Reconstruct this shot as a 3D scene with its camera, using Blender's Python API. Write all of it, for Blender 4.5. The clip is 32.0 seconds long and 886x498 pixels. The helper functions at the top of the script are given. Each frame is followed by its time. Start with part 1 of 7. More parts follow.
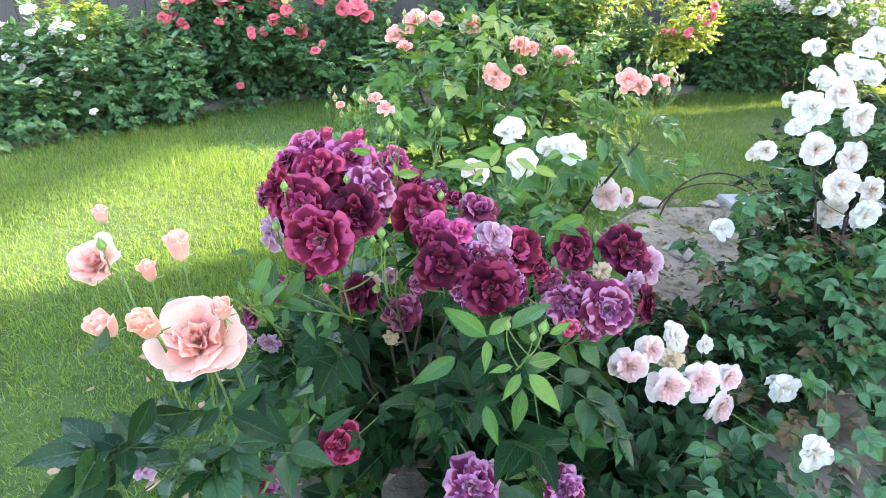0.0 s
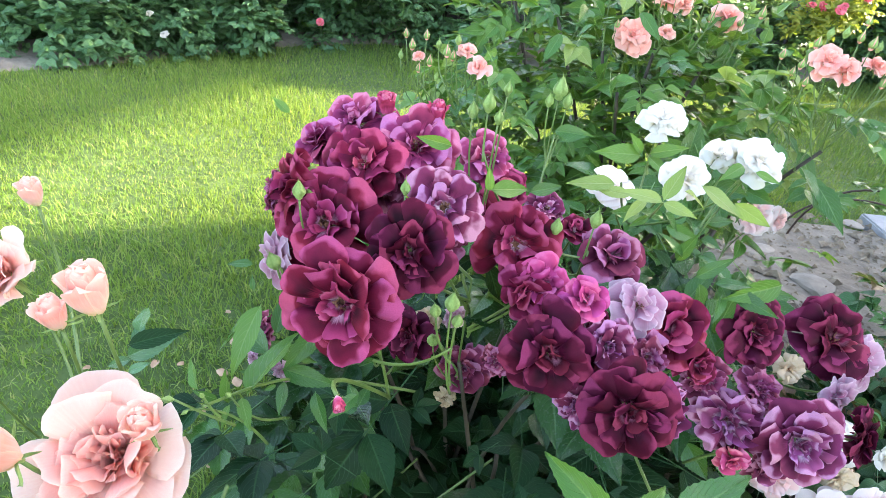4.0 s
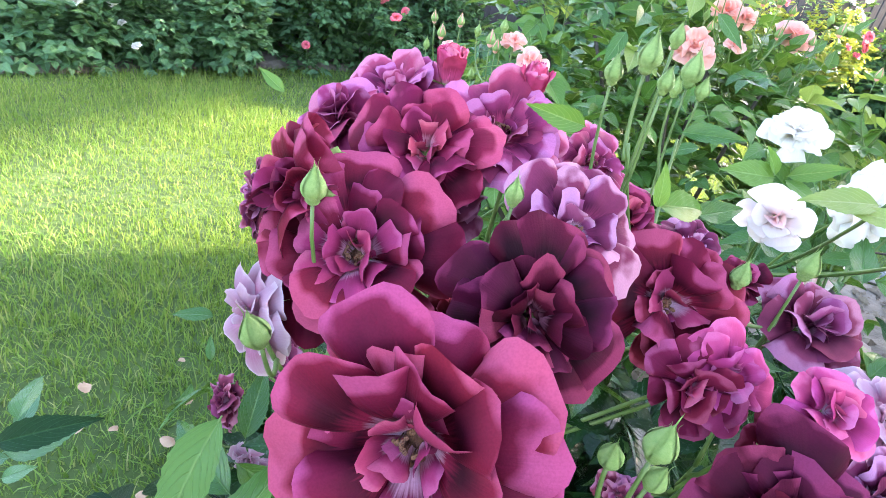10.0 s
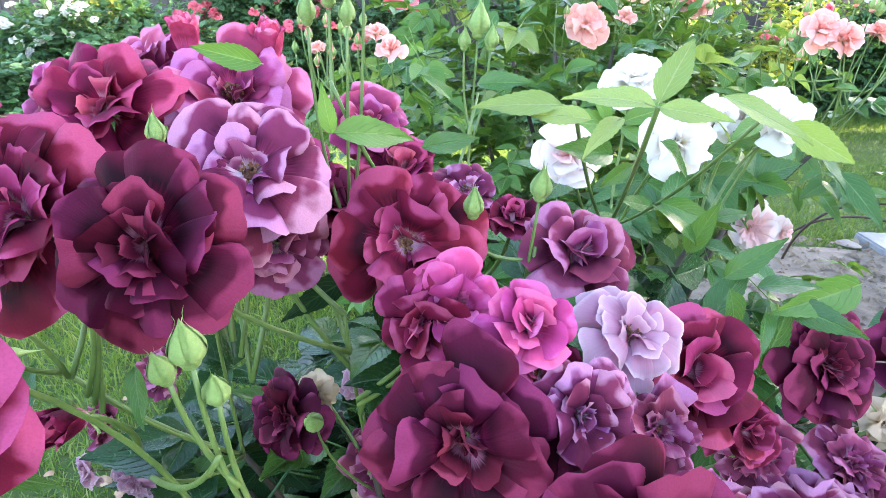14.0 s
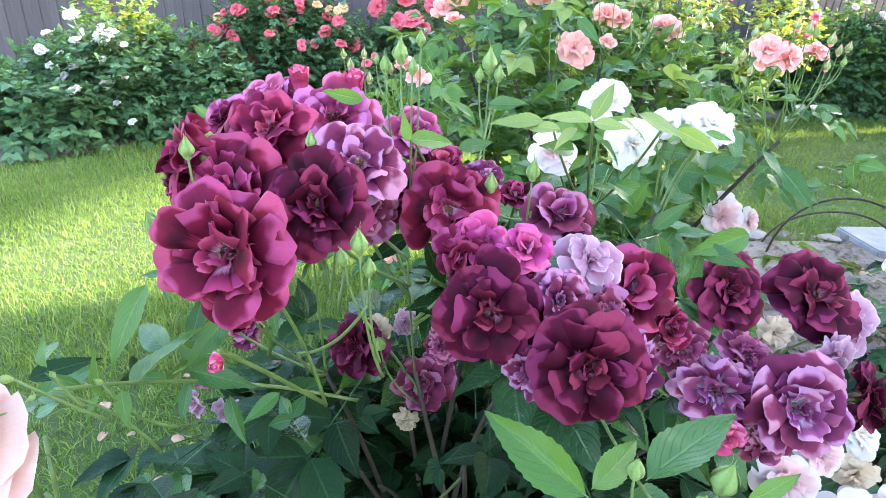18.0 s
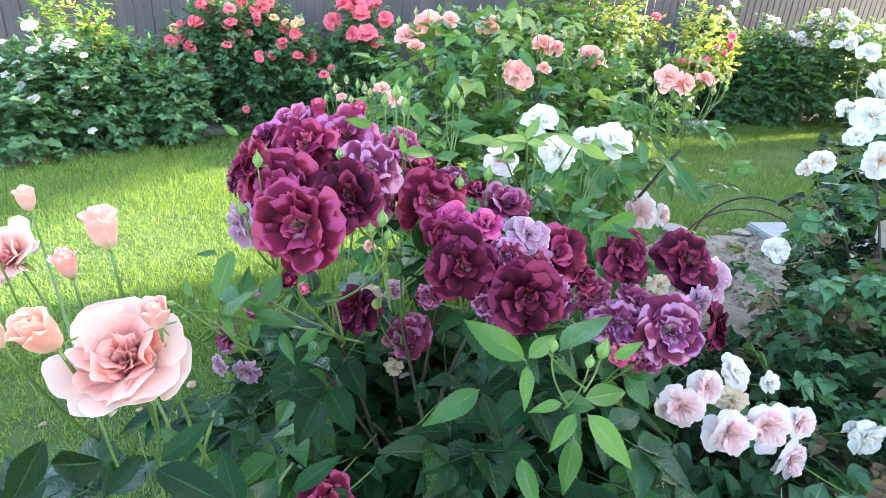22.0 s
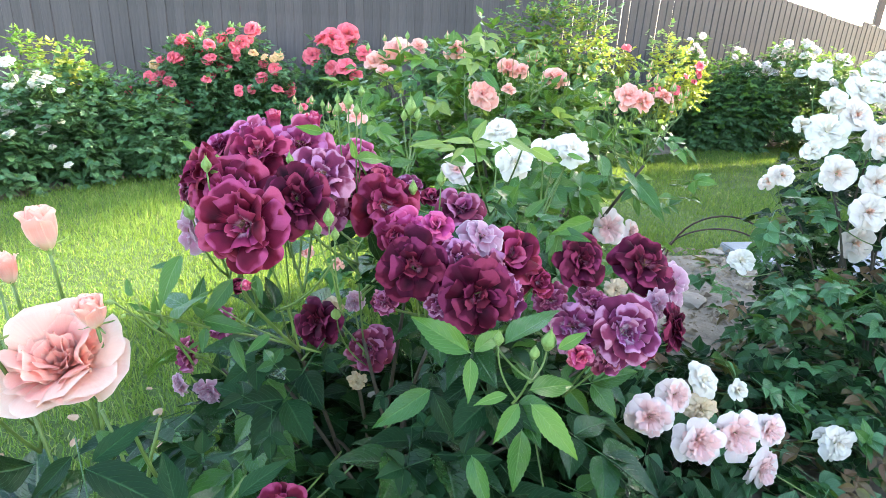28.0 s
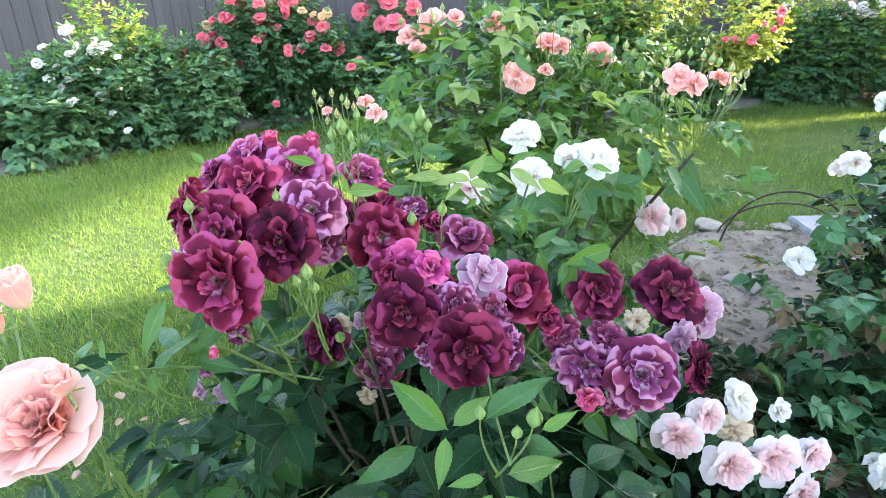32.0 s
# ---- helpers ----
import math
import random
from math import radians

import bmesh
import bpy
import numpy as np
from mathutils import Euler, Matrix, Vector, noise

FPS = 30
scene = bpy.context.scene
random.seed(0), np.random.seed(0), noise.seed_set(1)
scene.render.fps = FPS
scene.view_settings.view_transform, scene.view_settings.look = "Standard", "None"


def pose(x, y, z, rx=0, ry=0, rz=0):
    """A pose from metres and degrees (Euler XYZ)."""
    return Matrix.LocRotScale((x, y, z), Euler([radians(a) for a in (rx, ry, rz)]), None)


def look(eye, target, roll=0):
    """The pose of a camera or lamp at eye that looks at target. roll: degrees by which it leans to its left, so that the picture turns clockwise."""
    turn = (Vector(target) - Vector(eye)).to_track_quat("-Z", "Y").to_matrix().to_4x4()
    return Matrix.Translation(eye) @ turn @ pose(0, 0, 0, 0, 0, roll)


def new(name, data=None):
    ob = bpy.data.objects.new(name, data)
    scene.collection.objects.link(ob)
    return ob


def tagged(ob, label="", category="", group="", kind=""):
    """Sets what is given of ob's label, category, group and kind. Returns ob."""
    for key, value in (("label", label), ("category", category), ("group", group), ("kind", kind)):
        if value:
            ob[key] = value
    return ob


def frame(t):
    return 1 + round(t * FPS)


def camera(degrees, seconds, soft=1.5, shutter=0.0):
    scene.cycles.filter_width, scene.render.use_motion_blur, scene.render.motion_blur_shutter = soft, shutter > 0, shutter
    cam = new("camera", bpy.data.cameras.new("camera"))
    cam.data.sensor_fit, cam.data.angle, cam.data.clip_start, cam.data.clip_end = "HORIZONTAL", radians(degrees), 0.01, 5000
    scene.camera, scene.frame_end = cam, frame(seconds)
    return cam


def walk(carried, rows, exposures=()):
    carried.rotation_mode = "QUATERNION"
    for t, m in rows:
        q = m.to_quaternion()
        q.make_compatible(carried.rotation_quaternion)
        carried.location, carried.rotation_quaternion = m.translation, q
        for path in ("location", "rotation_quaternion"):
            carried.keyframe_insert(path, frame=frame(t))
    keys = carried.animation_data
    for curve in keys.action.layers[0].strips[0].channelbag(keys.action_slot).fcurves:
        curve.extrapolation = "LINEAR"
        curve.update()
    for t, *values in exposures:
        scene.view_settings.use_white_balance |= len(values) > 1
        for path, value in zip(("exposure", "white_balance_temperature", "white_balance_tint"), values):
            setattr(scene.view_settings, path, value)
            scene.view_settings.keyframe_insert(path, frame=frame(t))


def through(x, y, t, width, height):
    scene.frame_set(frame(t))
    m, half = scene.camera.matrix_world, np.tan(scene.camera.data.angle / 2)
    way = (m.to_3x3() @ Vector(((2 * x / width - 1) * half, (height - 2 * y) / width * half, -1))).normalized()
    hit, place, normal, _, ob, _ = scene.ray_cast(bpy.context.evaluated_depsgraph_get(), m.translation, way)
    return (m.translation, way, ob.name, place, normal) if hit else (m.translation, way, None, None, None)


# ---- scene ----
cam = camera(77.45, 32.0, soft=0.5)
PATH = [
    (0, -0.0028, -0.1004, 0.9387, 63.148, -2.918, 0.287),
    (0.5, -0.0022, -0.0730, 0.9352, 62.025, -2.940, 0.839),
    (1, 0.0063, -0.0450, 0.9298, 60.973, -3.017, 1.395),
    (1.5, 0.0117, -0.0105, 0.9242, 59.955, -3.123, 2.108),
    (2, 0.0085, 0.0260, 0.9210, 59.028, -3.347, 3.200),
    (2.5, 0.0014, 0.0709, 0.9114, 58.480, -4.108, 4.690),
    (3, -0.0164, 0.1255, 0.9010, 58.221, -5.127, 6.513),
    (3.5, -0.0317, 0.1687, 0.8886, 58.188, -6.053, 8.364),
    (4, -0.0479, 0.2092, 0.8741, 58.084, -6.603, 9.773),
    (4.5, -0.0712, 0.2364, 0.8554, 57.971, -6.913, 10.435),
    (6.5, -0.1171, 0.3139, 0.7566, 60.030, -9.030, 7.878),
    (7, -0.1214, 0.3237, 0.7445, 59.848, -9.263, 7.419),
    (7.5, -0.1322, 0.3303, 0.7425, 60.032, -9.291, 6.982),
    (8, -0.1342, 0.3468, 0.7437, 60.192, -9.016, 6.736),
    (8.5, -0.1372, 0.3564, 0.7472, 60.465, -8.958, 6.806),
    (9, -0.1398, 0.3625, 0.7525, 60.838, -9.466, 7.114),
    (9.5, -0.1409, 0.3654, 0.7600, 61.367, -9.771, 7.682),
    (10, -0.1338, 0.3757, 0.7652, 62.210, -9.972, 8.276),
    (10.5, -0.1151, 0.3872, 0.7715, 63.434, -8.775, 8.824),
    (11, -0.0876, 0.3937, 0.7672, 64.816, -7.709, 8.731),
    (11.5, -0.0658, 0.3979, 0.7664, 65.435, -6.695, 8.127),
    (12, -0.0432, 0.3988, 0.7629, 65.694, -5.768, 7.495),
    (12.5, -0.0237, 0.3959, 0.7602, 65.496, -4.890, 6.934),
    (13, -0.0036, 0.3926, 0.7539, 65.199, -4.007, 6.458),
    (13.5, 0.0067, 0.3919, 0.7489, 64.907, -3.523, 6.283),
    (14, 0.0119, 0.3862, 0.7434, 64.990, -3.541, 6.223),
    (14.5, 0.0196, 0.3823, 0.7392, 65.090, -3.559, 6.370),
    (15, 0.0255, 0.3724, 0.7337, 65.066, -3.110, 6.380),
    (15.5, 0.0287, 0.3609, 0.7296, 64.918, -2.476, 6.251),
    (17.5, 0.0180, 0.2706, 0.7572, 65.580, -2.396, 6.873),
    (18, 0.0078, 0.2222, 0.7773, 66.035, -2.357, 6.276),
    (18.5, 0.0018, 0.1971, 0.7918, 66.325, -2.623, 5.363),
    (19, -0.0018, 0.1663, 0.8001, 66.458, -2.888, 4.185),
    (19.5, 0.0014, 0.1438, 0.8058, 66.032, -3.162, 3.669),
    (20, 0.0053, 0.1165, 0.8086, 65.747, -2.899, 2.922),
    (20.5, 0.0055, 0.0877, 0.8135, 65.812, -2.838, 2.238),
    (21, -0.0012, 0.0657, 0.8185, 66.096, -2.780, 1.704),
    (21.5, -0.0112, 0.0507, 0.8226, 66.456, -2.893, 1.420),
    (22, -0.0111, 0.0357, 0.8240, 66.941, -3.314, 1.241),
    (22.5, -0.0074, 0.0203, 0.8185, 67.402, -3.412, 0.996),
    (23, -0.0088, 0.0087, 0.8170, 67.653, -3.249, 0.682),
    (23.5, -0.0137, 0.0066, 0.8100, 67.806, -3.163, 0.586),
    (24, -0.0120, 0.0078, 0.8016, 67.795, -2.806, 0.975),
    (24.5, -0.0085, 0.0057, 0.7995, 67.821, -2.959, 1.509),
    (26.5, -0.0063, 0.0039, 0.7722, 70.960, -3.268, -0.537),
    (27, 0.0000, 0.0194, 0.7719, 70.946, -3.072, -1.133),
    (27.5, 0.0125, 0.0270, 0.7808, 70.627, -2.793, -1.186),
    (28, 0.0270, 0.0207, 0.7971, 70.457, -2.684, -0.505),
    (28.5, 0.0457, 0.0154, 0.8039, 70.230, -2.812, 1.082),
    (29, 0.0622, 0.0115, 0.8149, 69.754, -2.726, 2.602),
    (29.5, 0.0654, 0.0133, 0.8237, 69.513, -2.659, 3.825),
    (30, 0.0714, 0.0271, 0.8350, 68.906, -2.550, 4.982),
    (30.5, 0.0783, 0.0392, 0.8458, 68.341, -2.898, 5.901),
    (31, 0.0802, 0.0597, 0.8586, 67.452, -2.195, 5.999),
    (31.5, 0.0784, 0.0807, 0.8595, 66.381, -2.015, 5.843),
    (32, 0.0856, 0.0952, 0.8716, 64.980, -1.161, 5.366),
]
walk(cam, [(t, pose(x, y, z, rx, ry, rz)) for t, x, y, z, rx, ry, rz in PATH], exposures=[(0, 3.51, 6850, 18), (4.5, 3.46, 6900, 19), (6.5, 3.50, 6550, 22), (10, 3.64, 6450, 24), (12.5, 3.65, 6480, 23), (15.5, 3.71, 6350, 22), (17.5, 3.65, 6350, 24), (20, 3.50, 6380, 16), (24, 3.46, 6500, 16), (28, 3.42, 6650, 15), (32, 3.47, 6650, 18)])

# ---- light ----
SUN_AZ, SUN_EL = radians(62), radians(19.5)      # from +y towards +x
world = bpy.data.worlds.new("sky")
scene.world = world
world.use_nodes = True
wn = world.node_tree.nodes
sky = wn.new("ShaderNodeTexSky")
sky.sky_type = "NISHITA"
sky.sun_disc = False
sky.sun_elevation, sky.sun_rotation = SUN_EL, SUN_AZ
sky.air_density, sky.dust_density = 1.0, 2.5
wn["Background"].inputs["Strength"].default_value = 0.15
world.node_tree.links.new(sky.outputs[0], wn["Background"].inputs["Color"])
sun_data = bpy.data.lights.new("sun", "SUN")
sun_data.energy, sun_data.angle, sun_data.color = 3.8, radians(1.2), (1.0, 0.90, 0.70)
sun = new("sun", sun_data)
to_sun = Vector((math.sin(SUN_AZ) * math.cos(SUN_EL), math.cos(SUN_AZ) * math.cos(SUN_EL), math.sin(SUN_EL)))
sun.matrix_world = look(to_sun * 30, (0, 0, 0))


# ---- materials ----
def nodes_of(name):
    m = bpy.data.materials.new(name)
    m.use_nodes = True
    nt = m.node_tree
    return m, nt, nt.nodes["Principled BSDF"]


def add(nt, kind, **values):
    n = nt.nodes.new(kind)
    for k, v in values.items():
        n.inputs[k].default_value = v
    return n


def ramp(nt, fac, stops):
    n = nt.nodes.new("ShaderNodeValToRGB")
    e = n.color_ramp.elements
    while len(e) < len(stops):
        e.new(0.5)
    for el, (p, c) in zip(e, stops):
        el.position, el.color = p, (*c, 1)
    nt.links.new(fac, n.inputs[0])
    return n


def mix(nt, fac, a, b, blend="MIX"):
    n = nt.nodes.new("ShaderNodeMix")
    n.data_type, n.blend_type = "RGBA", blend
    for sock, v in ((n.inputs[0], fac), (n.inputs[6], a), (n.inputs[7], b)):
        if isinstance(v, (int, float)):
            sock.default_value = v
        elif isinstance(v, tuple):
            sock.default_value = (*v, 1)
        else:
            nt.links.new(v, sock)
    return n.outputs[2]


def math_node(nt, op, a, b=0.0):
    n = nt.nodes.new("ShaderNodeMath")
    n.operation = op
    for sock, v in zip(n.inputs, (a, b)):
        if isinstance(v, (int, float)):
            sock.default_value = v
        else:
            nt.links.new(v, sock)
    return n.outputs[0]


def through_light(nt, bsdf, colour, amount):
    """Thin living tissue: part of the light goes through."""
    t = nt.nodes.new("ShaderNodeBsdfTranslucent")
    nt.links.new(colour, t.inputs[0])
    m = nt.nodes.new("ShaderNodeMixShader")
    m.inputs[0].default_value = amount
    nt.links.new(bsdf.outputs[0], m.inputs[1])
    nt.links.new(t.outputs[0], m.inputs[2])
    nt.links.new(m.outputs[0], nt.nodes["Material Output"].inputs[0])


def petal_material(name, base, heart, rim, drift, island=False, through=0.25, heart_to=0.3):
    """base: blade of the petal; heart: its claw; rim: its edge; drift: the colour it fades towards."""
    m, nt, b = nodes_of(name)
    uv = add(nt, "ShaderNodeUVMap")
    sep = nt.nodes.new("ShaderNodeSeparateXYZ")
    nt.links.new(uv.outputs[0], sep.inputs[0])
    if island:
        rnd = nt.nodes.new("ShaderNodeNewGeometry").outputs["Random Per Island"]
    else:
        rnd = nt.nodes.new("ShaderNodeObjectInfo").outputs["Random"]
    coord = nt.nodes.new("ShaderNodeTexCoord")
    fine = add(nt, "ShaderNodeTexNoise", Scale=160.0, Detail=4.0)
    blot = add(nt, "ShaderNodeTexNoise", Scale=5.0, Detail=4.0)
    nt.links.new(coord.outputs["Object"], fine.inputs[0])
    nt.links.new(coord.outputs["Object"], blot.inputs[0])
    col = mix(nt, ramp(nt, rnd, [(0.2, (0, 0, 0)), (0.55, (0.35, 0.35, 0.35)), (0.9, (0.95, 0.95, 0.95))]).outputs[0], base, drift)
    col = mix(nt, ramp(nt, blot.outputs[0], [(0.45, (0, 0, 0)), (0.72, (0.5, 0.5, 0.5))]).outputs[0], col, drift)
    # distance from the side edge and from the tip
    side = math_node(nt, "ABSOLUTE", math_node(nt, "SUBTRACT", sep.outputs[0], 0.5))
    edge = math_node(nt, "MAXIMUM", math_node(nt, "MULTIPLY", side, 2.0), sep.outputs[1])
    edge = math_node(nt, "ADD", edge, math_node(nt, "MULTIPLY", math_node(nt, "SUBTRACT", blot.outputs[0], 0.5), 0.12))
    col = mix(nt, ramp(nt, edge, [(0.70, (0, 0, 0)), (0.93, (0.35, 0.35, 0.35)), (1.0, (0.9, 0.9, 0.9))]).outputs[0], col, rim)
    # fine veins that run along the petal
    wave = add(nt, "ShaderNodeTexNoise", Scale=1.0, Detail=2.0)
    stretch = nt.nodes.new("ShaderNodeMapping")
    stretch.inputs["Scale"].default_value = (34, 2.5, 1)
    nt.links.new(uv.outputs[0], stretch.inputs[0])
    nt.links.new(stretch.outputs[0], wave.inputs[0])
    claw = math_node(nt, "ADD", sep.outputs[1], math_node(nt, "MULTIPLY", math_node(nt, "SUBTRACT", wave.outputs[0], 0.5), 0.25))
    warm = tuple(min(0.95, 1.6 * c) for c in drift)
    col = mix(nt, ramp(nt, claw, [(0.25, (0.75, 0.75, 0.75)), (0.72, (0, 0, 0))]).outputs[0], col, warm)
    col = mix(nt, ramp(nt, claw, [(0.1, (1, 1, 1)), (heart_to, (0, 0, 0))]).outputs[0], col, heart)
    col = mix(nt, ramp(nt, wave.outputs[0], [(0.35, (0.13, 0.13, 0.13)), (0.62, (0, 0, 0))]).outputs[0], col, (1, 1, 1), "SOFT_LIGHT")
    col = mix(nt, ramp(nt, fine.outputs[0], [(0.35, (0.32, 0.32, 0.32)), (0.6, (0, 0, 0))]).outputs[0], col, base)
    nt.links.new(col, b.inputs["Base Color"])
    b.inputs["Roughness"].default_value = 0.55
    b.inputs["Sheen Weight"].default_value = 0.06
    b.inputs["Sheen Tint"].default_value = (*[min(1.0, 0.25 + 1.6 * c) for c in rim], 1)
    b.inputs["Sheen Roughness"].default_value = 0.4
    b.inputs["Specular IOR Level"].default_value = 0.12
    bump = add(nt, "ShaderNodeBump", Strength=0.28, Distance=0.0015)
    nt.links.new(math_node(nt, "ADD", wave.outputs[0], math_node(nt, "MULTIPLY", fine.outputs[0], 0.5)), bump.inputs["Height"])
    nt.links.new(bump.outputs[0], b.inputs["Normal"])
    through_light(nt, b, col, through)
    return m


def velvet_material(name, base, heart, rim, drift, island=False, through=0.14, heart_to=0.3):
    """A dark velvety petal: blade darkened and margin lightened in colour to deepen flat shading, a pale claw with
    streaks.
    """
    m, nt, b = nodes_of(name)
    uv = add(nt, "ShaderNodeUVMap")
    sep = nt.nodes.new("ShaderNodeSeparateXYZ")
    nt.links.new(uv.outputs[0], sep.inputs[0])
    rnd = nt.nodes.new("ShaderNodeNewGeometry").outputs["Random Per Island"] if island else nt.nodes.new("ShaderNodeObjectInfo").outputs["Random"]
    coord = nt.nodes.new("ShaderNodeTexCoord")
    blot = add(nt, "ShaderNodeTexNoise", Scale=5.0, Detail=1.5)
    nap = add(nt, "ShaderNodeTexNoise", Scale=120.0, Detail=3.0)
    for n in (blot, nap):
        n.noise_dimensions = "4D"
        nt.links.new(coord.outputs["Object"], n.inputs["Vector"])
        nt.links.new(math_node(nt, "MULTIPLY", rnd, 17.0), n.inputs["W"])
    wave = add(nt, "ShaderNodeTexNoise", Scale=1.0, Detail=2.0)
    stretch = nt.nodes.new("ShaderNodeMapping")
    stretch.inputs["Scale"].default_value = (22, 1.6, 1)
    nt.links.new(uv.outputs[0], stretch.inputs[0])
    nt.links.new(stretch.outputs[0], wave.inputs[0])
    dark = tuple(0.5 * c for c in base)
    # some petals lean to red, some to purple
    lean = ramp(nt, math_node(nt, "FRACT", math_node(nt, "MULTIPLY", rnd, 7.3)), [(0.25, (0, 0, 0)), (0.8, (1, 1, 1))]).outputs[0]
    drift_mix = mix(nt, lean, (0.92 * drift[0], drift[1], min(0.9, 1.12 * drift[2])), (1.12 * drift[0], 1.25 * drift[1], 0.92 * drift[2]))
    rim_mix = mix(nt, lean, (0.95 * rim[0], rim[1], min(0.9, 1.08 * rim[2])), (1.05 * rim[0], 1.1 * rim[1], 0.92 * rim[2]))
    side = math_node(nt, "MULTIPLY", math_node(nt, "ABSOLUTE", math_node(nt, "SUBTRACT", sep.outputs[0], 0.5)), 2.0)
    edge = math_node(nt, "MAXIMUM", math_node(nt, "MULTIPLY", side, math_node(nt, "POWER", sep.outputs[1], 0.4)), sep.outputs[1])
    edge = math_node(nt, "ADD", edge, math_node(nt, "MULTIPLY", math_node(nt, "SUBTRACT", blot.outputs[0], 0.5), 0.8))
    edge = math_node(nt, "ADD", edge, math_node(nt, "MULTIPLY", math_node(nt, "SUBTRACT", rnd, 0.5), 0.22))
    # near-black blade to lit margin: shading contrast put into the petal colour
    col = mix(nt, ramp(nt, edge, [(0.46, (0, 0, 0)), (0.68, (0.35, 0.35, 0.35)), (0.90, (1, 1, 1))]).outputs[0], dark, base)
    col = mix(nt, ramp(nt, edge, [(0.54, (0, 0, 0)), (1.0, (0.9, 0.9, 0.9))]).outputs[0], col, drift_mix)
    col = mix(nt, ramp(nt, edge, [(0.90, (0, 0, 0)), (1.14, (0.85, 0.85, 0.85))]).outputs[0], col, rim_mix)
    claw = math_node(nt, "ADD", sep.outputs[1], math_node(nt, "MULTIPLY", math_node(nt, "SUBTRACT", wave.outputs[0], 0.5), 0.34))
    warm = tuple(min(0.9, 2.1 * c) for c in drift)
    col = mix(nt, ramp(nt, claw, [(0.22, (0.8, 0.8, 0.8)), (0.62, (0, 0, 0))]).outputs[0], col, warm)
    col = mix(nt, ramp(nt, claw, [(0.16, (1, 1, 1)), (heart_to, (0, 0, 0))]).outputs[0], col, heart)
    col = mix(nt, ramp(nt, nap.outputs[0], [(0.35, (0.14, 0.14, 0.14)), (0.6, (0, 0, 0))]).outputs[0], col, dark)
    nt.links.new(col, b.inputs["Base Color"])
    b.inputs["Roughness"].default_value = 0.6
    b.inputs["Specular IOR Level"].default_value = 0.08
    b.inputs["Sheen Weight"].default_value = 0.045
    b.inputs["Sheen Tint"].default_value = (*[min(1.0, 0.12 + 1.5 * c) for c in rim], 1)
    b.inputs["Sheen Roughness"].default_value = 0.3
    bump = add(nt, "ShaderNodeBump", Strength=0.22, Distance=0.0012)
    nt.links.new(math_node(nt, "ADD", wave.outputs[0], math_node(nt, "MULTIPLY", nap.outputs[0], 0.35)), bump.inputs["Height"])
    nt.links.new(bump.outputs[0], b.inputs["Normal"])
    through_light(nt, b, col, through)
    return m


PETAL_LOOK = {  # base, heart, rim, drift
    "burgundy": ((0.052, 0.0032, 0.0120), (0.88, 0.58, 0.68), (0.42, 0.065, 0.150), (0.205, 0.0120, 0.037)),
    "wine": ((0.024, 0.0017, 0.0072), (0.62, 0.24, 0.36), (0.24, 0.030, 0.082), (0.095, 0.0058, 0.026)),
    "crimson": ((0.066, 0.0035, 0.015), (0.76, 0.38, 0.46), (0.42, 0.060, 0.145), (0.19, 0.010, 0.045)),
    "magenta": ((0.40, 0.030, 0.13), (0.86, 0.58, 0.70), (0.62, 0.13, 0.29), (0.54, 0.070, 0.20)),
    "pinkred": ((0.50, 0.050, 0.125), (0.78, 0.40, 0.45), (0.68, 0.20, 0.29), (0.55, 0.065, 0.16)),
    "rosy": ((0.110, 0.0060, 0.022), (0.80, 0.40, 0.52), (0.45, 0.080, 0.17), (0.26, 0.018, 0.064)),
    "plum": ((0.105, 0.012, 0.038), (0.78, 0.48, 0.62), (0.46, 0.17, 0.27), (0.25, 0.042, 0.090)),
    "orchid": ((0.150, 0.012, 0.056), (0.86, 0.62, 0.72), (0.54, 0.17, 0.31), (0.36, 0.046, 0.122)),
    "mauve": ((0.095, 0.0085, 0.036), (0.88, 0.72, 0.80), (0.50, 0.22, 0.35), (0.20, 0.030, 0.084)),
    "lilac": ((0.50, 0.28, 0.36), (0.78, 0.70, 0.73), (0.72, 0.57, 0.62), (0.42, 0.16, 0.26)),
    "cream": ((0.72, 0.62, 0.44), (0.7, 0.55, 0.35), (0.6, 0.45, 0.28), (0.62, 0.48, 0.32)),
    "pink": ((0.86, 0.50, 0.40), (0.87, 0.40, 0.32), (0.85, 0.70, 0.57), (0.86, 0.59, 0.47)),
    "budpink": ((0.94, 0.44, 0.34), (0.90, 0.78, 0.46), (0.95, 0.70, 0.56), (0.94, 0.54, 0.44)),
    "peach": ((0.92, 0.42, 0.31), (0.90, 0.72, 0.40), (0.92, 0.70, 0.48), (0.92, 0.48, 0.38)),
    "blush": ((0.81, 0.70, 0.65), (0.84, 0.52, 0.50), (0.81, 0.75, 0.70), (0.82, 0.66, 0.62)),
    "white": ((0.77, 0.74, 0.64), (0.78, 0.70, 0.50), (0.78, 0.75, 0.67), (0.78, 0.70, 0.61)),
    "peachwhite": ((0.80, 0.73, 0.65), (0.84, 0.50, 0.37), (0.80, 0.75, 0.68), (0.81, 0.68, 0.58)),
    "coral": ((0.92, 0.38, 0.31), (0.90, 0.54, 0.38), (0.93, 0.62, 0.52), (0.93, 0.53, 0.44)),
    "rosered": ((0.80, 0.095, 0.15), (0.86, 0.46, 0.26), (0.86, 0.27, 0.30), (0.83, 0.19, 0.22)),
    "yellowrose": ((0.82, 0.55, 0.22), (0.8, 0.5, 0.1), (0.82, 0.42, 0.28), (0.84, 0.66, 0.40)),
}
PETAL, PETAL_INNER, PETAL_FAR = {}, {}, {}
VELVET = ("burgundy", "wine", "crimson", "magenta", "pinkred", "rosy", "plum", "orchid", "mauve")
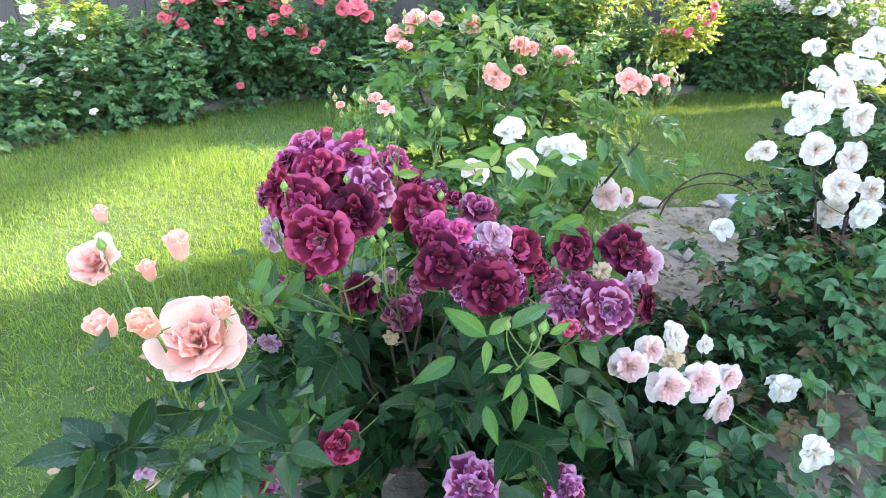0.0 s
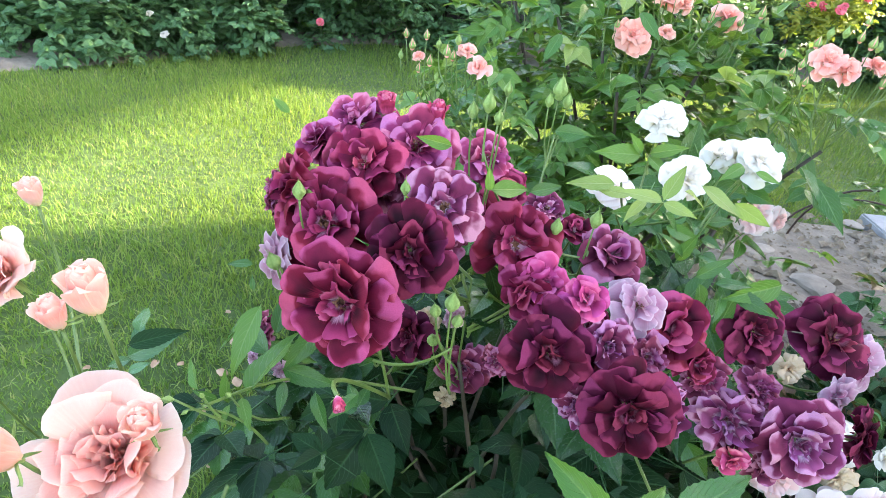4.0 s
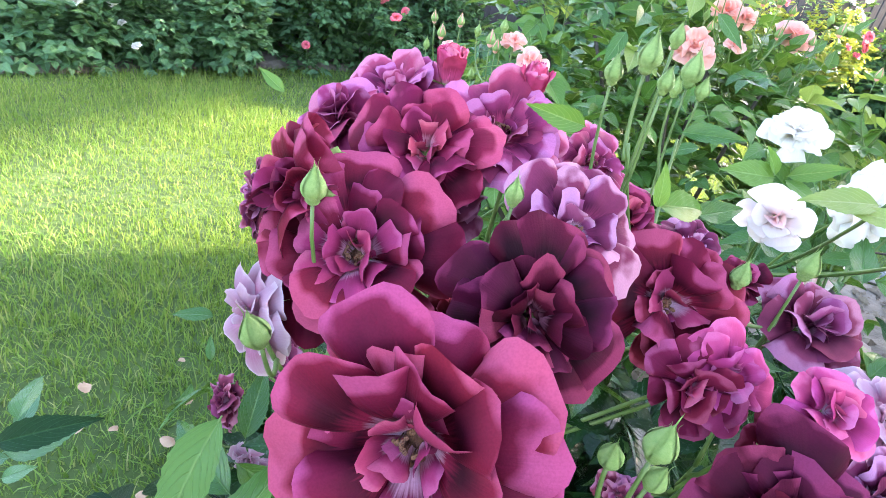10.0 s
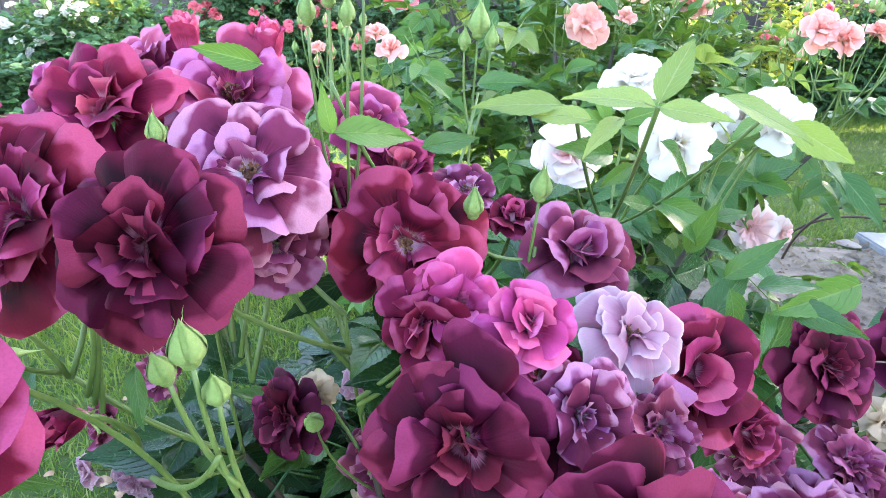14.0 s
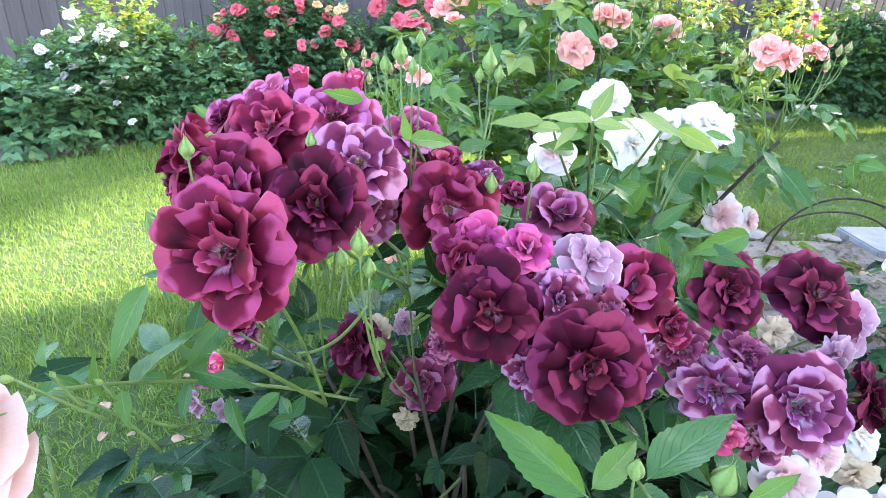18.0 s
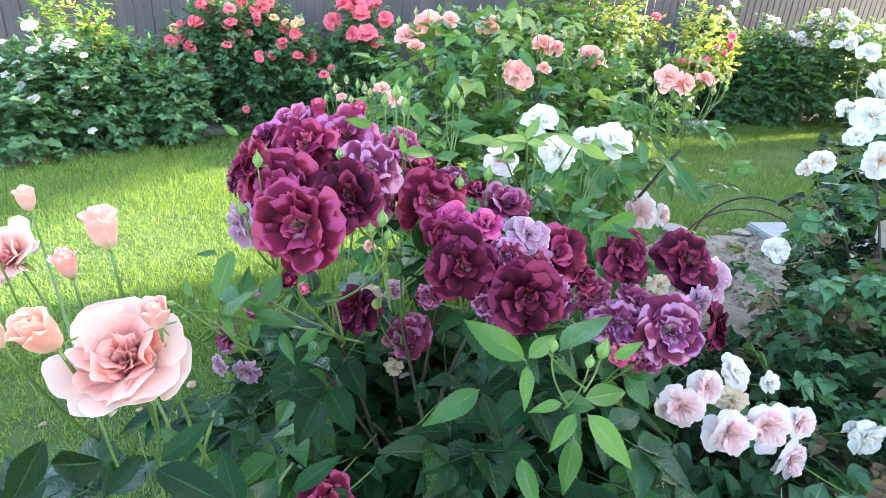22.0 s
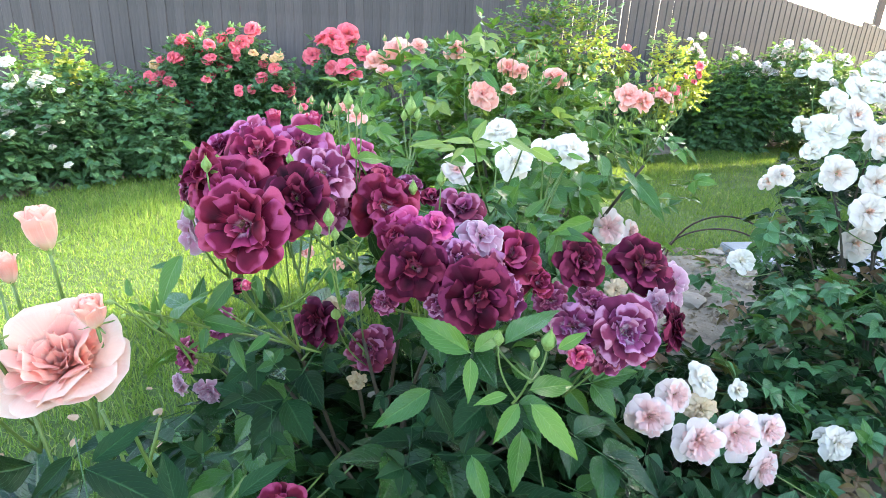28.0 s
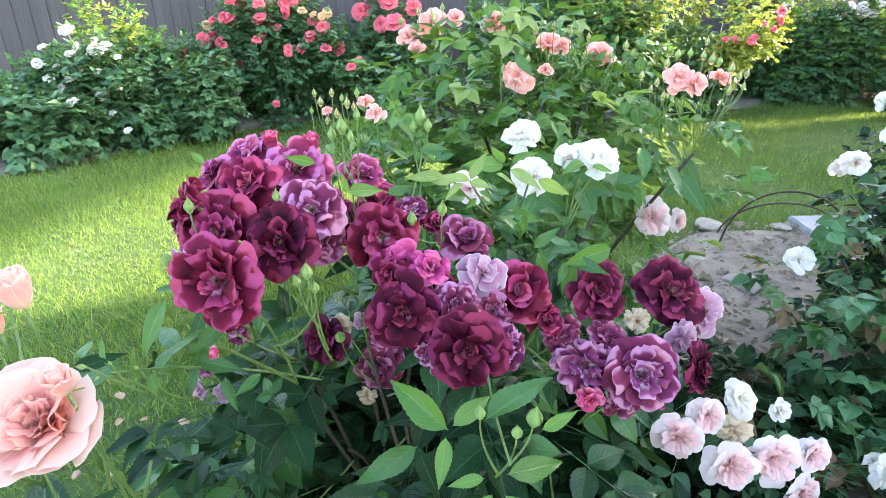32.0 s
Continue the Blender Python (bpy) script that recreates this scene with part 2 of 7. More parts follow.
for key, (p0, p1, p2, p3) in PETAL_LOOK.items():
    if key in VELVET:
        PETAL[key] = velvet_material("petal_" + key, p0, p1, p2, p3, heart_to=0.40 if key in ("burgundy", "mauve", "magenta", "plum") else 0.30)
        PETAL_FAR[key] = velvet_material("petal_far_" + key, p0, p1, p2, p3, True, 0.25)
    else:
        PETAL[key] = petal_material("petal_" + key, p0, p1, p2, p3, through=0.30 if key == "rosered" else 0.45, heart_to=0.5 if key == "pink" else 0.36 if key in ("peachwhite", "blush") else 0.32)
        PETAL_FAR[key] = petal_material("petal_far_" + key, p0, p1, p2, p3, island=True, through=0.32)
    PETAL_INNER[key] = PETAL[key]


INNER_LOOK = {  # the small petals round the heart
    "burgundy": ((0.26, 0.020, 0.070), (0.90, 0.66, 0.74), (0.52, 0.10, 0.20), (0.40, 0.045, 0.13)),
    "wine": ((0.060, 0.0045, 0.013), (0.66, 0.28, 0.38), (0.30, 0.042, 0.085), (0.15, 0.012, 0.034)),
    "crimson": ((0.36, 0.036, 0.085), (0.80, 0.46, 0.52), (0.58, 0.13, 0.20), (0.46, 0.065, 0.13)),
    "magenta": ((0.52, 0.08, 0.22), (0.87, 0.68, 0.76), (0.66, 0.18, 0.34), (0.58, 0.10, 0.25)),
    "rosy": ((0.58, 0.065, 0.19), (0.85, 0.50, 0.58), (0.66, 0.16, 0.29), (0.62, 0.090, 0.22)),
    "mauve": ((0.22, 0.032, 0.11), (0.90, 0.80, 0.86), (0.56, 0.27, 0.42), (0.32, 0.075, 0.19)),
    "plum": ((0.22, 0.024, 0.085), (0.82, 0.58, 0.68), (0.46, 0.16, 0.26), (0.34, 0.070, 0.16)),
    "peachwhite": ((0.86, 0.53, 0.38), (0.86, 0.42, 0.28), (0.85, 0.67, 0.55), (0.86, 0.60, 0.46)),
    "blush": ((0.86, 0.55, 0.51), (0.86, 0.44, 0.42), (0.86, 0.69, 0.65), (0.86, 0.62, 0.58)),
    "pink": ((0.90, 0.42, 0.35), (0.90, 0.38, 0.30), (0.88, 0.68, 0.56), (0.90, 0.54, 0.44)),
    "white": ((0.84, 0.77, 0.61), (0.84, 0.72, 0.50), (0.84, 0.79, 0.69), (0.84, 0.74, 0.62)),
}
for key, (p0, p1, p2, p3) in INNER_LOOK.items():
    if key in VELVET:
        PETAL_INNER[key] = velvet_material("petal_heart_" + key, p0, p1, p2, p3, through=0.22, heart_to=0.66)
    else:
        PETAL_INNER[key] = petal_material("petal_heart_" + key, p0, p1, p2, p3, through=0.45, heart_to=0.72)


def leaf_material(name, dark, light, vein, rough, through, island=True):
    m, nt, b = nodes_of(name)
    uv = add(nt, "ShaderNodeUVMap")
    sep = nt.nodes.new("ShaderNodeSeparateXYZ")
    nt.links.new(uv.outputs[0], sep.inputs[0])
    rnd = nt.nodes.new("ShaderNodeNewGeometry").outputs["Random Per Island"]
    info = nt.nodes.new("ShaderNodeObjectInfo").outputs["Random"]
    coord = nt.nodes.new("ShaderNodeTexCoord")
    blot = add(nt, "ShaderNodeTexNoise", Scale=55.0, Detail=4.0)
    nt.links.new(coord.outputs["Object"], blot.inputs[0])
    side = math_node(nt, "ABSOLUTE", math_node(nt, "SUBTRACT", sep.outputs[0], 0.5))
    # ribs that leave the midrib at a slant
    slant = math_node(nt, "SUBTRACT", sep.outputs[1], math_node(nt, "MULTIPLY", math_node(nt, "POWER", side, 1.5), 1.1))
    rib = math_node(nt, "ABSOLUTE", math_node(nt, "SINE", math_node(nt, "MULTIPLY", slant, 26.0)))
    ribs = ramp(nt, rib, [(0.0, (1, 1, 1)), (0.28, (0, 0, 0))])
    mid = ramp(nt, side, [(0.0, (1, 1, 1)), (0.045, (0, 0, 0))])
    col = mix(nt, math_node(nt, "FRACT", math_node(nt, "ADD", rnd, info)), dark, light)
    col = mix(nt, ramp(nt, blot.outputs[0], [(0.35, (0, 0, 0)), (0.75, (0.6, 0.6, 0.6))]).outputs[0], col, dark)
    col = mix(nt, math_node(nt, "MULTIPLY", ribs.outputs[0], 0.34), col, vein)
    col = mix(nt, math_node(nt, "MULTIPLY", mid.outputs[0], 0.7), col, vein)
    nt.links.new(col, b.inputs["Base Color"])
    rr = add(nt, "ShaderNodeMapRange")
    rr.inputs["To Min"].default_value, rr.inputs["To Max"].default_value = rough - 0.08, rough + 0.18
    nt.links.new(blot.outputs[0], rr.inputs[0])
    nt.links.new(rr.outputs[0], b.inputs["Roughness"])
    b.inputs["Specular IOR Level"].default_value = 0.12 if name == "leaf_dark" else 0.30 if name == "leaf_deep" else 0.36
    bump = add(nt, "ShaderNodeBump", Strength=0.5, Distance=0.002)
    bump.invert = True
    nt.links.new(math_node(nt, "MAXIMUM", ribs.outputs[0], mid.outputs[0]), bump.inputs["Height"])
    nt.links.new(bump.outputs[0], b.inputs["Normal"])
    thin = mix(nt, 0.5, col, (0.30, 0.45, 0.04))
    through_light(nt, b, thin, through)
    return m


LEAF = {
    # dark and deep: greens lowered towards black, shade between leaves put into the colour
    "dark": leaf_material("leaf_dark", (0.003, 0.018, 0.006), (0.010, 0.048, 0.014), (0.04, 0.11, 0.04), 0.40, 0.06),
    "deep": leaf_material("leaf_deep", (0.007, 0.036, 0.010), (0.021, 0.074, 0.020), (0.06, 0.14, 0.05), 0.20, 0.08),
    "lime": leaf_material("leaf_lime", (0.17, 0.27, 0.06), (0.30, 0.39, 0.11), (0.40, 0.48, 0.20), 0.45, 0.42),
    "mid": leaf_material("leaf_mid", (0.020, 0.088, 0.017), (0.048, 0.150, 0.026), (0.13, 0.26, 0.08), 0.25, 0.2),
    "fresh": leaf_material("leaf_fresh", (0.036, 0.122, 0.018), (0.080, 0.205, 0.030), (0.20, 0.33, 0.09), 0.28, 0.28),
    "young": leaf_material("leaf_young", (0.070, 0.185, 0.030), (0.13, 0.275, 0.05), (0.26, 0.40, 0.12), 0.4, 0.35),
    "yellow": leaf_material("leaf_yellow", (0.20, 0.25, 0.03), (0.40, 0.38, 0.07), (0.4, 0.42, 0.18), 0.45, 0.32),
    "russet": leaf_material("leaf_russet", (0.12, 0.055, 0.03), (0.12, 0.12, 0.05), (0.22, 0.14, 0.08), 0.4, 0.25),
    "blue": leaf_material("leaf_bluish", (0.030, 0.105, 0.038), (0.080, 0.21, 0.080), (0.17, 0.30, 0.15), 0.26, 0.16),
    "far": leaf_material("leaf_far", (0.042, 0.125, 0.052), (0.135, 0.28, 0.11), (0.16, 0.28, 0.12), 0.32, 0.25),
}


def plain_material(name, a, b_col, scale, rough, bump_size=0.002, detail=6.0, metal=0.0, by_object=0.0, stretch=(1, 1, 1)):
    m, nt, b = nodes_of(name)
    coord = nt.nodes.new("ShaderNodeTexCoord")
    mp = nt.nodes.new("ShaderNodeMapping")
    mp.inputs["Scale"].default_value = stretch
    nt.links.new(coord.outputs["Object"], mp.inputs[0])
    n1 = add(nt, "ShaderNodeTexNoise", Scale=scale, Detail=detail, Roughness=0.65)
    n2 = add(nt, "ShaderNodeTexNoise", Scale=scale * 0.13, Detail=3.0)
    for n in (n1, n2):
        nt.links.new(mp.outputs[0], n.inputs[0])
    fac = math_node(nt, "ADD", math_node(nt, "MULTIPLY", n1.outputs[0], 0.6), math_node(nt, "MULTIPLY", n2.outputs[0], 0.5))
    col = mix(nt, ramp(nt, fac, [(0.38, (0, 0, 0)), (0.72, (1, 1, 1))]).outputs[0], a, b_col)
    if by_object:
        info = nt.nodes.new("ShaderNodeObjectInfo").outputs["Random"]
        val = math_node(nt, "ADD", math_node(nt, "MULTIPLY", info, by_object), 1 - by_object / 2)
        hsv = nt.nodes.new("ShaderNodeHueSaturation")
        nt.links.new(val, hsv.inputs["Value"])
        nt.links.new(col, hsv.inputs["Color"])
        col = hsv.outputs[0]
    nt.links.new(col, b.inputs["Base Color"])
    b.inputs["Roughness"].default_value, b.inputs["Metallic"].default_value = rough, metal
    bump = add(nt, "ShaderNodeBump", Strength=0.6, Distance=bump_size)
    nt.links.new(n1.outputs[0], bump.inputs["Height"])
    nt.links.new(bump.outputs[0], b.inputs["Normal"])
    return m


STEM = plain_material("green_stem", (0.065, 0.13, 0.025), (0.14, 0.21, 0.05), 60, 0.45)
CANE = plain_material("brown_cane", (0.028, 0.022, 0.014), (0.06, 0.048, 0.028), 70, 0.7)
SEPAL = plain_material("sepal_green", (0.17, 0.30, 0.06), (0.30, 0.42, 0.12), 90, 0.5)
STAMEN = plain_material("stamen", (0.30, 0.14, 0.05), (0.10, 0.03, 0.03), 300, 0.7)
SOIL = plain_material("garden_soil", (0.115, 0.096, 0.070), (0.28, 0.238, 0.172), 22, 0.95, 0.02)
LAWN = plain_material("lawn_thatch", (0.03, 0.060, 0.010), (0.075, 0.125, 0.022), 35, 0.95, 0.01)
BOARD = plain_material("stained_board", (0.060, 0.047, 0.044), (0.105, 0.084, 0.078), 14, 0.6, 0.001, by_object=0.3, stretch=(6, 6, 0.5))
# greyer and darker than BOARD: shade put into the colour against grazing sun
SLATE_BOARD = plain_material("slate_board", (0.038, 0.037, 0.040), (0.066, 0.064, 0.068), 14, 0.65, 0.001, by_object=0.25, stretch=(6, 6, 0.5))
SLAB = plain_material("grey_slab", (0.20, 0.21, 0.21), (0.34, 0.34, 0.33), 30, 0.8, 0.003)
STONE = plain_material("pale_stone", (0.20, 0.172, 0.13), (0.33, 0.29, 0.225), 25, 0.85, 0.004, by_object=0.3)
WIRE = plain_material("dark_wire", (0.03, 0.025, 0.02), (0.10, 0.06, 0.04), 200, 0.55, 0.0005, metal=0.4)
MULCH = plain_material("bark_crumbs", (0.10, 0.075, 0.05), (0.36, 0.29, 0.19), 40, 0.95, 0.002)
DRY = plain_material("dry_petal", (0.26, 0.15, 0.08), (0.42, 0.29, 0.17), 60, 0.8)
SHADE_PLASTER = plain_material("shade_wall_plaster", (0.50, 0.46, 0.40), (0.58, 0.54, 0.48), 12, 0.9, 0.003)


def grass_material():
    m, nt, b = nodes_of("grass_blade")
    rnd = nt.nodes.new("ShaderNodeNewGeometry").outputs["Random Per Island"]
    coord = nt.nodes.new("ShaderNodeTexCoord")
    patch = add(nt, "ShaderNodeTexNoise", Scale=1.6, Detail=4.0)
    nt.links.new(coord.outputs["Object"], patch.inputs[0])
    c = ramp(nt, rnd, [(0.0, (0.065, 0.165, 0.035)), (0.55, (0.145, 0.27, 0.06)), (0.90, (0.22, 0.31, 0.085)), (1.0, (0.36, 0.36, 0.16))]).outputs[0]
    c = mix(nt, ramp(nt, patch.outputs[0], [(0.4, (0, 0, 0)), (0.7, (0.6, 0.6, 0.6))]).outputs[0], c, (0.13, 0.22, 0.03))
    nt.links.new(c, b.inputs["Base Color"])
    b.inputs["Roughness"].default_value = 0.6
    b.inputs["Specular IOR Level"].default_value = 0.12
    through_light(nt, b, mix(nt, 0.5, c, (0.30, 0.36, 0.02)), 0.4)
    return m


GRASS = grass_material()


# ---- mesh helpers ----
def mesh_of(name, verts, faces, material, uvs=None, smooth=True):
    me = bpy.data.meshes.new(name)
    me.from_pydata(np.asarray(verts).tolist(), [], faces.tolist() if hasattr(faces, "tolist") else faces)
    if uvs is not None:
        layer = me.uv_layers.new(name="UVMap")
        idx = np.zeros(len(me.loops), dtype=np.int32)
        me.loops.foreach_get("vertex_index", idx)
        layer.data.foreach_set("uv", np.asarray(uvs, dtype=np.float32)[idx].ravel())
    if smooth:
        me.polygons.foreach_set("use_smooth", np.ones(len(me.polygons), dtype=bool))
    me.materials.append(material)
    me.update()
    return me


def put(name, me, parent=None, label="", m=None):
    ob = new(name, me)
    if parent is not None:
        ob.parent = parent
    if m is not None:
        ob.matrix_basis = m
    if label:
        ob["label"] = label
    return ob


def part(name, bm, material, parent, label=""):
    me = bpy.data.meshes.new(name)
    bm.to_mesh(me)
    bm.free()
    me.materials.append(material)
    return put(name, me, parent, label)


def thing(name, x, y, z, label, category, group=""):
    ob = new(name)
    ob.empty_display_size = 0.05
    ob.location = (x, y, z)
    return tagged(ob, label, category, group)


def grid_faces(nu, nv):
    i, j = np.meshgrid(np.arange(nu - 1), np.arange(nv - 1))
    a = (j * nu + i).ravel()
    return np.stack([a, a + 1, a + nu + 1, a + nu], 1)


def aim(p, axis, spin=0.0):
    """A pose at p whose z axis points along axis."""
    return Matrix.Translation(p) @ Vector(axis).to_track_quat("Z", "Y").to_matrix().to_4x4() @ Matrix.Rotation(spin, 4, "Z")


def facing(az, el):
    a, e = radians(az), radians(el)
    return Vector((math.sin(a) * math.cos(e), -math.cos(a) * math.cos(e), math.sin(e)))


def tube(points, r0, r1, sides=6):
    pts = [Vector(p) for p in points]
    verts, faces, n = [], [], len(pts)
    ref = Vector((0.31, 0.87, 0.2))
    for i, p in enumerate(pts):
        d = (pts[min(i + 1, n - 1)] - pts[max(i - 1, 0)]).normalized()
        u = d.cross(ref).normalized()
        w = d.cross(u)
        r = r0 + (r1 - r0) * i / (n - 1)
        for k in range(sides):
            a = 2 * math.pi * k / sides
            verts.append(p + (u * math.cos(a) + w * math.sin(a)) * r)
    for i in range(n - 1):
        for k in range(sides):
            k2 = (k + 1) % sides
            faces.append((i * sides + k, i * sides + k2, (i + 1) * sides + k2, (i + 1) * sides + k))
    faces.append(tuple(reversed(range(sides))))
    faces.append(tuple((n - 1) * sides + k for k in range(sides)))
    return [tuple(v) for v in verts], faces


def bend(a, b, c, n=9):
    a, b, c = Vector(a), Vector(b), Vector(c)
    return [a * (1 - t) ** 2 + b * 2 * t * (1 - t) + c * t * t for t in np.linspace(0, 1, n)]


# ---- roses ----
rng = np.random.RandomState(7)


def petal_grid(length, half, a0, a1, r0, curl=25, wave=0.05, notch=0.05, nu=9, nv=9, seed=0, round_off=0.0, crease=0.0, taper=0.0):
    """One petal that leaves the bloom's axis (z) towards +x: tilt goes from a0 to a1 degrees off the axis."""
    rs = np.random.RandomState(seed)
    u = np.linspace(-1, 1, nu)
    v = np.sin(np.linspace(0, 1, nv) * math.pi / 2) ** 1.1
    tilt = np.radians(a0 + (a1 - a0) * v ** 1.3 + curl * np.clip((v - 0.72) / 0.28, 0, 1) ** 2)
    step = np.diff(v, prepend=0) * length
    rad, up = r0 + np.cumsum(step * np.sin(tilt)), np.cumsum(step * np.cos(tilt))
    width = half * (0.25 + 0.75 * np.sin(np.pi / 2 * np.clip(v / 0.6, 0, 1))) * np.sqrt(np.clip(1.02 - np.clip((v - 0.5) / 0.5, 0, 1) ** 4.6, 0, 1))
    width = width * np.clip(1 - v, 0.02, 1) ** taper
    ph = rs.uniform(0, 6.28, 4)
    verts, uvs = [], []
    for j in range(nv):
        rho = max(rad[j] * 0.95, half * (0.62 + 0.5 * v[j]))
        for i in range(nu):
            s = width[j] * u[i]
            x = rad[j] - rho * (1 - math.cos(s / rho)) * 0.9
            y = rho * math.sin(s / rho)
            z = up[j]
            n = np.array([math.cos(tilt[j]), 0, -math.sin(tilt[j])])
            ripple = wave * length * v[j] ** 2 * (math.sin(3.1 * u[i] * width[j] / half + ph[0]) + 0.7 * math.sin(5.7 * u[i] + 3 * v[j] + ph[1]) * v[j])
            ripple += 0.55 * wave * length * v[j] ** 4 * math.sin(9.5 * u[i] + ph[3]) * (1 - 0.5 * abs(u[i]))
            ripple += 0.15 * length * abs(u[i]) ** 2.5 * v[j] ** 1.5 * math.cos(ph[2])
            tip = -notch * length * v[j] ** 6 * (1 - abs(u[i] + 0.15 * math.sin(ph[3]))) ** 2 - round_off * length * v[j] ** 3 * abs(u[i]) ** 2.6
            ripple += crease * length * v[j] ** 1.5 * (abs(math.sin(2.6 * u[i] + ph[1])) - 0.5 + 0.5 * math.sin(13 * u[i] + ph[0]) * v[j] ** 2)
            tip += rs.normal(0, 0.012) * length * v[j] ** 8
            verts.append((x + n[0] * ripple + tip * math.sin(tilt[j]), y, z + n[2] * ripple + tip * math.cos(tilt[j])))
            uvs.append((0.5 + 0.5 * u[i], v[j]))
    return np.array(verts), grid_faces(nu, nv), np.array(uvs)


def fan_petal(length, spread, a0, a1, r0, roll, reflex, wave, seed, nu=15, nv=11):
    """A broad rounded petal, a fan that leaves the bloom's axis (z) towards +x: its tilt goes from a0 to a1 degrees off the axis,
    its blade is hollowed to the radius roll, and its margin rolls back by reflex."""
    rs = np.random.RandomState(seed)
    ph = rs.uniform(0, 6.28, 5)
    skew, notch, deep = rs.normal(0, 0.07), rs.uniform(0.01, 0.07), rs.uniform(0.75, 1.25)
    u, v = np.meshgrid(np.sin(np.linspace(-1, 1, nu) * 1.45) / math.sin(1.45), np.linspace(0.03, 1, nv) ** 0.85)
    lobe = 1 - 0.24 * np.abs(u) ** 3 - 0.24 * np.abs(u) ** 9 - notch * np.exp(-((u - skew * 3) / 0.2) ** 2) + skew * u
    lobe = lobe + 0.35 * wave * np.sin(7 * u + ph[4])
    r, a = v * lobe, radians(spread) * u * (0.62 + 0.38 * v ** 0.6)
    p, q = r * np.cos(a), r * np.sin(a)
    steps = np.linspace(0, 1.15, 60)
    tilt_s = np.radians(a0 + (a1 - a0) * np.clip(steps, 0, 1.05) ** 1.2)
    arc_x = np.concatenate([[0], np.cumsum(np.sin(tilt_s[1:]) * np.diff(steps))])
    arc_z = np.concatenate([[0], np.cumsum(np.cos(tilt_s[1:]) * np.diff(steps))])
    x, z, tilt = np.interp(p, steps, arc_x), np.interp(p, steps, arc_z), np.interp(p, steps, tilt_s)
    edge = (v ** 5 + np.abs(u * v ** 0.4) ** 5) ** 0.2
    back = np.clip((edge - 0.42) / 0.58, 0, 1.12) ** 2.2
    lift = deep * np.minimum(q ** 2 / (2 * roll / length), 0.5) - 1.15 * reflex * deep * back * (1 + 0.35 * np.sin(2.3 * u + ph[0]))
    lift = lift + wave * v ** 1.6 * (np.sin(2.6 * u + ph[1]) + 0.55 * np.sin(5.3 * u + 2.5 * v + ph[2]) * v ** 2) + 0.05 * np.sin(np.pi * v) * (1 - u ** 2)
    lift = lift + 0.3 * wave * v ** 5 * np.sin(11 * u + ph[3])
    V = np.stack([r0 + length * (x - lift * np.cos(tilt)), length * q, length * (z + lift * np.sin(tilt))], -1)
    return V.reshape(-1, 3), grid_faces(nu, nv), np.stack([0.5 + 0.5 * u, v], -1).reshape(-1, 2)


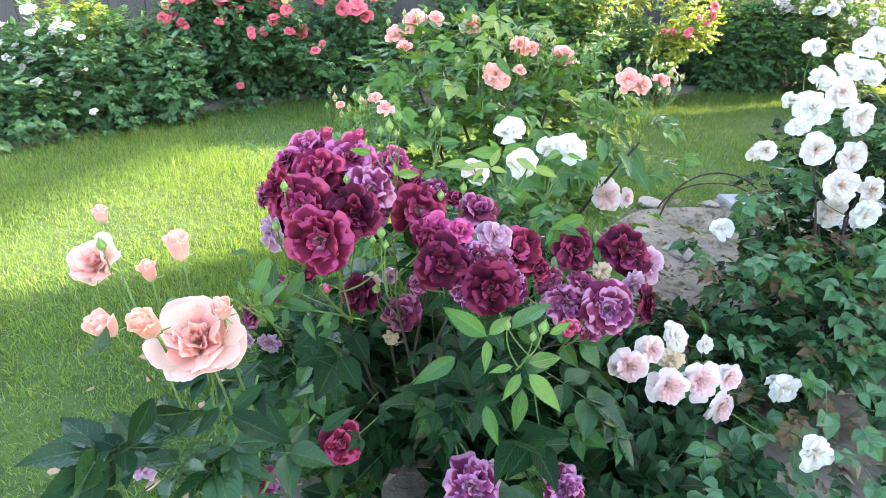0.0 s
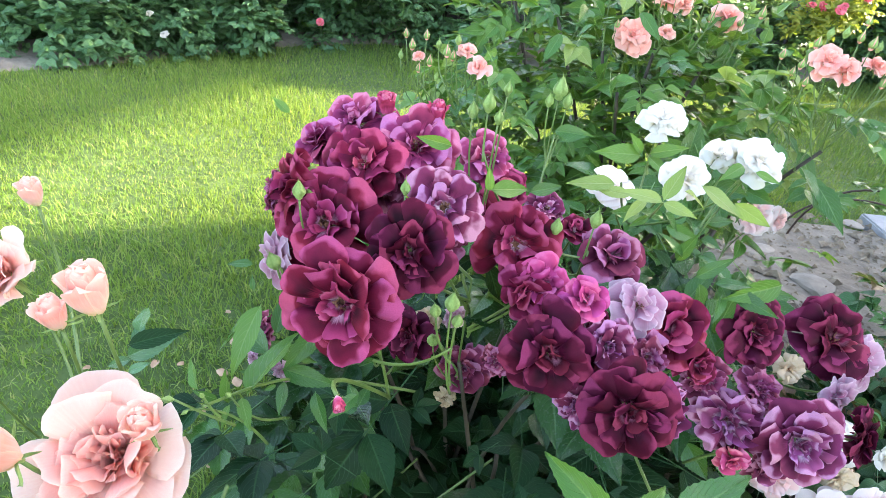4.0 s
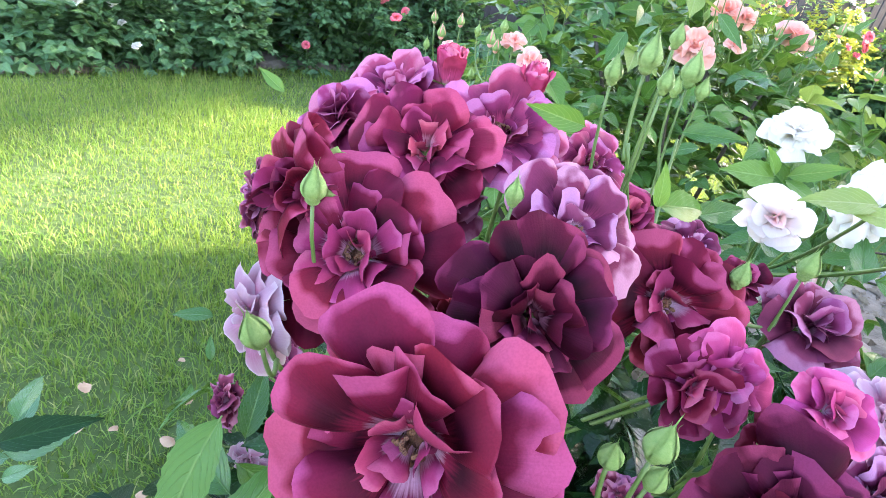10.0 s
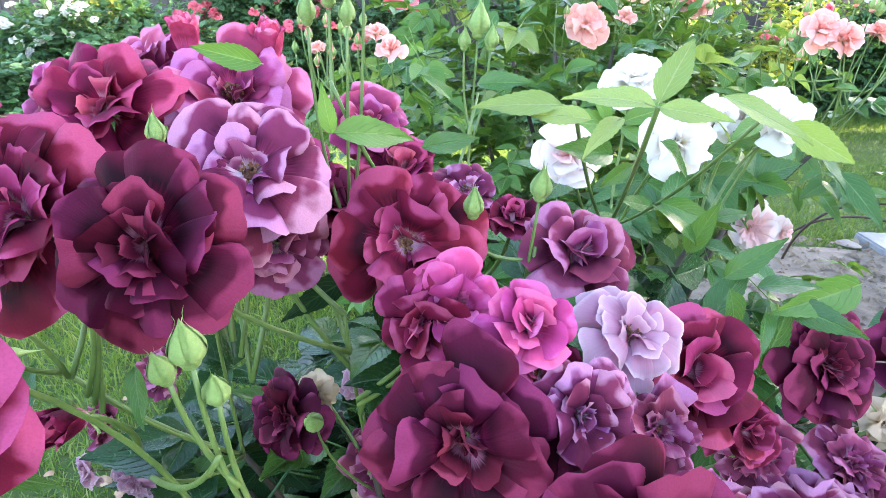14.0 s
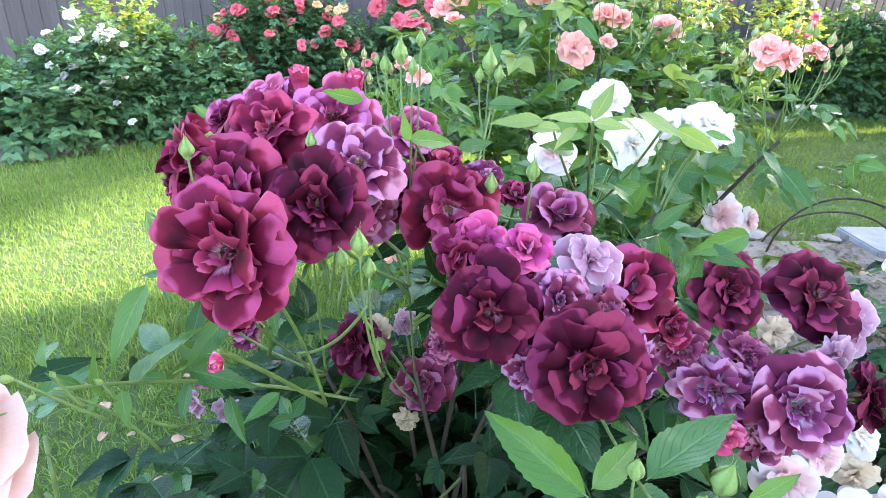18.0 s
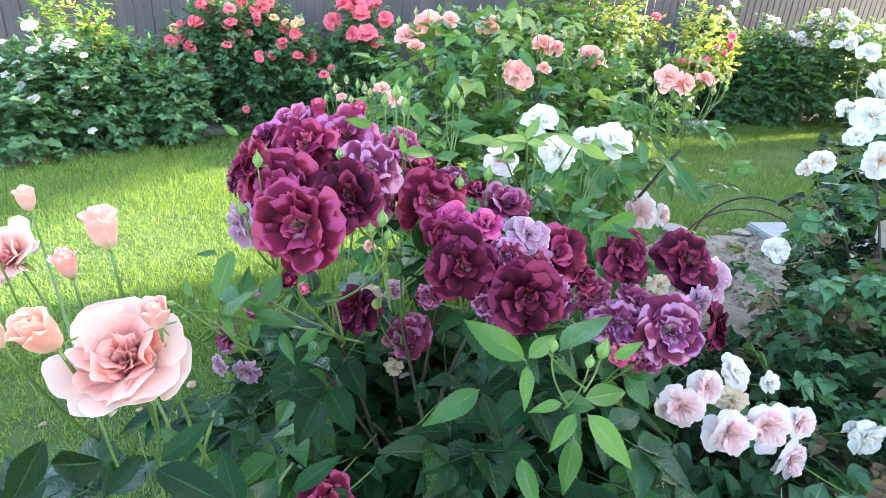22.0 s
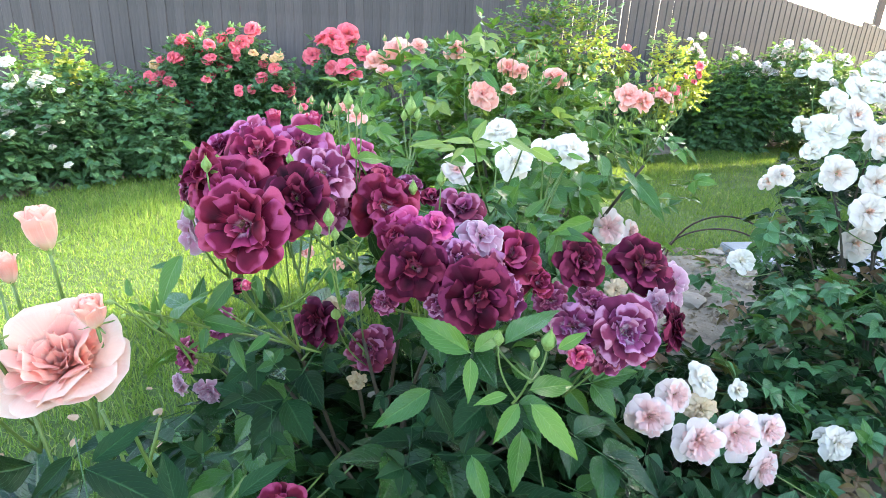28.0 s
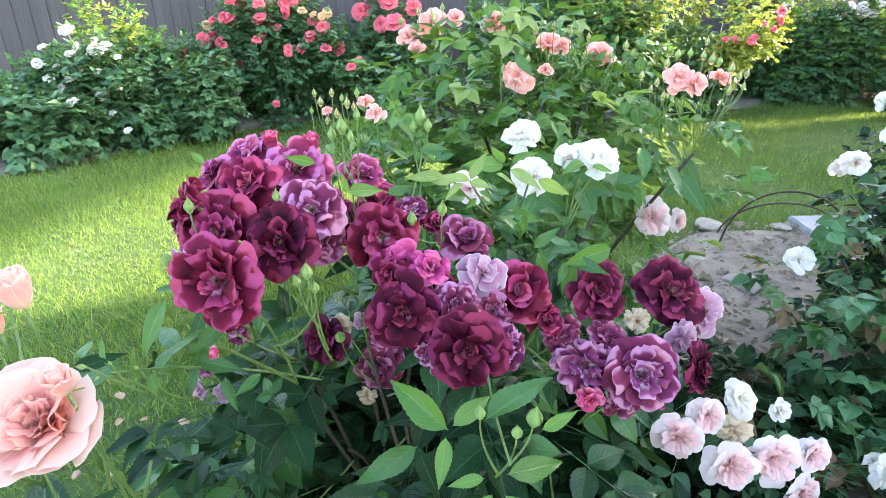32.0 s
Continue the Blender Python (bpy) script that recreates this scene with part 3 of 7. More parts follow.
# rings of a bloom of diameter 1: petals, length, half spread in degrees, tilt at the base and at the tip, hollow, rolled margin, wave
FORMS = {
    "open": [(7, 0.49, 42, 74, 76, 0.70, 0.23, 0.07), (7, 0.45, 40, 57, 55, 0.46, 0.25, 0.08), (6, 0.38, 39, 45, 39, 0.30, 0.25, 0.09), (5, 0.29, 37, 38, 26, 0.19, 0.22, 0.11), (3, 0.20, 35, 34, 0, 0.12, 0.14, 0.12)],
    "heavy": [(8, 0.48, 36, 74, 76, 0.60, 0.17, 0.045), (8, 0.45, 33, 60, 57, 0.42, 0.18, 0.045), (8, 0.40, 31, 49, 43, 0.30, 0.18, 0.05), (7, 0.33, 30, 40, 30, 0.20, 0.17, 0.055), (6, 0.26, 29, 33, 18, 0.14, 0.14, 0.06), (4, 0.19, 28, 27, 4, 0.09, 0.10, 0.07)],
    "full": [(7, 0.48, 39, 76, 80, 0.70, 0.22, 0.07), (7, 0.44, 38, 60, 60, 0.52, 0.24, 0.07), (7, 0.39, 36, 46, 44, 0.37, 0.23, 0.075), (6, 0.33, 35, 34, 31, 0.27, 0.21, 0.08), (5, 0.27, 33, 23, 20, 0.19, 0.16, 0.09), (4, 0.21, 31, 12, 11, 0.13, 0.12, 0.09), (2, 0.17, 29, 4, 3, 0.08, 0.05, 0.06)],
    "cup": [(6, 0.50, 42, 54, 60, 0.50, 0.26, 0.055), (5, 0.48, 41, 36, 36, 0.36, 0.24, 0.055), (4, 0.45, 40, 19, 18, 0.26, 0.20, 0.05), (3, 0.42, 37, 8, 7, 0.16, 0.14, 0.04), (2, 0.38, 34, 2, 0, 0.10, 0.06, 0.03)],
    "ruffled": [(8, 0.47, 37, 70, 84, 0.62, 0.14, 0.14), (8, 0.43, 35, 55, 60, 0.45, 0.15, 0.16), (7, 0.37, 34, 41, 42, 0.32, 0.14, 0.17), (6, 0.31, 32, 27, 28, 0.23, 0.12, 0.18), (5, 0.25, 29, 13, 15, 0.15, 0.10, 0.18)],
    "cabbage": [(7, 0.49, 43, 78, 86, 0.80, 0.13, 0.06), (8, 0.45, 38, 66, 70, 0.55, 0.11, 0.065), (9, 0.39, 33, 58, 60, 0.40, 0.09, 0.07), (9, 0.33, 29, 50, 50, 0.28, 0.07, 0.08), (8, 0.27, 27, 42, 40, 0.20, 0.06, 0.09), (7, 0.21, 26, 30, 27, 0.14, 0.04, 0.10), (4, 0.16, 26, 14, 10, 0.09, 0.02, 0.10)],
    "chalice": [(6, 0.52, 42, 52, 36, 0.42, 0.18, 0.06), (7, 0.51, 38, 46, 34, 0.38, 0.15, 0.06), (8, 0.49, 33, 42, 34, 0.34, 0.10, 0.05), (9, 0.45, 28, 38, 31, 0.26, 0.08, 0.06), (9, 0.41, 25, 30, 24, 0.20, 0.07, 0.07), (8, 0.38, 23, 22, 17, 0.15, 0.06, 0.08), (7, 0.35, 21, 13, 10, 0.11, 0.05, 0.08), (4, 0.33, 20, 5, 3, 0.08, 0.04, 0.08)],
    "rosette": [(7, 0.49, 44, 78, 86, 0.80, 0.12, 0.05), (8, 0.45, 39, 67, 70, 0.55, 0.10, 0.06), (9, 0.39, 31, 60, 60, 0.40, 0.07, 0.09), (10, 0.335, 27, 53, 52, 0.29, 0.05, 0.11), (9, 0.285, 24, 46, 44, 0.22, 0.04, 0.13), (9, 0.235, 23, 38, 35, 0.16, 0.03, 0.14), (7, 0.185, 23, 27, 23, 0.11, 0.02, 0.15), (4, 0.14, 24, 12, 8, 0.08, 0.02, 0.14)],
}
VARIANTS = 6
petal_shapes = {(fo, ri, k): fan_petal(L, sp, a0, a1, 0.012 + 0.006 * (len(rings) - ri), ho, re, wa, 100 * ri + 10 * k + len(fo))
                for fo, rings in FORMS.items() for ri, (n, L, sp, a0, a1, ho, re, wa) in enumerate(rings) for k in range(VARIANTS)}
petal_cache = {}


def petal_mesh(form, ring, k, colour):
    key = (form, ring, k, colour)
    if key not in petal_cache:
        v, f, uv = petal_shapes[key[:3]]
        petal_cache[key] = mesh_of("petal", v, f, (PETAL_INNER if ring >= len(FORMS[form]) - (2 if form in ("open", "cup") or colour in ("white", "peachwhite") else 4 if form == "cabbage" else 6 if form in ("rosette", "chalice") else 3) else PETAL)[colour], uv)
    return petal_cache[key]


def stamen_mesh():
    rs = np.random.RandomState(3)
    bm = bmesh.new()
    bmesh.ops.create_icosphere(bm, subdivisions=1, radius=0.05, matrix=Matrix.Translation((0, 0, 0.02)))
    for i in range(26):
        a, r = rs.uniform(0, 6.28), rs.uniform(0.02, 0.085)
        bmesh.ops.create_icosphere(bm, subdivisions=1, radius=0.011, matrix=Matrix.Translation((r * math.cos(a), r * math.sin(a), 0.13 - r * 0.4)))
        bmesh.ops.create_cone(bm, segments=4, radius1=0.003, radius2=0.003, depth=0.1, matrix=Matrix.Translation((r * 0.8 * math.cos(a), r * 0.8 * math.sin(a), 0.07)))
    me = bpy.data.meshes.new("bloom")
    bm.to_mesh(me)
    bm.free()
    me.materials.append(STAMEN)
    return me


def sepal_mesh():
    verts, faces, uvs = [], [], []
    for k in range(5):
        v, f, uv = petal_grid(0.36, 0.07, 70, 120, 0.02, 30, 0.05, -0.2, 5, 7, seed=k, taper=0.6)
        rot = np.array(Matrix.Rotation(2 * math.pi * k / 5, 3, "Z"))
        faces.append(f + sum(len(x) for x in verts))
        verts.append(v @ rot.T - (0, 0, 0.02))
        uvs.append(uv)
    return mesh_of("calyx", np.vstack(verts), np.vstack(faces), SEPAL, np.vstack(uvs))


def receptacle_mesh():
    """The small green cushion on which the petals of a filled bloom sit."""
    bm = bmesh.new()
    bmesh.ops.create_icosphere(bm, subdivisions=1, radius=0.045, matrix=Matrix.Diagonal((1, 1, 0.7, 1)))
    me = bpy.data.meshes.new("bloom")
    bm.to_mesh(me)
    bm.free()
    me.materials.append(SEPAL)
    return me


STAMENS, SEPALS, RECEPTACLE = stamen_mesh(), sepal_mesh(), receptacle_mesh()
fronts = []       # room before each bloom that leaves keep clear of
shoots = {}       # bush -> tips of its thin shoots, for buds alone
joints = {}       # bush -> points to which the stems run
COLOUR_WORDS = {"burgundy": "dark burgundy", "wine": "blackish wine red", "crimson": "velvety crimson", "magenta": "magenta", "pinkred": "pinkish red", "rosy": "burgundy and bright pink", "plum": "plum purple", "orchid": "fading magenta", "mauve": "faded mauve",
                "lilac": "pale lilac", "cream": "withered cream", "pink": "pink and cream", "peach": "peach orange", "blush": "white and blush pink", "white": "creamy white",
                "peachwhite": "white with a peach heart", "coral": "coral pink", "rosered": "rose red", "yellowrose": "yellow and pink", "budpink": "salmon pink"}


def stem_to(bush, p, axis, size, thick=0.0011, material=None, from_shoots=False):
    """A stem from the bloom's back down to the nearest joint of its bush."""
    start = Vector(p) - axis * size * 0.02
    j = min(joints[bush.name] + (shoots.get(bush.name, []) if from_shoots else []), key=lambda q: (Vector(q) - start).length)
    j = Vector(j)
    j = j.lerp(Vector((bush.location.x, bush.location.y, 0)), rng.uniform(0, 0.14))
    mid = start - axis * (start - j).length * 0.35 - Vector((0, 0, 0.25 * (start - j).length))
    if bush.name == pink_bush.name:
        thick *= 0.95
    v, f = tube(bend(j, mid, start), thick * 1.5, thick, 6)
    put("stem", mesh_of("stem", v, f, material or STEM), bush, m=Matrix.Translation(-bush.location))


def rose(bush, p, size, az, el, form, colour, reach_out=0.0):
    axis, size = facing(az, el), size * (0.98 if form in ("cabbage", "rosette", "chalice") else 0.95)
    base = Vector(p) - axis * size * (0.3 if form in ("cup", "chalice") else 0.24)
    for reach in (0.04, 0.10, 0.17) + tuple(np.arange(0.25, reach_out, 0.08)):
        fronts.append((Vector(p) + (Vector((0.0, 0.1, 0.76)) - Vector(p)).normalized() * reach, size * 0.45 + 0.035))
    spin = rng.uniform(0, 6.28)
    ob = put("bloom", STAMENS if form in ("open", "heavy", "ruffled") else RECEPTACLE, bush, COLOUR_WORDS[colour] + " rose bloom", Matrix.Translation(-bush.location) @ aim(base, axis, spin) @ Matrix.Scale(size, 4))
    put("calyx", SEPALS, ob)
    for ri, (n, *_) in enumerate(FORMS[form]):
        for k in range(n):
            turn = 2 * math.pi * (k + 0.5 * ri + rng.uniform(-0.25, 0.25)) / n
            tilt = radians(np.clip(rng.normal(0, 9), -6 if ri == 0 else -15, 14))
            s = rng.uniform(0.78, 1.10)
            m = Matrix.Rotation(turn, 4, "Z") @ Matrix.Rotation(tilt, 4, "Y") @ Matrix.Rotation(radians(np.clip(rng.normal(0, 8), -10, 10)), 4, "X") @ Matrix.Diagonal((s, s * rng.uniform(0.9, 1.1), s, 1))
            put("petal", petal_mesh(form, ri, int(rng.randint(VARIANTS)), colour), ob, m=m)
    stem_to(bush, base, axis, size)
    return ob


def joined_bloom(form, colour, seed):
    rs = np.random.RandomState(seed)
    V, F, U, base = [], [], [], 0
    for ri, (n, L, sp, a0, a1, ho, re, wa) in enumerate(FORMS[form]):
        for k in range(n):
            v, f, uv = fan_petal(L, sp, a0, a1, 0.02, ho, re, wa, seed + ri * 9 + k, 6, 5)
            r = Matrix.Rotation(2 * math.pi * (k + 0.5 * ri + rs.uniform(-0.2, 0.2)) / n, 3, "Z") @ Matrix.Rotation(radians(rs.normal(0, 7)), 3, "Y")
            V.append(v @ np.array(r).T)
            F.append(f + base)
            U.append(uv)
            base += len(v)
    return mesh_of("bloom", np.vstack(V), np.vstack(F), PETAL_FAR[colour], np.vstack(U))


far_cache = {}
far_spots = {}


def small_rose(bush, p, size, colour):
    far_spots.setdefault(bush.name, []).append(tuple(p))
    k = int(rng.randint(3))
    if (colour, k) not in far_cache:
        far_cache[(colour, k)] = joined_bloom(("full", "open", "full")[k], colour, 40 + k)
    axis = facing(rng.uniform(-50, 50), rng.uniform(10, 70))
    put("bloom", far_cache[(colour, k)], bush, COLOUR_WORDS[colour] + " rose bloom", Matrix.Translation(-bush.location) @ aim(Vector(p) - axis * size * 0.2, axis, rng.uniform(0, 6.28)) @ Matrix.Scale(size * 1.1, 4))
    stem_to(bush, Vector(p) - axis * size * 0.2, axis, size, 0.002)


BUD_PROFILE = [(0.0, 0.06), (0.05, 0.13), (0.12, 0.175), (0.18, 0.165), (0.23, 0.20), (0.33, 0.265), (0.46, 0.275), (0.6, 0.22), (0.76, 0.125), (0.9, 0.045), (1.0, 0.01)]


def bud_mesh():
    """A closed bud, 1 high: hip, swelling, drawn-out tip."""
    prof = BUD_PROFILE
    n = 12
    v = [(r * (1 + 0.06 * math.cos(5 * 2 * math.pi * k / n)) * math.cos(2 * math.pi * k / n), r * math.sin(2 * math.pi * k / n), z) for z, r in prof for k in range(n)]
    f = [(i * n + k, i * n + (k + 1) % n, (i + 1) * n + (k + 1) % n, (i + 1) * n + k) for i in range(len(prof) - 1) for k in range(n)]
    return v, f


bud_v, bud_f = bud_mesh()
BUD_TIP = {c: mesh_of("bud", bud_v, bud_f, PETAL_FAR[c], [(0.5, 0.7)] * len(bud_v)) for c in ("crimson", "coral", "pink")}
BUD_GREEN = mesh_of("bud", bud_v, bud_f, SEPAL)


def long_sepals():
    """Five pointed sepals that hug a closed bud and part at its tip."""
    V, F, U, base = [], [], [], 0
    heights, radii = [z for z, r in BUD_PROFILE], [r for z, r in BUD_PROFILE]
    nv = 9
    for k in range(5):
        v, uv = [], []
        for t in np.linspace(0, 1, nv):
            z = 0.2 + (0.78 + 0.12 * (k % 3)) * t
            r = float(np.interp(z, heights, radii)) * 1.06 + 0.012 + 0.10 * (0.4 + 0.3 * (k % 3)) * t ** 5
            half = 0.66 * (1 - t) ** 0.75 + 0.02
            for u in (-1, -0.5, 0, 0.5, 1):
                a = 2 * math.pi * k / 5 + u * half
                v.append((r * math.cos(a), r * math.sin(a), z))
                uv.append((0.5 + 0.5 * u, t))
        V.append(np.array(v))
        F.append(grid_faces(5, nv) + base)
        U.append(np.array(uv))
        base += len(v)
    return mesh_of("calyx", np.vstack(V), np.vstack(F), SEPAL, np.vstack(U))


LONG_SEPALS = long_sepals()


def spread_sepals():
    """Narrow sepals that have bent away from an opening bud."""
    V, F, U, base = [], [], [], 0
    for k in range(5):
        v, f, uv = petal_grid(0.62 + 0.1 * (k % 2), 0.075, 55 + 12 * (k % 3), 95, 0.03, -40, 0.02, -0.2, 5, 9, seed=80 + k, taper=0.6)
        r = Matrix.Rotation(2 * math.pi * k / 5 + 0.2 * (k % 2), 3, "Z")
        V.append(v @ np.array(r).T + (0, 0, 0.02))
        F.append(f + base)
        U.append(uv)
        base += len(v)
    hv, hf = tube([(0, 0, -0.16), (0, 0, -0.11), (0, 0, -0.02), (0, 0, 0.07), (0, 0, 0.1)], 0.05, 0.15, 10)
    faces = np.vstack(F).tolist() + [tuple(i + base for i in q) for q in hf]
    return mesh_of("calyx", np.vstack(V + [np.array(hv)]), faces, SEPAL, np.vstack(U + [np.full((len(hv), 2), 0.5)]))


SPREAD_SEPALS = spread_sepals()


def bud(bush, p, size, az, el, colour):
    axis = (facing(az, 0) * math.cos(radians(el)) + Vector((0, 0, math.sin(radians(el))))).normalized()
    base = Vector(p) - axis * size * 0.5
    ob = put("rosebud", BUD_GREEN if colour == "green" else BUD_TIP[colour], bush, "closed green rosebud" if colour == "green" else "closed rosebud", Matrix.Translation(-bush.location) @ aim(base, axis, rng.uniform(0, 6)) @ Matrix.Diagonal((size * 0.98, size * 0.98, size, 1)))
    put("calyx", LONG_SEPALS, ob)
    stem_to(bush, base, axis, size, 0.0008, from_shoots=True)


half_rings = [(4, 0.96, 0.31, 42, -20, 48, 0.03), (4, 1.02, 0.27, 36, -28, 16, 0.03), (3, 1.07, 0.21, 28, -26, 4, 0.02)]
half_shapes = [[petal_grid(L, h, a0, a1, 0.05 - 0.012 * ri, cu, wa, 0.02, 9, 9, seed=60 + ri * 5 + k) for k in range(2)] for ri, (n, L, h, a0, a1, cu, wa) in enumerate(half_rings)]


def half_bud(bush, p, size, az, el, colour):
    """A bud that begins to open."""
    axis = (facing(az, 0) * math.cos(radians(el)) + Vector((0, 0, math.sin(radians(el))))).normalized()
    base = Vector(p) - axis * size * 0.5
    ob = put("rosebud", STAMENS, bush, COLOUR_WORDS[colour] + " half-open rosebud", Matrix.Translation(-bush.location) @ aim(base, axis, rng.uniform(0, 6)) @ Matrix.Diagonal((size * 1.05, size * 1.05, size, 1)))
    put("calyx", SPREAD_SEPALS, ob, m=Matrix.Diagonal((0.6, 0.6, 0.85, 1)))
    for ri, (n, *_) in enumerate(half_rings):
        for k in range(n):
            key = ("half", ri, k % 2, colour)
            if key not in petal_cache:
                v, f, uv = half_shapes[ri][k % 2]
                petal_cache[key] = mesh_of("petal", v, f, PETAL[colour], uv)
            put("petal", petal_cache[key], ob, m=Matrix.Rotation(2 * math.pi * (k + 0.5 * ri + rng.uniform(-0.1, 0.1)) / n, 4, "Z"))
    stem_to(bush, base, axis, size, 0.0014)


def shoot(bush, node):
    """A thin green shoot whose tip carries a cluster of buds or blooms."""
    node = Vector(node)
    low = Vector(min(joints[bush.name], key=lambda q: (Vector(q) - node).length + (5 if q[2] > node.z - 0.03 else 0)))
    v, f = tube(bend(low, low.lerp(node, 0.6) - Vector((0, 0, 0.02)), node), 0.0015, 0.0010, 6)
    put("shoot", mesh_of("shoot", v, f, STEM), bush, m=Matrix.Translation(-bush.location))
    shoots.setdefault(bush.name, []).append(tuple(node))


def side_branch(bush, points, thick=0.0016):
    """A green side branch through the given points; its joints carry buds."""
    path = []
    for a, b, c in zip(points, points[1:], points[2:] + points[-1:]):
        path += [Vector(a).lerp(Vector(b), t) for t in (0.0, 0.25, 0.5, 0.75)]
    path.append(Vector(points[-1]))
    for _ in range(2):
        path = path[:1] + [(a + b * 2 + c) / 4 for a, b, c in zip(path, path[1:], path[2:])] + path[-1:]
    v, f = tube(path, thick, thick * 0.7, 7)
    put("shoot", mesh_of("shoot", v, f, STEM), bush, m=Matrix.Translation(-bush.location))
    shoots.setdefault(bush.name, []).extend(tuple(p) for p in points[1:])


# ---- leaves ----
def leaflet(nu=7, nv=23, teeth=True, droop=0.12, fold=0.18, wide=0.29):
    """One leaflet from the origin along +y, 1 long, its face up."""
    v = np.linspace(0, 1, nv)
    half = 1.12 * wide * np.sin(np.pi * v ** 0.76) * (1 - 0.30 * v) + 0.004
    verts, uvs = [], []
    for j in range(nv):
        for i, u in enumerate(np.linspace(-1, 1, nu)):
            w = half[j] * (1 + (0.04 * (1 if j % 2 else -1) if teeth and abs(u) > 0.99 and 0 < j < nv - 1 else 0))
            z = fold * abs(u) * half[j] - droop * v[j] ** 2 + 0.02 * math.sin(9 * v[j]) * abs(u) + (0.008 * math.sin(26 * (v[j] - 0.45 * abs(u) ** 1.5)) * math.sin(math.pi * abs(u)) if nu > 3 else 0)
            verts.append((u * w, v[j] + (0.012 if abs(u) > 0.99 and j % 2 and teeth else 0), z))
            uvs.append((0.5 + 0.5 * u, v[j]))
    return np.array(verts), grid_faces(nu, nv), np.array(uvs)


def leaf_shape(count, seed, broad=0.30):
    """A leaf of 1, 3, 5 or 7 leaflets on a stalk along +y; 1 long."""
    rs = np.random.RandomState(seed)
    if count == 1:
        spots = [(0.0, 0.02, 0.0, 0.98)]
    else:
        pairs = (count - 1) // 2
        spots = [(0.0, 0.56, 0.0, 0.46)]
        for q in range(pairs):
            y = 0.54 - 0.24 * q
            s = 0.40 - 0.06 * q
            spots += [(0.012, y, -62 + rs.uniform(-10, 10), s), (-0.012, y, 62 + rs.uniform(-10, 10), s)]
    V, F, U, base = [], [], [], 0
    for x, y, a, s in spots:
        v, f, uv = leaflet(droop=rs.uniform(0.05, 0.38), fold=rs.uniform(0.18, 0.5), wide=0.18 if count == 1 else broad)
        r = Matrix.Rotation(radians(a), 3, "Z") @ Matrix.Rotation(radians(rs.normal(0, 9)), 3, "X") @ Matrix.Rotation(radians(rs.normal(0, 10)), 3, "Y")
        V.append((v * s) @ np.array(r).T + (x, y, -0.05 * y * y))
        F.append(f + base)
        U.append(uv)
        base += len(v)
    tv, tf = tube(bend((0, 0, 0), (0, 0.3, 0.01), (0, spots[0][1] + 0.02, -0.05 * spots[0][1] ** 2), 5), 0.0065, 0.004, 4)
    return np.vstack(V), np.vstack(F), np.vstack(U), tv, tf, base


leaf_cache = {}


def leaf_mesh(count, k, colour):
    key = (count, k, colour)
    if key not in leaf_cache:
        V, F, U, tv, tf, base = leaf_shape(count, 10 * count + k, 0.40 if colour == "blue" else 0.30)
        faces = F.tolist() + [tuple(i + base for i in f) for f in tf]
        leaf_cache[key] = mesh_of("leaf", np.vstack([V, np.array(tv)]), faces, LEAF[colour], np.vstack([U, np.full((len(tv), 2), 0.5)]))
    return leaf_cache[key]


def leaf_pose(a, b, roll=0.0, up=Vector((0, -0.25, 1))):
    a, b = Vector(a), Vector(b)
    y = (b - a).normalized()
    x = y.cross(up).normalized()
    z = x.cross(y)
    m = Matrix((x, y, z)).transposed().to_4x4()
    s = (b - a).length
    return Matrix.Translation(a) @ m @ Matrix.Rotation(roll, 4, "Y") @ Matrix.Scale(s, 4)


def leaf(bush, a, b, colour, count=1, roll=0):
    # single leaves are seen from the front: their face turns to the walk
    put("leaf", leaf_mesh(count, int(rng.randint(4)), colour), bush, m=Matrix.Translation(-bush.location) @ leaf_pose(a, b, radians(roll + rng.uniform(-20, 20)), Vector((0, -0.8, 0.75))))


def scatter_leaves(bush, centre, radii, number, size, colours, keep_out=()):
    """Whole leaves on the outer part of a rounded crown, tips outward and hanging."""
    c, made = Vector(centre), 0
    for _ in range(number * 4):
        if made == number:
            break
        d = Vector(rng.normal(0, 1, 3)).normalized()
        q = c + Vector([d[i] * radii[i] for i in range(3)]) * rng.uniform(0.55, 1.0) ** 0.6
        if q.z < 0.05 or any((q - Vector(k)).length < r for k, r in fronts) or any((q - Vector(k)).length < r for k, r in keep_out):
            continue
        out = Vector((d.x, d.y - 0.25, 0.1 + rng.normal(-0.15, 0.35))).normalized()
        s = size * rng.uniform(0.7, 1.25)
        put("leaf", leaf_mesh(int(rng.choice((3, 5, 5))), int(rng.randint(4)), str(rng.choice(colours))), bush,
            m=Matrix.Translation(-bush.location) @ leaf_pose(q - out * s * 0.5, q + out * s * 0.5, rng.normal(0, 0.35), Vector((d.x * 0.5, d.y * 0.5 - 0.3, 0.9))))
        made += 1


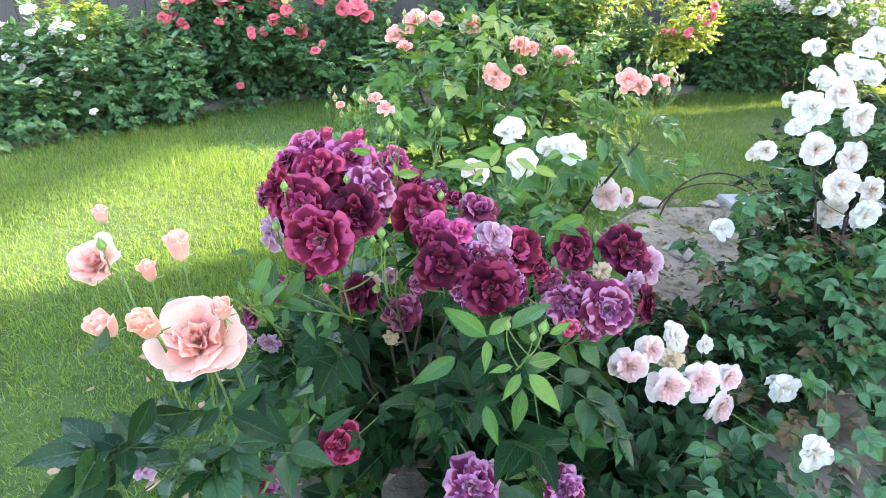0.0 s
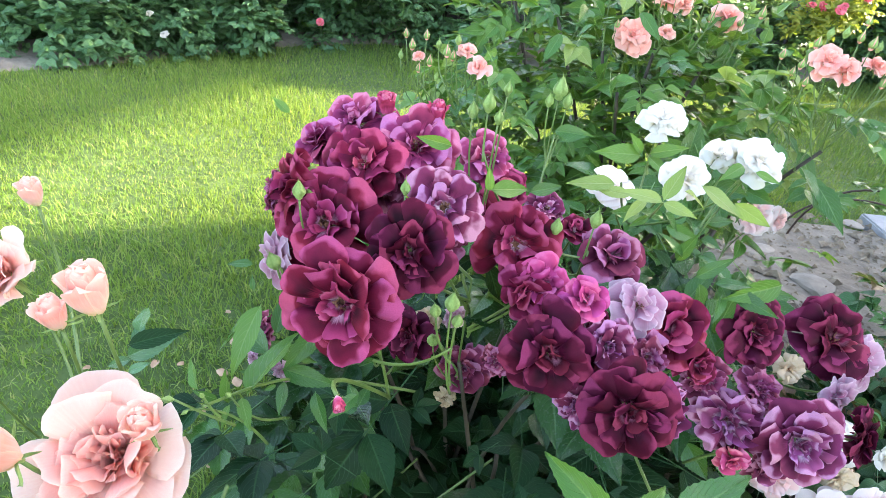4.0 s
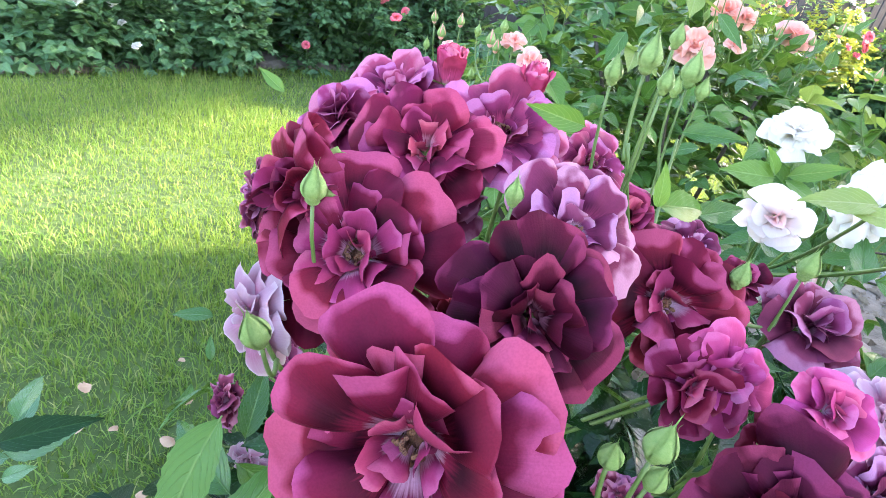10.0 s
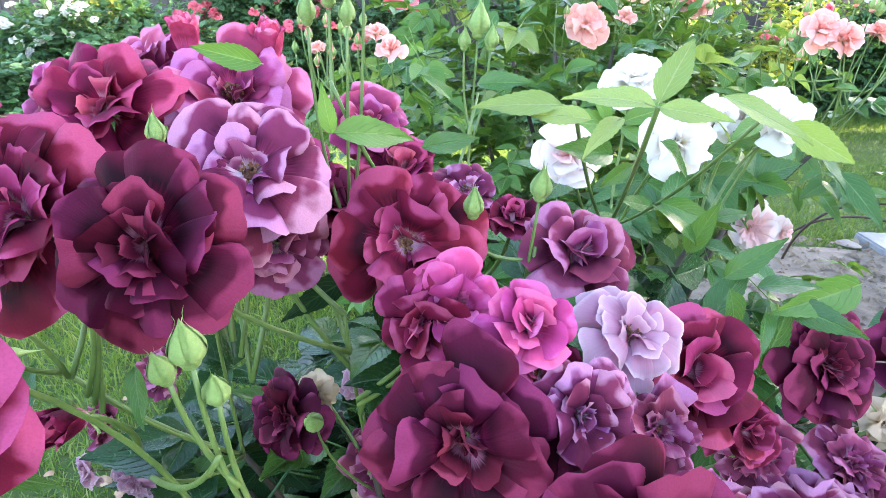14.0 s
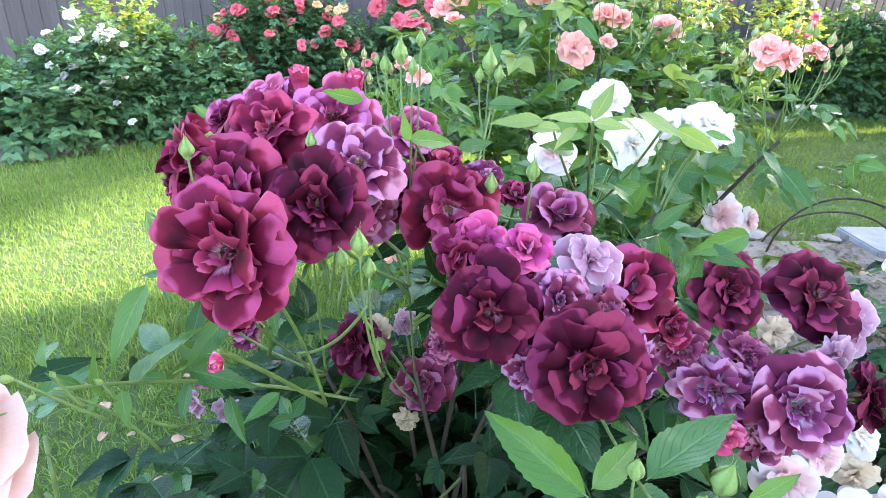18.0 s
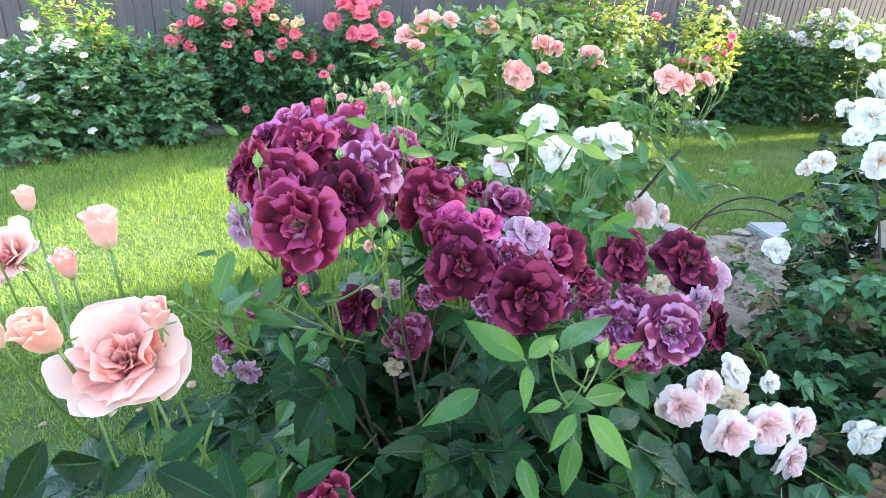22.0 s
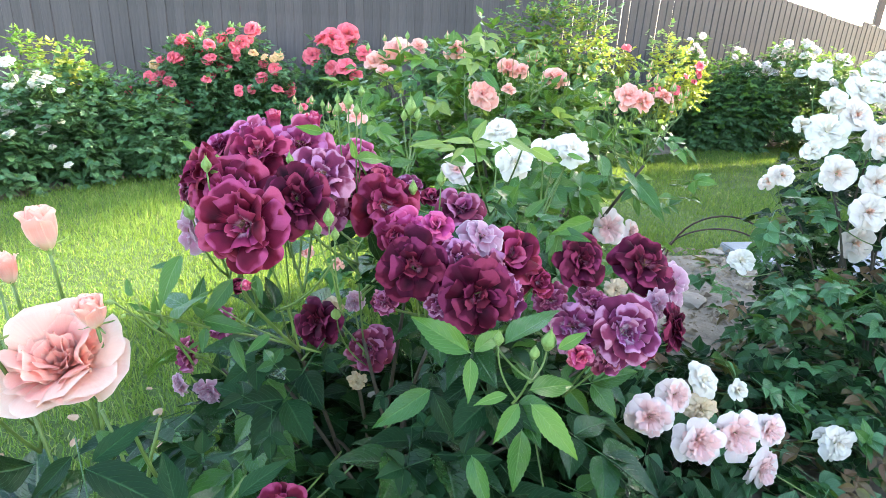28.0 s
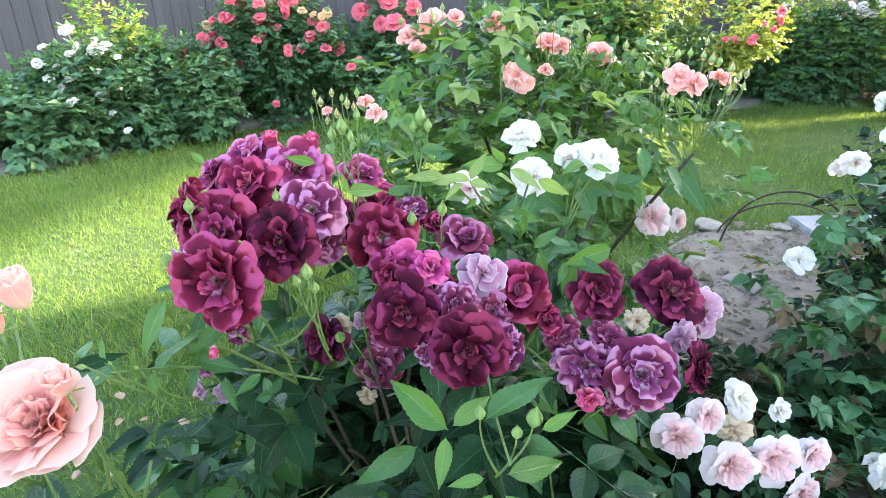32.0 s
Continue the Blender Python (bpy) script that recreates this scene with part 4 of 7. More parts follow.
def foliage(bush, blobs, leaf_len, material, seed, name="foliage", teeth=False):
    """Many leaflets in sprays, joined: blobs are (centre, radii, sprays)."""
    rs = np.random.RandomState(seed)
    tv, tf, tu = leaflet(3, 5, False, 0.15, 0.25, 0.36)
    P, D, N, S = [], [], [], []
    for c, r, n in blobs:
        for _ in range(n):
            d = rs.normal(0, 1, 3)
            d /= np.linalg.norm(d)
            wob = 0.75 + 0.35 * noise.noise(Vector(d * 1.7) + Vector(c)) + 0.25 * noise.noise(Vector(d * 4.1) + Vector(c) * 2)
            q = np.array(c) + d * np.array(r) * wob * rs.uniform(0.35, 1.05) ** 0.45
            if q[2] < 0.02:
                continue
            axis = d * 0.8 + rs.normal(0, 0.45, 3) + (0, 0, -0.05)
            axis /= np.linalg.norm(axis)
            side = np.cross(axis, (0, 0, 1.0) + rs.normal(0, 0.2, 3))
            side /= np.linalg.norm(side)
            s = leaf_len * rs.uniform(0.7, 1.25)
            for off, turn in ((0.55, 0), (0.45, 1), (0.45, -1), (0.1, 1), (0.1, -1)):
                dd = axis + side * turn * 1.6
                P.append(q + axis * s * off * 1.8)
                D.append(dd / np.linalg.norm(dd))
                N.append(d * 0.5 + (0, 0, 0.9) + rs.normal(0, 0.35, 3))
                S.append(s * rs.uniform(0.8, 1.1))
    P, D, N, S = map(np.array, (P, D, N, S))
    X = np.cross(D, N)
    X /= np.linalg.norm(X, axis=1)[:, None]
    Z = np.cross(X, D)
    V = P[:, None] + S[:, None, None] * (tv[None, :, 0, None] * X[:, None] + tv[None, :, 1, None] * D[:, None] + tv[None, :, 2, None] * Z[:, None])
    F = (tf[None] + (np.arange(len(P)) * len(tv))[:, None, None]).reshape(-1, 4)
    me = mesh_of(name, V.reshape(-1, 3), F, material, np.tile(tu, (len(P), 1)), smooth=False)
    ob = put(name, me, bush, m=Matrix.Translation(-bush.location))
    ob["kind"] = "stuff"
    return ob


def sprays(bush, material, seed, number=26):
    """Leafy shoots right under and behind the blooms of a bush."""
    foliage(bush, [((x, y + 0.07, z - 0.10), (0.11, 0.08, 0.13), number) for x, y, z in far_spots[bush.name]], 0.036, material, seed, "spray")


def canes(bush, base, tops, thick=0.006, material=None):
    """Woody canes from the ground up to the points from which the stems branch."""
    joints[bush.name] = [tuple(t) for t in tops]
    b = Vector(base)
    for t in tops:
        t = Vector(t)
        foot = b + Vector((rng.uniform(-0.05, 0.05), rng.uniform(-0.05, 0.05), -0.02))
        mid = foot.lerp(t, 0.5) + Vector((rng.uniform(-0.05, 0.05), rng.uniform(-0.05, 0.05), 0.05))
        v, f = tube(bend(foot, mid, t, 10), thick, thick * 0.55, 7)
        put("cane", mesh_of("cane", v, f, material or CANE), bush, m=Matrix.Translation(-bush.location))


# ---- setting ----
def polygon(name, pts, z0, z1, material, label, cuts=0):
    bm = bmesh.new()
    face = bm.faces.new([bm.verts.new((x, y, z0)) for x, y in pts])
    if z1 != z0:
        top = bmesh.ops.extrude_face_region(bm, geom=[face])["geom"]
        bmesh.ops.translate(bm, verts=[g for g in top if isinstance(g, bmesh.types.BMVert)], vec=(0, 0, z1 - z0))
    bmesh.ops.recalc_face_normals(bm, faces=bm.faces)
    ob = part(name, bm, material, None)
    return tagged(ob, label, name.split("_")[0], kind="structure")


polygon("ground", [(-400, -400), (400, -400), (400, 400), (-400, 400)], 0, 0, LAWN, "lawn thatch and earth between the grass blades")


def soil_bed(name, edge, label):
    """A low mound of crumbly earth inside an edge."""
    xs, ys = [p[0] for p in edge], [p[1] for p in edge]
    step = 0.07
    nx, ny = int((max(xs) - min(xs)) / step) + 2, int((max(ys) - min(ys)) / step) + 2

    def depth(x, y):
        best, inside = 9.0, False
        for (x0, y0), (x1, y1) in zip(edge, edge[1:] + edge[:1]):
            t = max(0, min(1, ((x - x0) * (x1 - x0) + (y - y0) * (y1 - y0)) / ((x1 - x0) ** 2 + (y1 - y0) ** 2)))
            best = min(best, math.hypot(x - x0 - t * (x1 - x0), y - y0 - t * (y1 - y0)))
            if (y0 > y) != (y1 > y) and x < (x1 - x0) * (y - y0) / (y1 - y0) + x0:
                inside = not inside
        return best if inside else -best

    verts = []
    for j in range(ny):
        for i in range(nx):
            x, y = min(xs) + i * step, min(ys) + j * step
            d = depth(x, y)
            lump = 0.012 * noise.noise(Vector((x * 6, y * 6, 1))) + 0.008 * noise.noise(Vector((x * 17, y * 17, 4)))
            verts.append((x, y, max(-0.03, min(0.03, d * 0.3)) + (lump if d > 0 else -0.01)))
    me = mesh_of(name, np.array(verts), grid_faces(nx, ny), SOIL)
    return tagged(put(name, me), label, "soil", kind="structure")


NEAR_EDGE = [(-0.42, -0.6), (-0.42, 0.5), (-0.30, 1.05), (0.35, 1.55), (0.95, 2.30), (2.6, 2.45), (3.2, -0.6)]
FAR_EDGE = [(-6, 1.2), (-2.9, 1.9), (-2.5, 2.25), (-2.2, 2.62), (-1.95, 2.98), (-1.7, 3.38), (-1.5, 3.72), (-1.05, 4.15), (-0.4, 4.1), (0.2, 4.1), (1.2, 4.5), (2.1, 5.1), (2.9, 5.6), (3.8, 6.0), (7, 7.4), (7, 9.5), (-6, 6)]
soil_bed("ground_bed_near", NEAR_EDGE, "dry grey-brown earth of the rose bed")
soil_bed("ground_bed_far", FAR_EDGE, "dark earth of the border along the fence")


def inside(edge, x, y):
    hit = np.zeros(len(x), dtype=bool)
    for (x0, y0), (x1, y1) in zip(edge, edge[1:] + edge[:1]):
        if y0 != y1:
            hit ^= ((y0 > y) != (y1 > y)) & (x < (x1 - x0) * (y - y0) / (y1 - y0) + x0)
    return hit


def grass():
    rs = np.random.RandomState(11)
    X, Y = rs.uniform(-3.4, 4.8, 800000), rs.uniform(0.2, 6.2, 800000)
    seen = ((X > -1.7) & (X < 0.2) & (Y < 1.8)) | ((X < 1.2) & (Y > 1.3) & (Y < 4.2)) | ((X > 0.3) & (Y > 1.7))
    X2, Y2 = rs.uniform(-7, 7, 300000), rs.uniform(-4, 7, 300000)
    apart = ~(((X2 > -1.7) & (X2 < 0.2) & (Y2 > 0.2) & (Y2 < 1.8)) | ((X2 > -3.4) & (X2 < 1.2) & (Y2 > 1.3) & (Y2 < 4.2)) | ((X2 > 0.3) & (X2 < 4.8) & (Y2 > 1.7) & (Y2 < 6.2)))
    thin = rs.uniform(0, 1, len(X)) < np.clip(1.0 - (Y - 1.2) * 0.22, 0.42, 1)
    X, Y = np.concatenate([X[seen & thin], X2[apart]]), np.concatenate([Y[seen & thin], Y2[apart]])
    far_off = np.arange(len(X)) >= len(X) - apart.sum()
    fray = rs.normal(0, 0.03, len(X))
    ok = ~inside(NEAR_EDGE, X + fray, Y + fray) & ~inside(FAR_EDGE, X + fray, Y + fray)
    X, Y, far_off = X[ok], Y[ok], far_off[ok]
    n = len(X)
    h = rs.uniform(0.02, 0.060, n) * (0.85 + 0.5 * np.sin(3.1 * X + 1.3 * np.sin(2.3 * Y)) * np.sin(2.7 * Y))
    h = np.clip(h, 0.015, 0.07)
    w = rs.uniform(0.0009, 0.0019, n) * np.where(far_off, 2.2, 1)
    a, lean, la = rs.uniform(0, 6.28, n), rs.gamma(2.2, 0.28, n), rs.uniform(0, 6.28, n)
    ux, uy = np.cos(a), np.sin(a)
    dx, dy = np.cos(la) * lean * h, np.sin(la) * lean * h
    V = np.zeros((n, 5, 3))
    for k, (side, t) in enumerate(((-1, 0), (1, 0), (-0.8, 0.5), (0.8, 0.5), (0, 1))):
        V[:, k] = np.stack([X + side * w * ux + dx * t * t, Y + side * w * uy + dy * t * t, h * t * (1 - 0.25 * np.minimum(lean, 1.2) * t) - 0.003], 1)
    o = np.arange(n)[:, None] * 5
    F = np.vstack([o + (0, 1, 3), o + (0, 3, 2), o + (2, 3, 4)])
    return mesh_of("grass", V.reshape(-1, 3), F, GRASS, smooth=False)


tagged(put("grass", grass()), "mown green lawn grass, sunlit in a strip", "grass", kind="stuff")


# ---- burgundy bush ----
burgundy = thing("rose_bush", -0.02, 0.72, 0.0, "rose bush with dark burgundy and faded mauve blooms in a bed", "rose bush", "rose bushes")
canes(burgundy, (-0.02, 0.74, 0), [(-0.15, 0.68, 0.42), (-0.06, 0.70, 0.42), (-0.1, 0.76, 0.40), (0.03, 0.68, 0.42), (0.0, 0.62, 0.38), (0.12, 0.68, 0.42), (0.2, 0.74, 0.38), (0.28, 0.76, 0.36), (0.22, 0.68, 0.3), (-0.2, 0.74, 0.34), (-0.3, 0.8, 0.3), (-0.1, 0.7, 0.25), (0.05, 0.6, 0.25), (0.1, 0.56, 0.38), (0.0, 0.78, 0.5)], 0.0042)
for fork in ((-0.20, 0.60, 0.55), (-0.13, 0.56, 0.53), (-0.15, 0.66, 0.58), (-0.06, 0.64, 0.58), (-0.02, 0.70, 0.60), (0.03, 0.64, 0.52), (0.09, 0.62, 0.50), (0.15, 0.66, 0.50), (0.24, 0.72, 0.48), (0.33, 0.76, 0.46), (0.26, 0.68, 0.40), (-0.26, 0.66, 0.5)):
    shoot(burgundy, fork)
joints[burgundy.name] += shoots[burgundy.name]
pink_bush = thing("rose_bush", -0.26, 0.36, 0.0, "rose bush with pink and cream blooms on long green stems", "rose bush", "rose bushes")
canes(pink_bush, (-0.30, 0.44, 0), [(-0.22, 0.46, 0.46), (-0.28, 0.47, 0.46), (-0.34, 0.46, 0.48), (-0.30, 0.50, 0.48), (-0.16, 0.50, 0.36), (-0.25, 0.31, 0.42), (-0.19, 0.36, 0.44)], 0.0030, STEM)
blush_bush = thing("rose_bush", 0.56, 0.86, 0.0, "low rose bush with white and blush pink blooms", "rose bush", "rose bushes")
canes(blush_bush, (0.52, 0.86, 0), [(0.40, 0.84, 0.18), (0.46, 0.86, 0.22), (0.52, 0.84, 0.16), (0.60, 0.84, 0.16), (0.74, 0.88, 0.14), (0.56, 0.92, 0.24)], 0.005)
white_bush = thing("rose_bush", 1.15, 1.30, 0.0, "tall rose bush with white blooms that have a peach heart", "rose bush", "rose bushes")
canes(white_bush, (1.12, 1.25, 0), [(0.92, 1.30, 0.45), (1.0, 1.32, 0.52), (1.08, 1.35, 0.6), (1.15, 1.42, 0.66), (1.2, 1.38, 0.5), (1.02, 1.45, 0.7), (1.25, 1.4, 0.7), (0.86, 1.25, 0.36)], 0.0042)
ivory_bush = thing("rose_bush", 0.22, 0.98, 0.0, "rose bush with ivory white blooms and light green young leaves", "rose bush", "rose bushes")
canes(ivory_bush, (0.2, 1.0, 0), [(0.12, 0.86, 0.56), (0.2, 0.86, 0.56), (0.25, 0.92, 0.56), (0.4, 1.2, 0.34), (0.2, 1.0, 0.45)], 0.005)
coral_bush = thing("rose_bush", 0.24, 1.42, 0.0, "rose bush with coral pink blooms and many buds", "rose bush", "rose bushes")
canes(coral_bush, (0.22, 1.45, 0), [(-0.08, 1.1, 0.52), (-0.14, 1.2, 0.48), (0.0, 1.5, 0.7), (-0.1, 1.55, 0.72), (0.1, 1.42, 0.66), (0.2, 1.42, 0.68), (0.3, 1.42, 0.66), (0.42, 1.25, 0.58), (0.5, 1.25, 0.58), (-0.1, 1.2, 0.3), (0.14, 1.35, 0.6)], 0.006)
red_bush = thing("rose_bush", -1.64, 4.35, 0.0, "rose bush with rose red and yellow blooms before the fence", "rose bush", "rose bushes")
canes(red_bush, (-1.58, 4.38, 0), [(-1.88, 4.27, 0.32), (-1.64, 4.33, 0.55), (-1.47, 4.38, 0.55), (-2.05, 4.15, 0.14), (-1.29, 4.33, 0.26), (-1.53, 4.21, 0.20), (-1.76, 4.33, 0.58)], 0.008)
crimson_bush = thing("rose_bush", -0.74, 4.44, 0.0, "rose bush with clustered bright rose red blooms before the fence", "rose bush", "rose bushes")
canes(crimson_bush, (-0.74, 4.50, 0), [(-0.86, 4.39, 0.51), (-0.69, 4.39, 0.56), (-0.57, 4.44, 0.45), (-0.92, 4.33, 0.33)], 0.008)
far_white_bush = thing("rose_bush", -2.35, 3.35, 0.0, "rose bush with small white blooms before the fence", "rose bush", "rose bushes")
canes(far_white_bush, (-2.3, 3.4, 0), [(-2.5, 3.25, 0.35), (-2.3, 3.3, 0.45), (-2.1, 3.3, 0.4), (-2.0, 3.3, 0.25), (-2.6, 3.25, 0.2)], 0.008)
far_blush_bush = thing("rose_bush", 3.1, 5.7, 0.0, "tall rose bush with blush white blooms before the fence", "rose bush", "rose bushes")
canes(far_blush_bush, (3.1, 5.75, 0), [(2.5, 5.5, 0.6), (2.8, 5.5, 0.6), (3.2, 5.6, 0.65), (3.5, 5.7, 0.65), (3.9, 5.8, 0.6)], 0.009)
yellow_shrub = thing("rose_bush", 1.8, 4.75, 0.0, "rose bush with yellow-green leaves and red blooms", "rose bush", "rose bushes")
canes(yellow_shrub, (1.8, 4.8, 0), [(1.7, 4.7, 0.55), (1.95, 4.75, 0.6), (1.85, 4.65, 0.5)], 0.009)
tall_shrub = thing("shrub", 0.75, 4.3, 0.0, "tall sunlit shrub with yellow-green leaves before the fence", "shrub")
canes(tall_shrub, (0.75, 4.35, 0), [(0.5, 4.2, 0.7), (0.8, 4.2, 0.85), (1.05, 4.3, 0.8), (0.7, 4.3, 1.0)], 0.012)

# blooms of the burgundy bush
rose(burgundy, (-0.139, 0.476, 0.650), 0.084, -8, 20, 'heavy', 'burgundy')
rose(burgundy, (-0.183, 0.566, 0.659), 0.090, -12, 40, 'heavy', 'burgundy')
rose(burgundy, (-0.105, 0.540, 0.662), 0.073, 8, 28, 'full', 'wine')
rose(burgundy, (-0.165, 0.612, 0.693), 0.068, -5, 38, 'full', 'crimson')
rose(burgundy, (-0.223, 0.587, 0.672), 0.061, -65, 20, 'cup', 'burgundy')
rose(burgundy, (-0.226, 0.562, 0.613), 0.050, -45, 5, 'open', 'lilac')
rose(burgundy, (-0.087, 0.597, 0.675), 0.069, 25, 38, 'open', 'mauve')
rose(burgundy, (-0.200, 0.695, 0.700), 0.074, -30, 52, 'full', 'orchid')
rose(burgundy, (-0.130, 0.671, 0.698), 0.088, 10, 55, 'heavy', 'orchid')
rose(burgundy, (-0.066, 0.727, 0.673), 0.062, 30, 50, 'open', 'orchid')
rose(burgundy, (-0.042, 0.708, 0.650), 0.052, 10, 60, 'cup', 'crimson')
rose(burgundy, (-0.025, 0.625, 0.633), 0.078, 8, 22, 'open', 'burgundy')
rose(burgundy, (-0.001, 0.695, 0.644), 0.044, 20, 60, 'open', 'mauve')
rose(burgundy, (0.064, 0.656, 0.629), 0.064, 15, 50, 'cup', 'plum')
rose(burgundy, (0.027, 0.680, 0.635), 0.037, 0, 60, 'cup', 'burgundy')
rose(burgundy, (0.034, 0.575, 0.628), 0.042, 5, 45, 'cup', 'magenta')
rose(burgundy, (0.005, 0.602, 0.615), 0.052, 15, 35, 'open', 'magenta')
rose(burgundy, (0.012, 0.531, 0.596), 0.077, 0, 22, 'full', 'wine')
rose(burgundy, (0.060, 0.557, 0.598), 0.052, 20, 30, 'full', 'mauve')
rose(burgundy, (0.087, 0.608, 0.612), 0.055, 25, 55, 'open', 'lilac')
rose(burgundy, (0.075, 0.505, 0.576), 0.080, 0, 10, 'full', 'wine')
rose(burgundy, (0.113, 0.534, 0.568), 0.056, 35, 25, 'ruffled', 'mauve')
rose(burgundy, (0.041, 0.523, 0.556), 0.045, -15, 0, 'ruffled', 'mauve')
rose(burgundy, (0.128, 0.617, 0.585), 0.076, 18, 35, 'cup', 'burgundy')
rose(burgundy, (-0.026, 0.592, 0.525), 0.035, -20, 10, 'ruffled', 'plum')
rose(burgundy, (0.223, 0.667, 0.563), 0.073, 15, 32, 'full', 'wine')
rose(burgundy, (0.323, 0.710, 0.549), 0.095, 10, 42, 'open', 'wine')
rose(burgundy, (0.374, 0.722, 0.513), 0.067, 35, 25, 'open', 'lilac')
rose(burgundy, (0.265, 0.590, 0.499), 0.086, 5, 18, 'cabbage', 'mauve')
rose(burgundy, (0.201, 0.607, 0.496), 0.078, -15, 20, 'ruffled', 'mauve')
rose(burgundy, (0.235, 0.643, 0.518), 0.050, 10, 50, 'ruffled', 'plum')
rose(burgundy, (0.344, 0.631, 0.489), 0.064, 55, 15, 'full', 'wine')
rose(burgundy, (0.212, 0.589, 0.465), 0.032, 0, 0, 'cup', 'pinkred')
rose(burgundy, (-0.052, 0.703, 0.400), 0.075, 0, 12, 'full', 'plum')
rose(burgundy, (-0.128, 0.690, 0.447), 0.073, -25, 20, 'full', 'wine')
rose(burgundy, (-0.342, 0.757, 0.347), 0.062, -40, 10, 'ruffled', 'plum')
rose(burgundy, (-0.303, 0.736, 0.295), 0.050, -10, -10, 'ruffled', 'lilac')
rose(burgundy, (-0.342, 0.731, 0.311), 0.039, -40, 0, 'ruffled', 'lilac')
rose(burgundy, (-0.298, 0.794, 0.386), 0.060, -20, 30, 'ruffled', 'plum')
rose(burgundy, (-0.071, 0.703, 0.347), 0.031, 0, 10, 'ruffled', 'cream')
rose(burgundy, (-0.127, 0.500, 0.300), 0.071, 0, 30, 'full', 'burgundy')
rose(burgundy, (-0.159, 0.651, 0.656), 0.057, -10, 50, 'open', 'plum')
rose(burgundy, (-0.094, 0.627, 0.624), 0.058, 10, 20, 'full', 'plum')
rose(burgundy, (-0.070, 0.670, 0.637), 0.059, 0, 45, 'cup', 'burgundy')
rose(burgundy, (-0.014, 0.597, 0.604), 0.050, -10, 15, 'cup', 'rosy')
rose(burgundy, (0.044, 0.597, 0.589), 0.046, 10, 35, 'open', 'burgundy')
rose(burgundy, (0.098, 0.576, 0.577), 0.047, 15, 20, 'ruffled', 'plum')
rose(burgundy, (0.159, 0.619, 0.550), 0.046, 20, 30, 'cup', 'burgundy')
rose(burgundy, (0.177, 0.633, 0.518), 0.052, -10, 20, 'ruffled', 'plum')
rose(burgundy, (0.275, 0.681, 0.517), 0.036, 10, 30, 'ruffled', 'cream')
rose(burgundy, (0.251, 0.596, 0.456), 0.049, 10, -5, 'full', 'plum')
rose(burgundy, (-0.220, 0.658, 0.687), 0.050, -40, 45, 'cup', 'orchid')
rose(burgundy, (-0.221, 0.616, 0.636), 0.051, -35, 15, 'ruffled', 'mauve')
rose(burgundy, (-0.134, 0.585, 0.613), 0.044, 5, 0, 'ruffled', 'burgundy')
rose(burgundy, (0.331, 0.674, 0.500), 0.046, 30, 15, 'open', 'lilac')
rose(burgundy, (0.296, 0.611, 0.466), 0.050, 20, 0, 'ruffled', 'burgundy')
rose(burgundy, (0.029, 0.547, 0.574), 0.047, 5, 10, 'ruffled', 'plum')
rose(burgundy, (-0.106, 0.714, 0.454), 0.041, 0, 20, 'ruffled', 'cream')
rose(burgundy, (-0.074, 0.719, 0.467), 0.033, 10, 20, 'ruffled', 'lilac')
rose(burgundy, (-0.090, 0.655, 0.653), 0.048, 10, 40, 'cup', 'crimson')
rose(burgundy, (-0.245, 0.610, 0.649), 0.043, -60, 10, 'ruffled', 'plum')
rose(burgundy, (0.071, 0.453, 0.277), 0.098, 0, 50, 'ruffled', 'mauve')
rose(burgundy, (0.105, 0.495, 0.273), 0.031, 0, 60, 'cup', 'lilac')
rose(burgundy, (0.219, 0.495, 0.235), 0.074, 0, 50, 'ruffled', 'mauve')
rose(burgundy, (-0.486, 0.571, 0.152), 0.058, -20, 30, 'ruffled', 'lilac')
rose(burgundy, (-0.256, 0.486, 0.218), 0.070, -10, 40, 'ruffled', 'plum')
half_bud(burgundy, (-0.167, 0.702, 0.712), 0.025, 0, 80, 'pinkred')
half_bud(burgundy, (-0.119, 0.704, 0.711), 0.026, 15, 75, 'pinkred')
half_bud(burgundy, (-0.169, 0.561, 0.555), 0.025, -10, 20, 'crimson')
shoot(burgundy, (-0.063, 0.507, 0.608))
shoot(burgundy, (-0.069, 0.653, 0.701))
shoot(burgundy, (-0.003, 0.795, 0.679))
shoot(burgundy, (0.114, 0.408, 0.550))
shoot(burgundy, (-0.198, 0.610, 0.675))
shoot(burgundy, (-0.206, 0.545, 0.622))
shoot(burgundy, (0.039, 0.654, 0.625))
bud(burgundy, (-0.066, 0.504, 0.652), 0.018, 5, 80, 'green')
bud(burgundy, (-0.061, 0.507, 0.635), 0.014, 20, 75, 'green')
bud(burgundy, (-0.077, 0.507, 0.640), 0.014, -25, 75, 'green')
bud(burgundy, (0.005, 0.643, 0.650), 0.018, -10, 85, 'green')
bud(burgundy, (0.037, 0.648, 0.661), 0.019, 10, 85, 'green')
bud(burgundy, (-0.195, 0.560, 0.684), 0.017, 20, 85, 'green')
bud(burgundy, (-0.197, 0.516, 0.648), 0.018, -30, 70, 'green')
bud(burgundy, (-0.121, 0.590, 0.687), 0.014, -20, 85, 'green')
bud(burgundy, (-0.071, 0.659, 0.743), 0.020, 0, 85, 'green')
bud(burgundy, (-0.061, 0.655, 0.733), 0.014, 20, 85, 'green')
bud(burgundy, (-0.084, 0.666, 0.732), 0.016, -20, 85, 'green')
bud(burgundy, (-0.058, 0.674, 0.752), 0.013, 10, 85, 'green')
bud(burgundy, (0.132, 0.438, 0.571), 0.023, 15, 80, 'green')
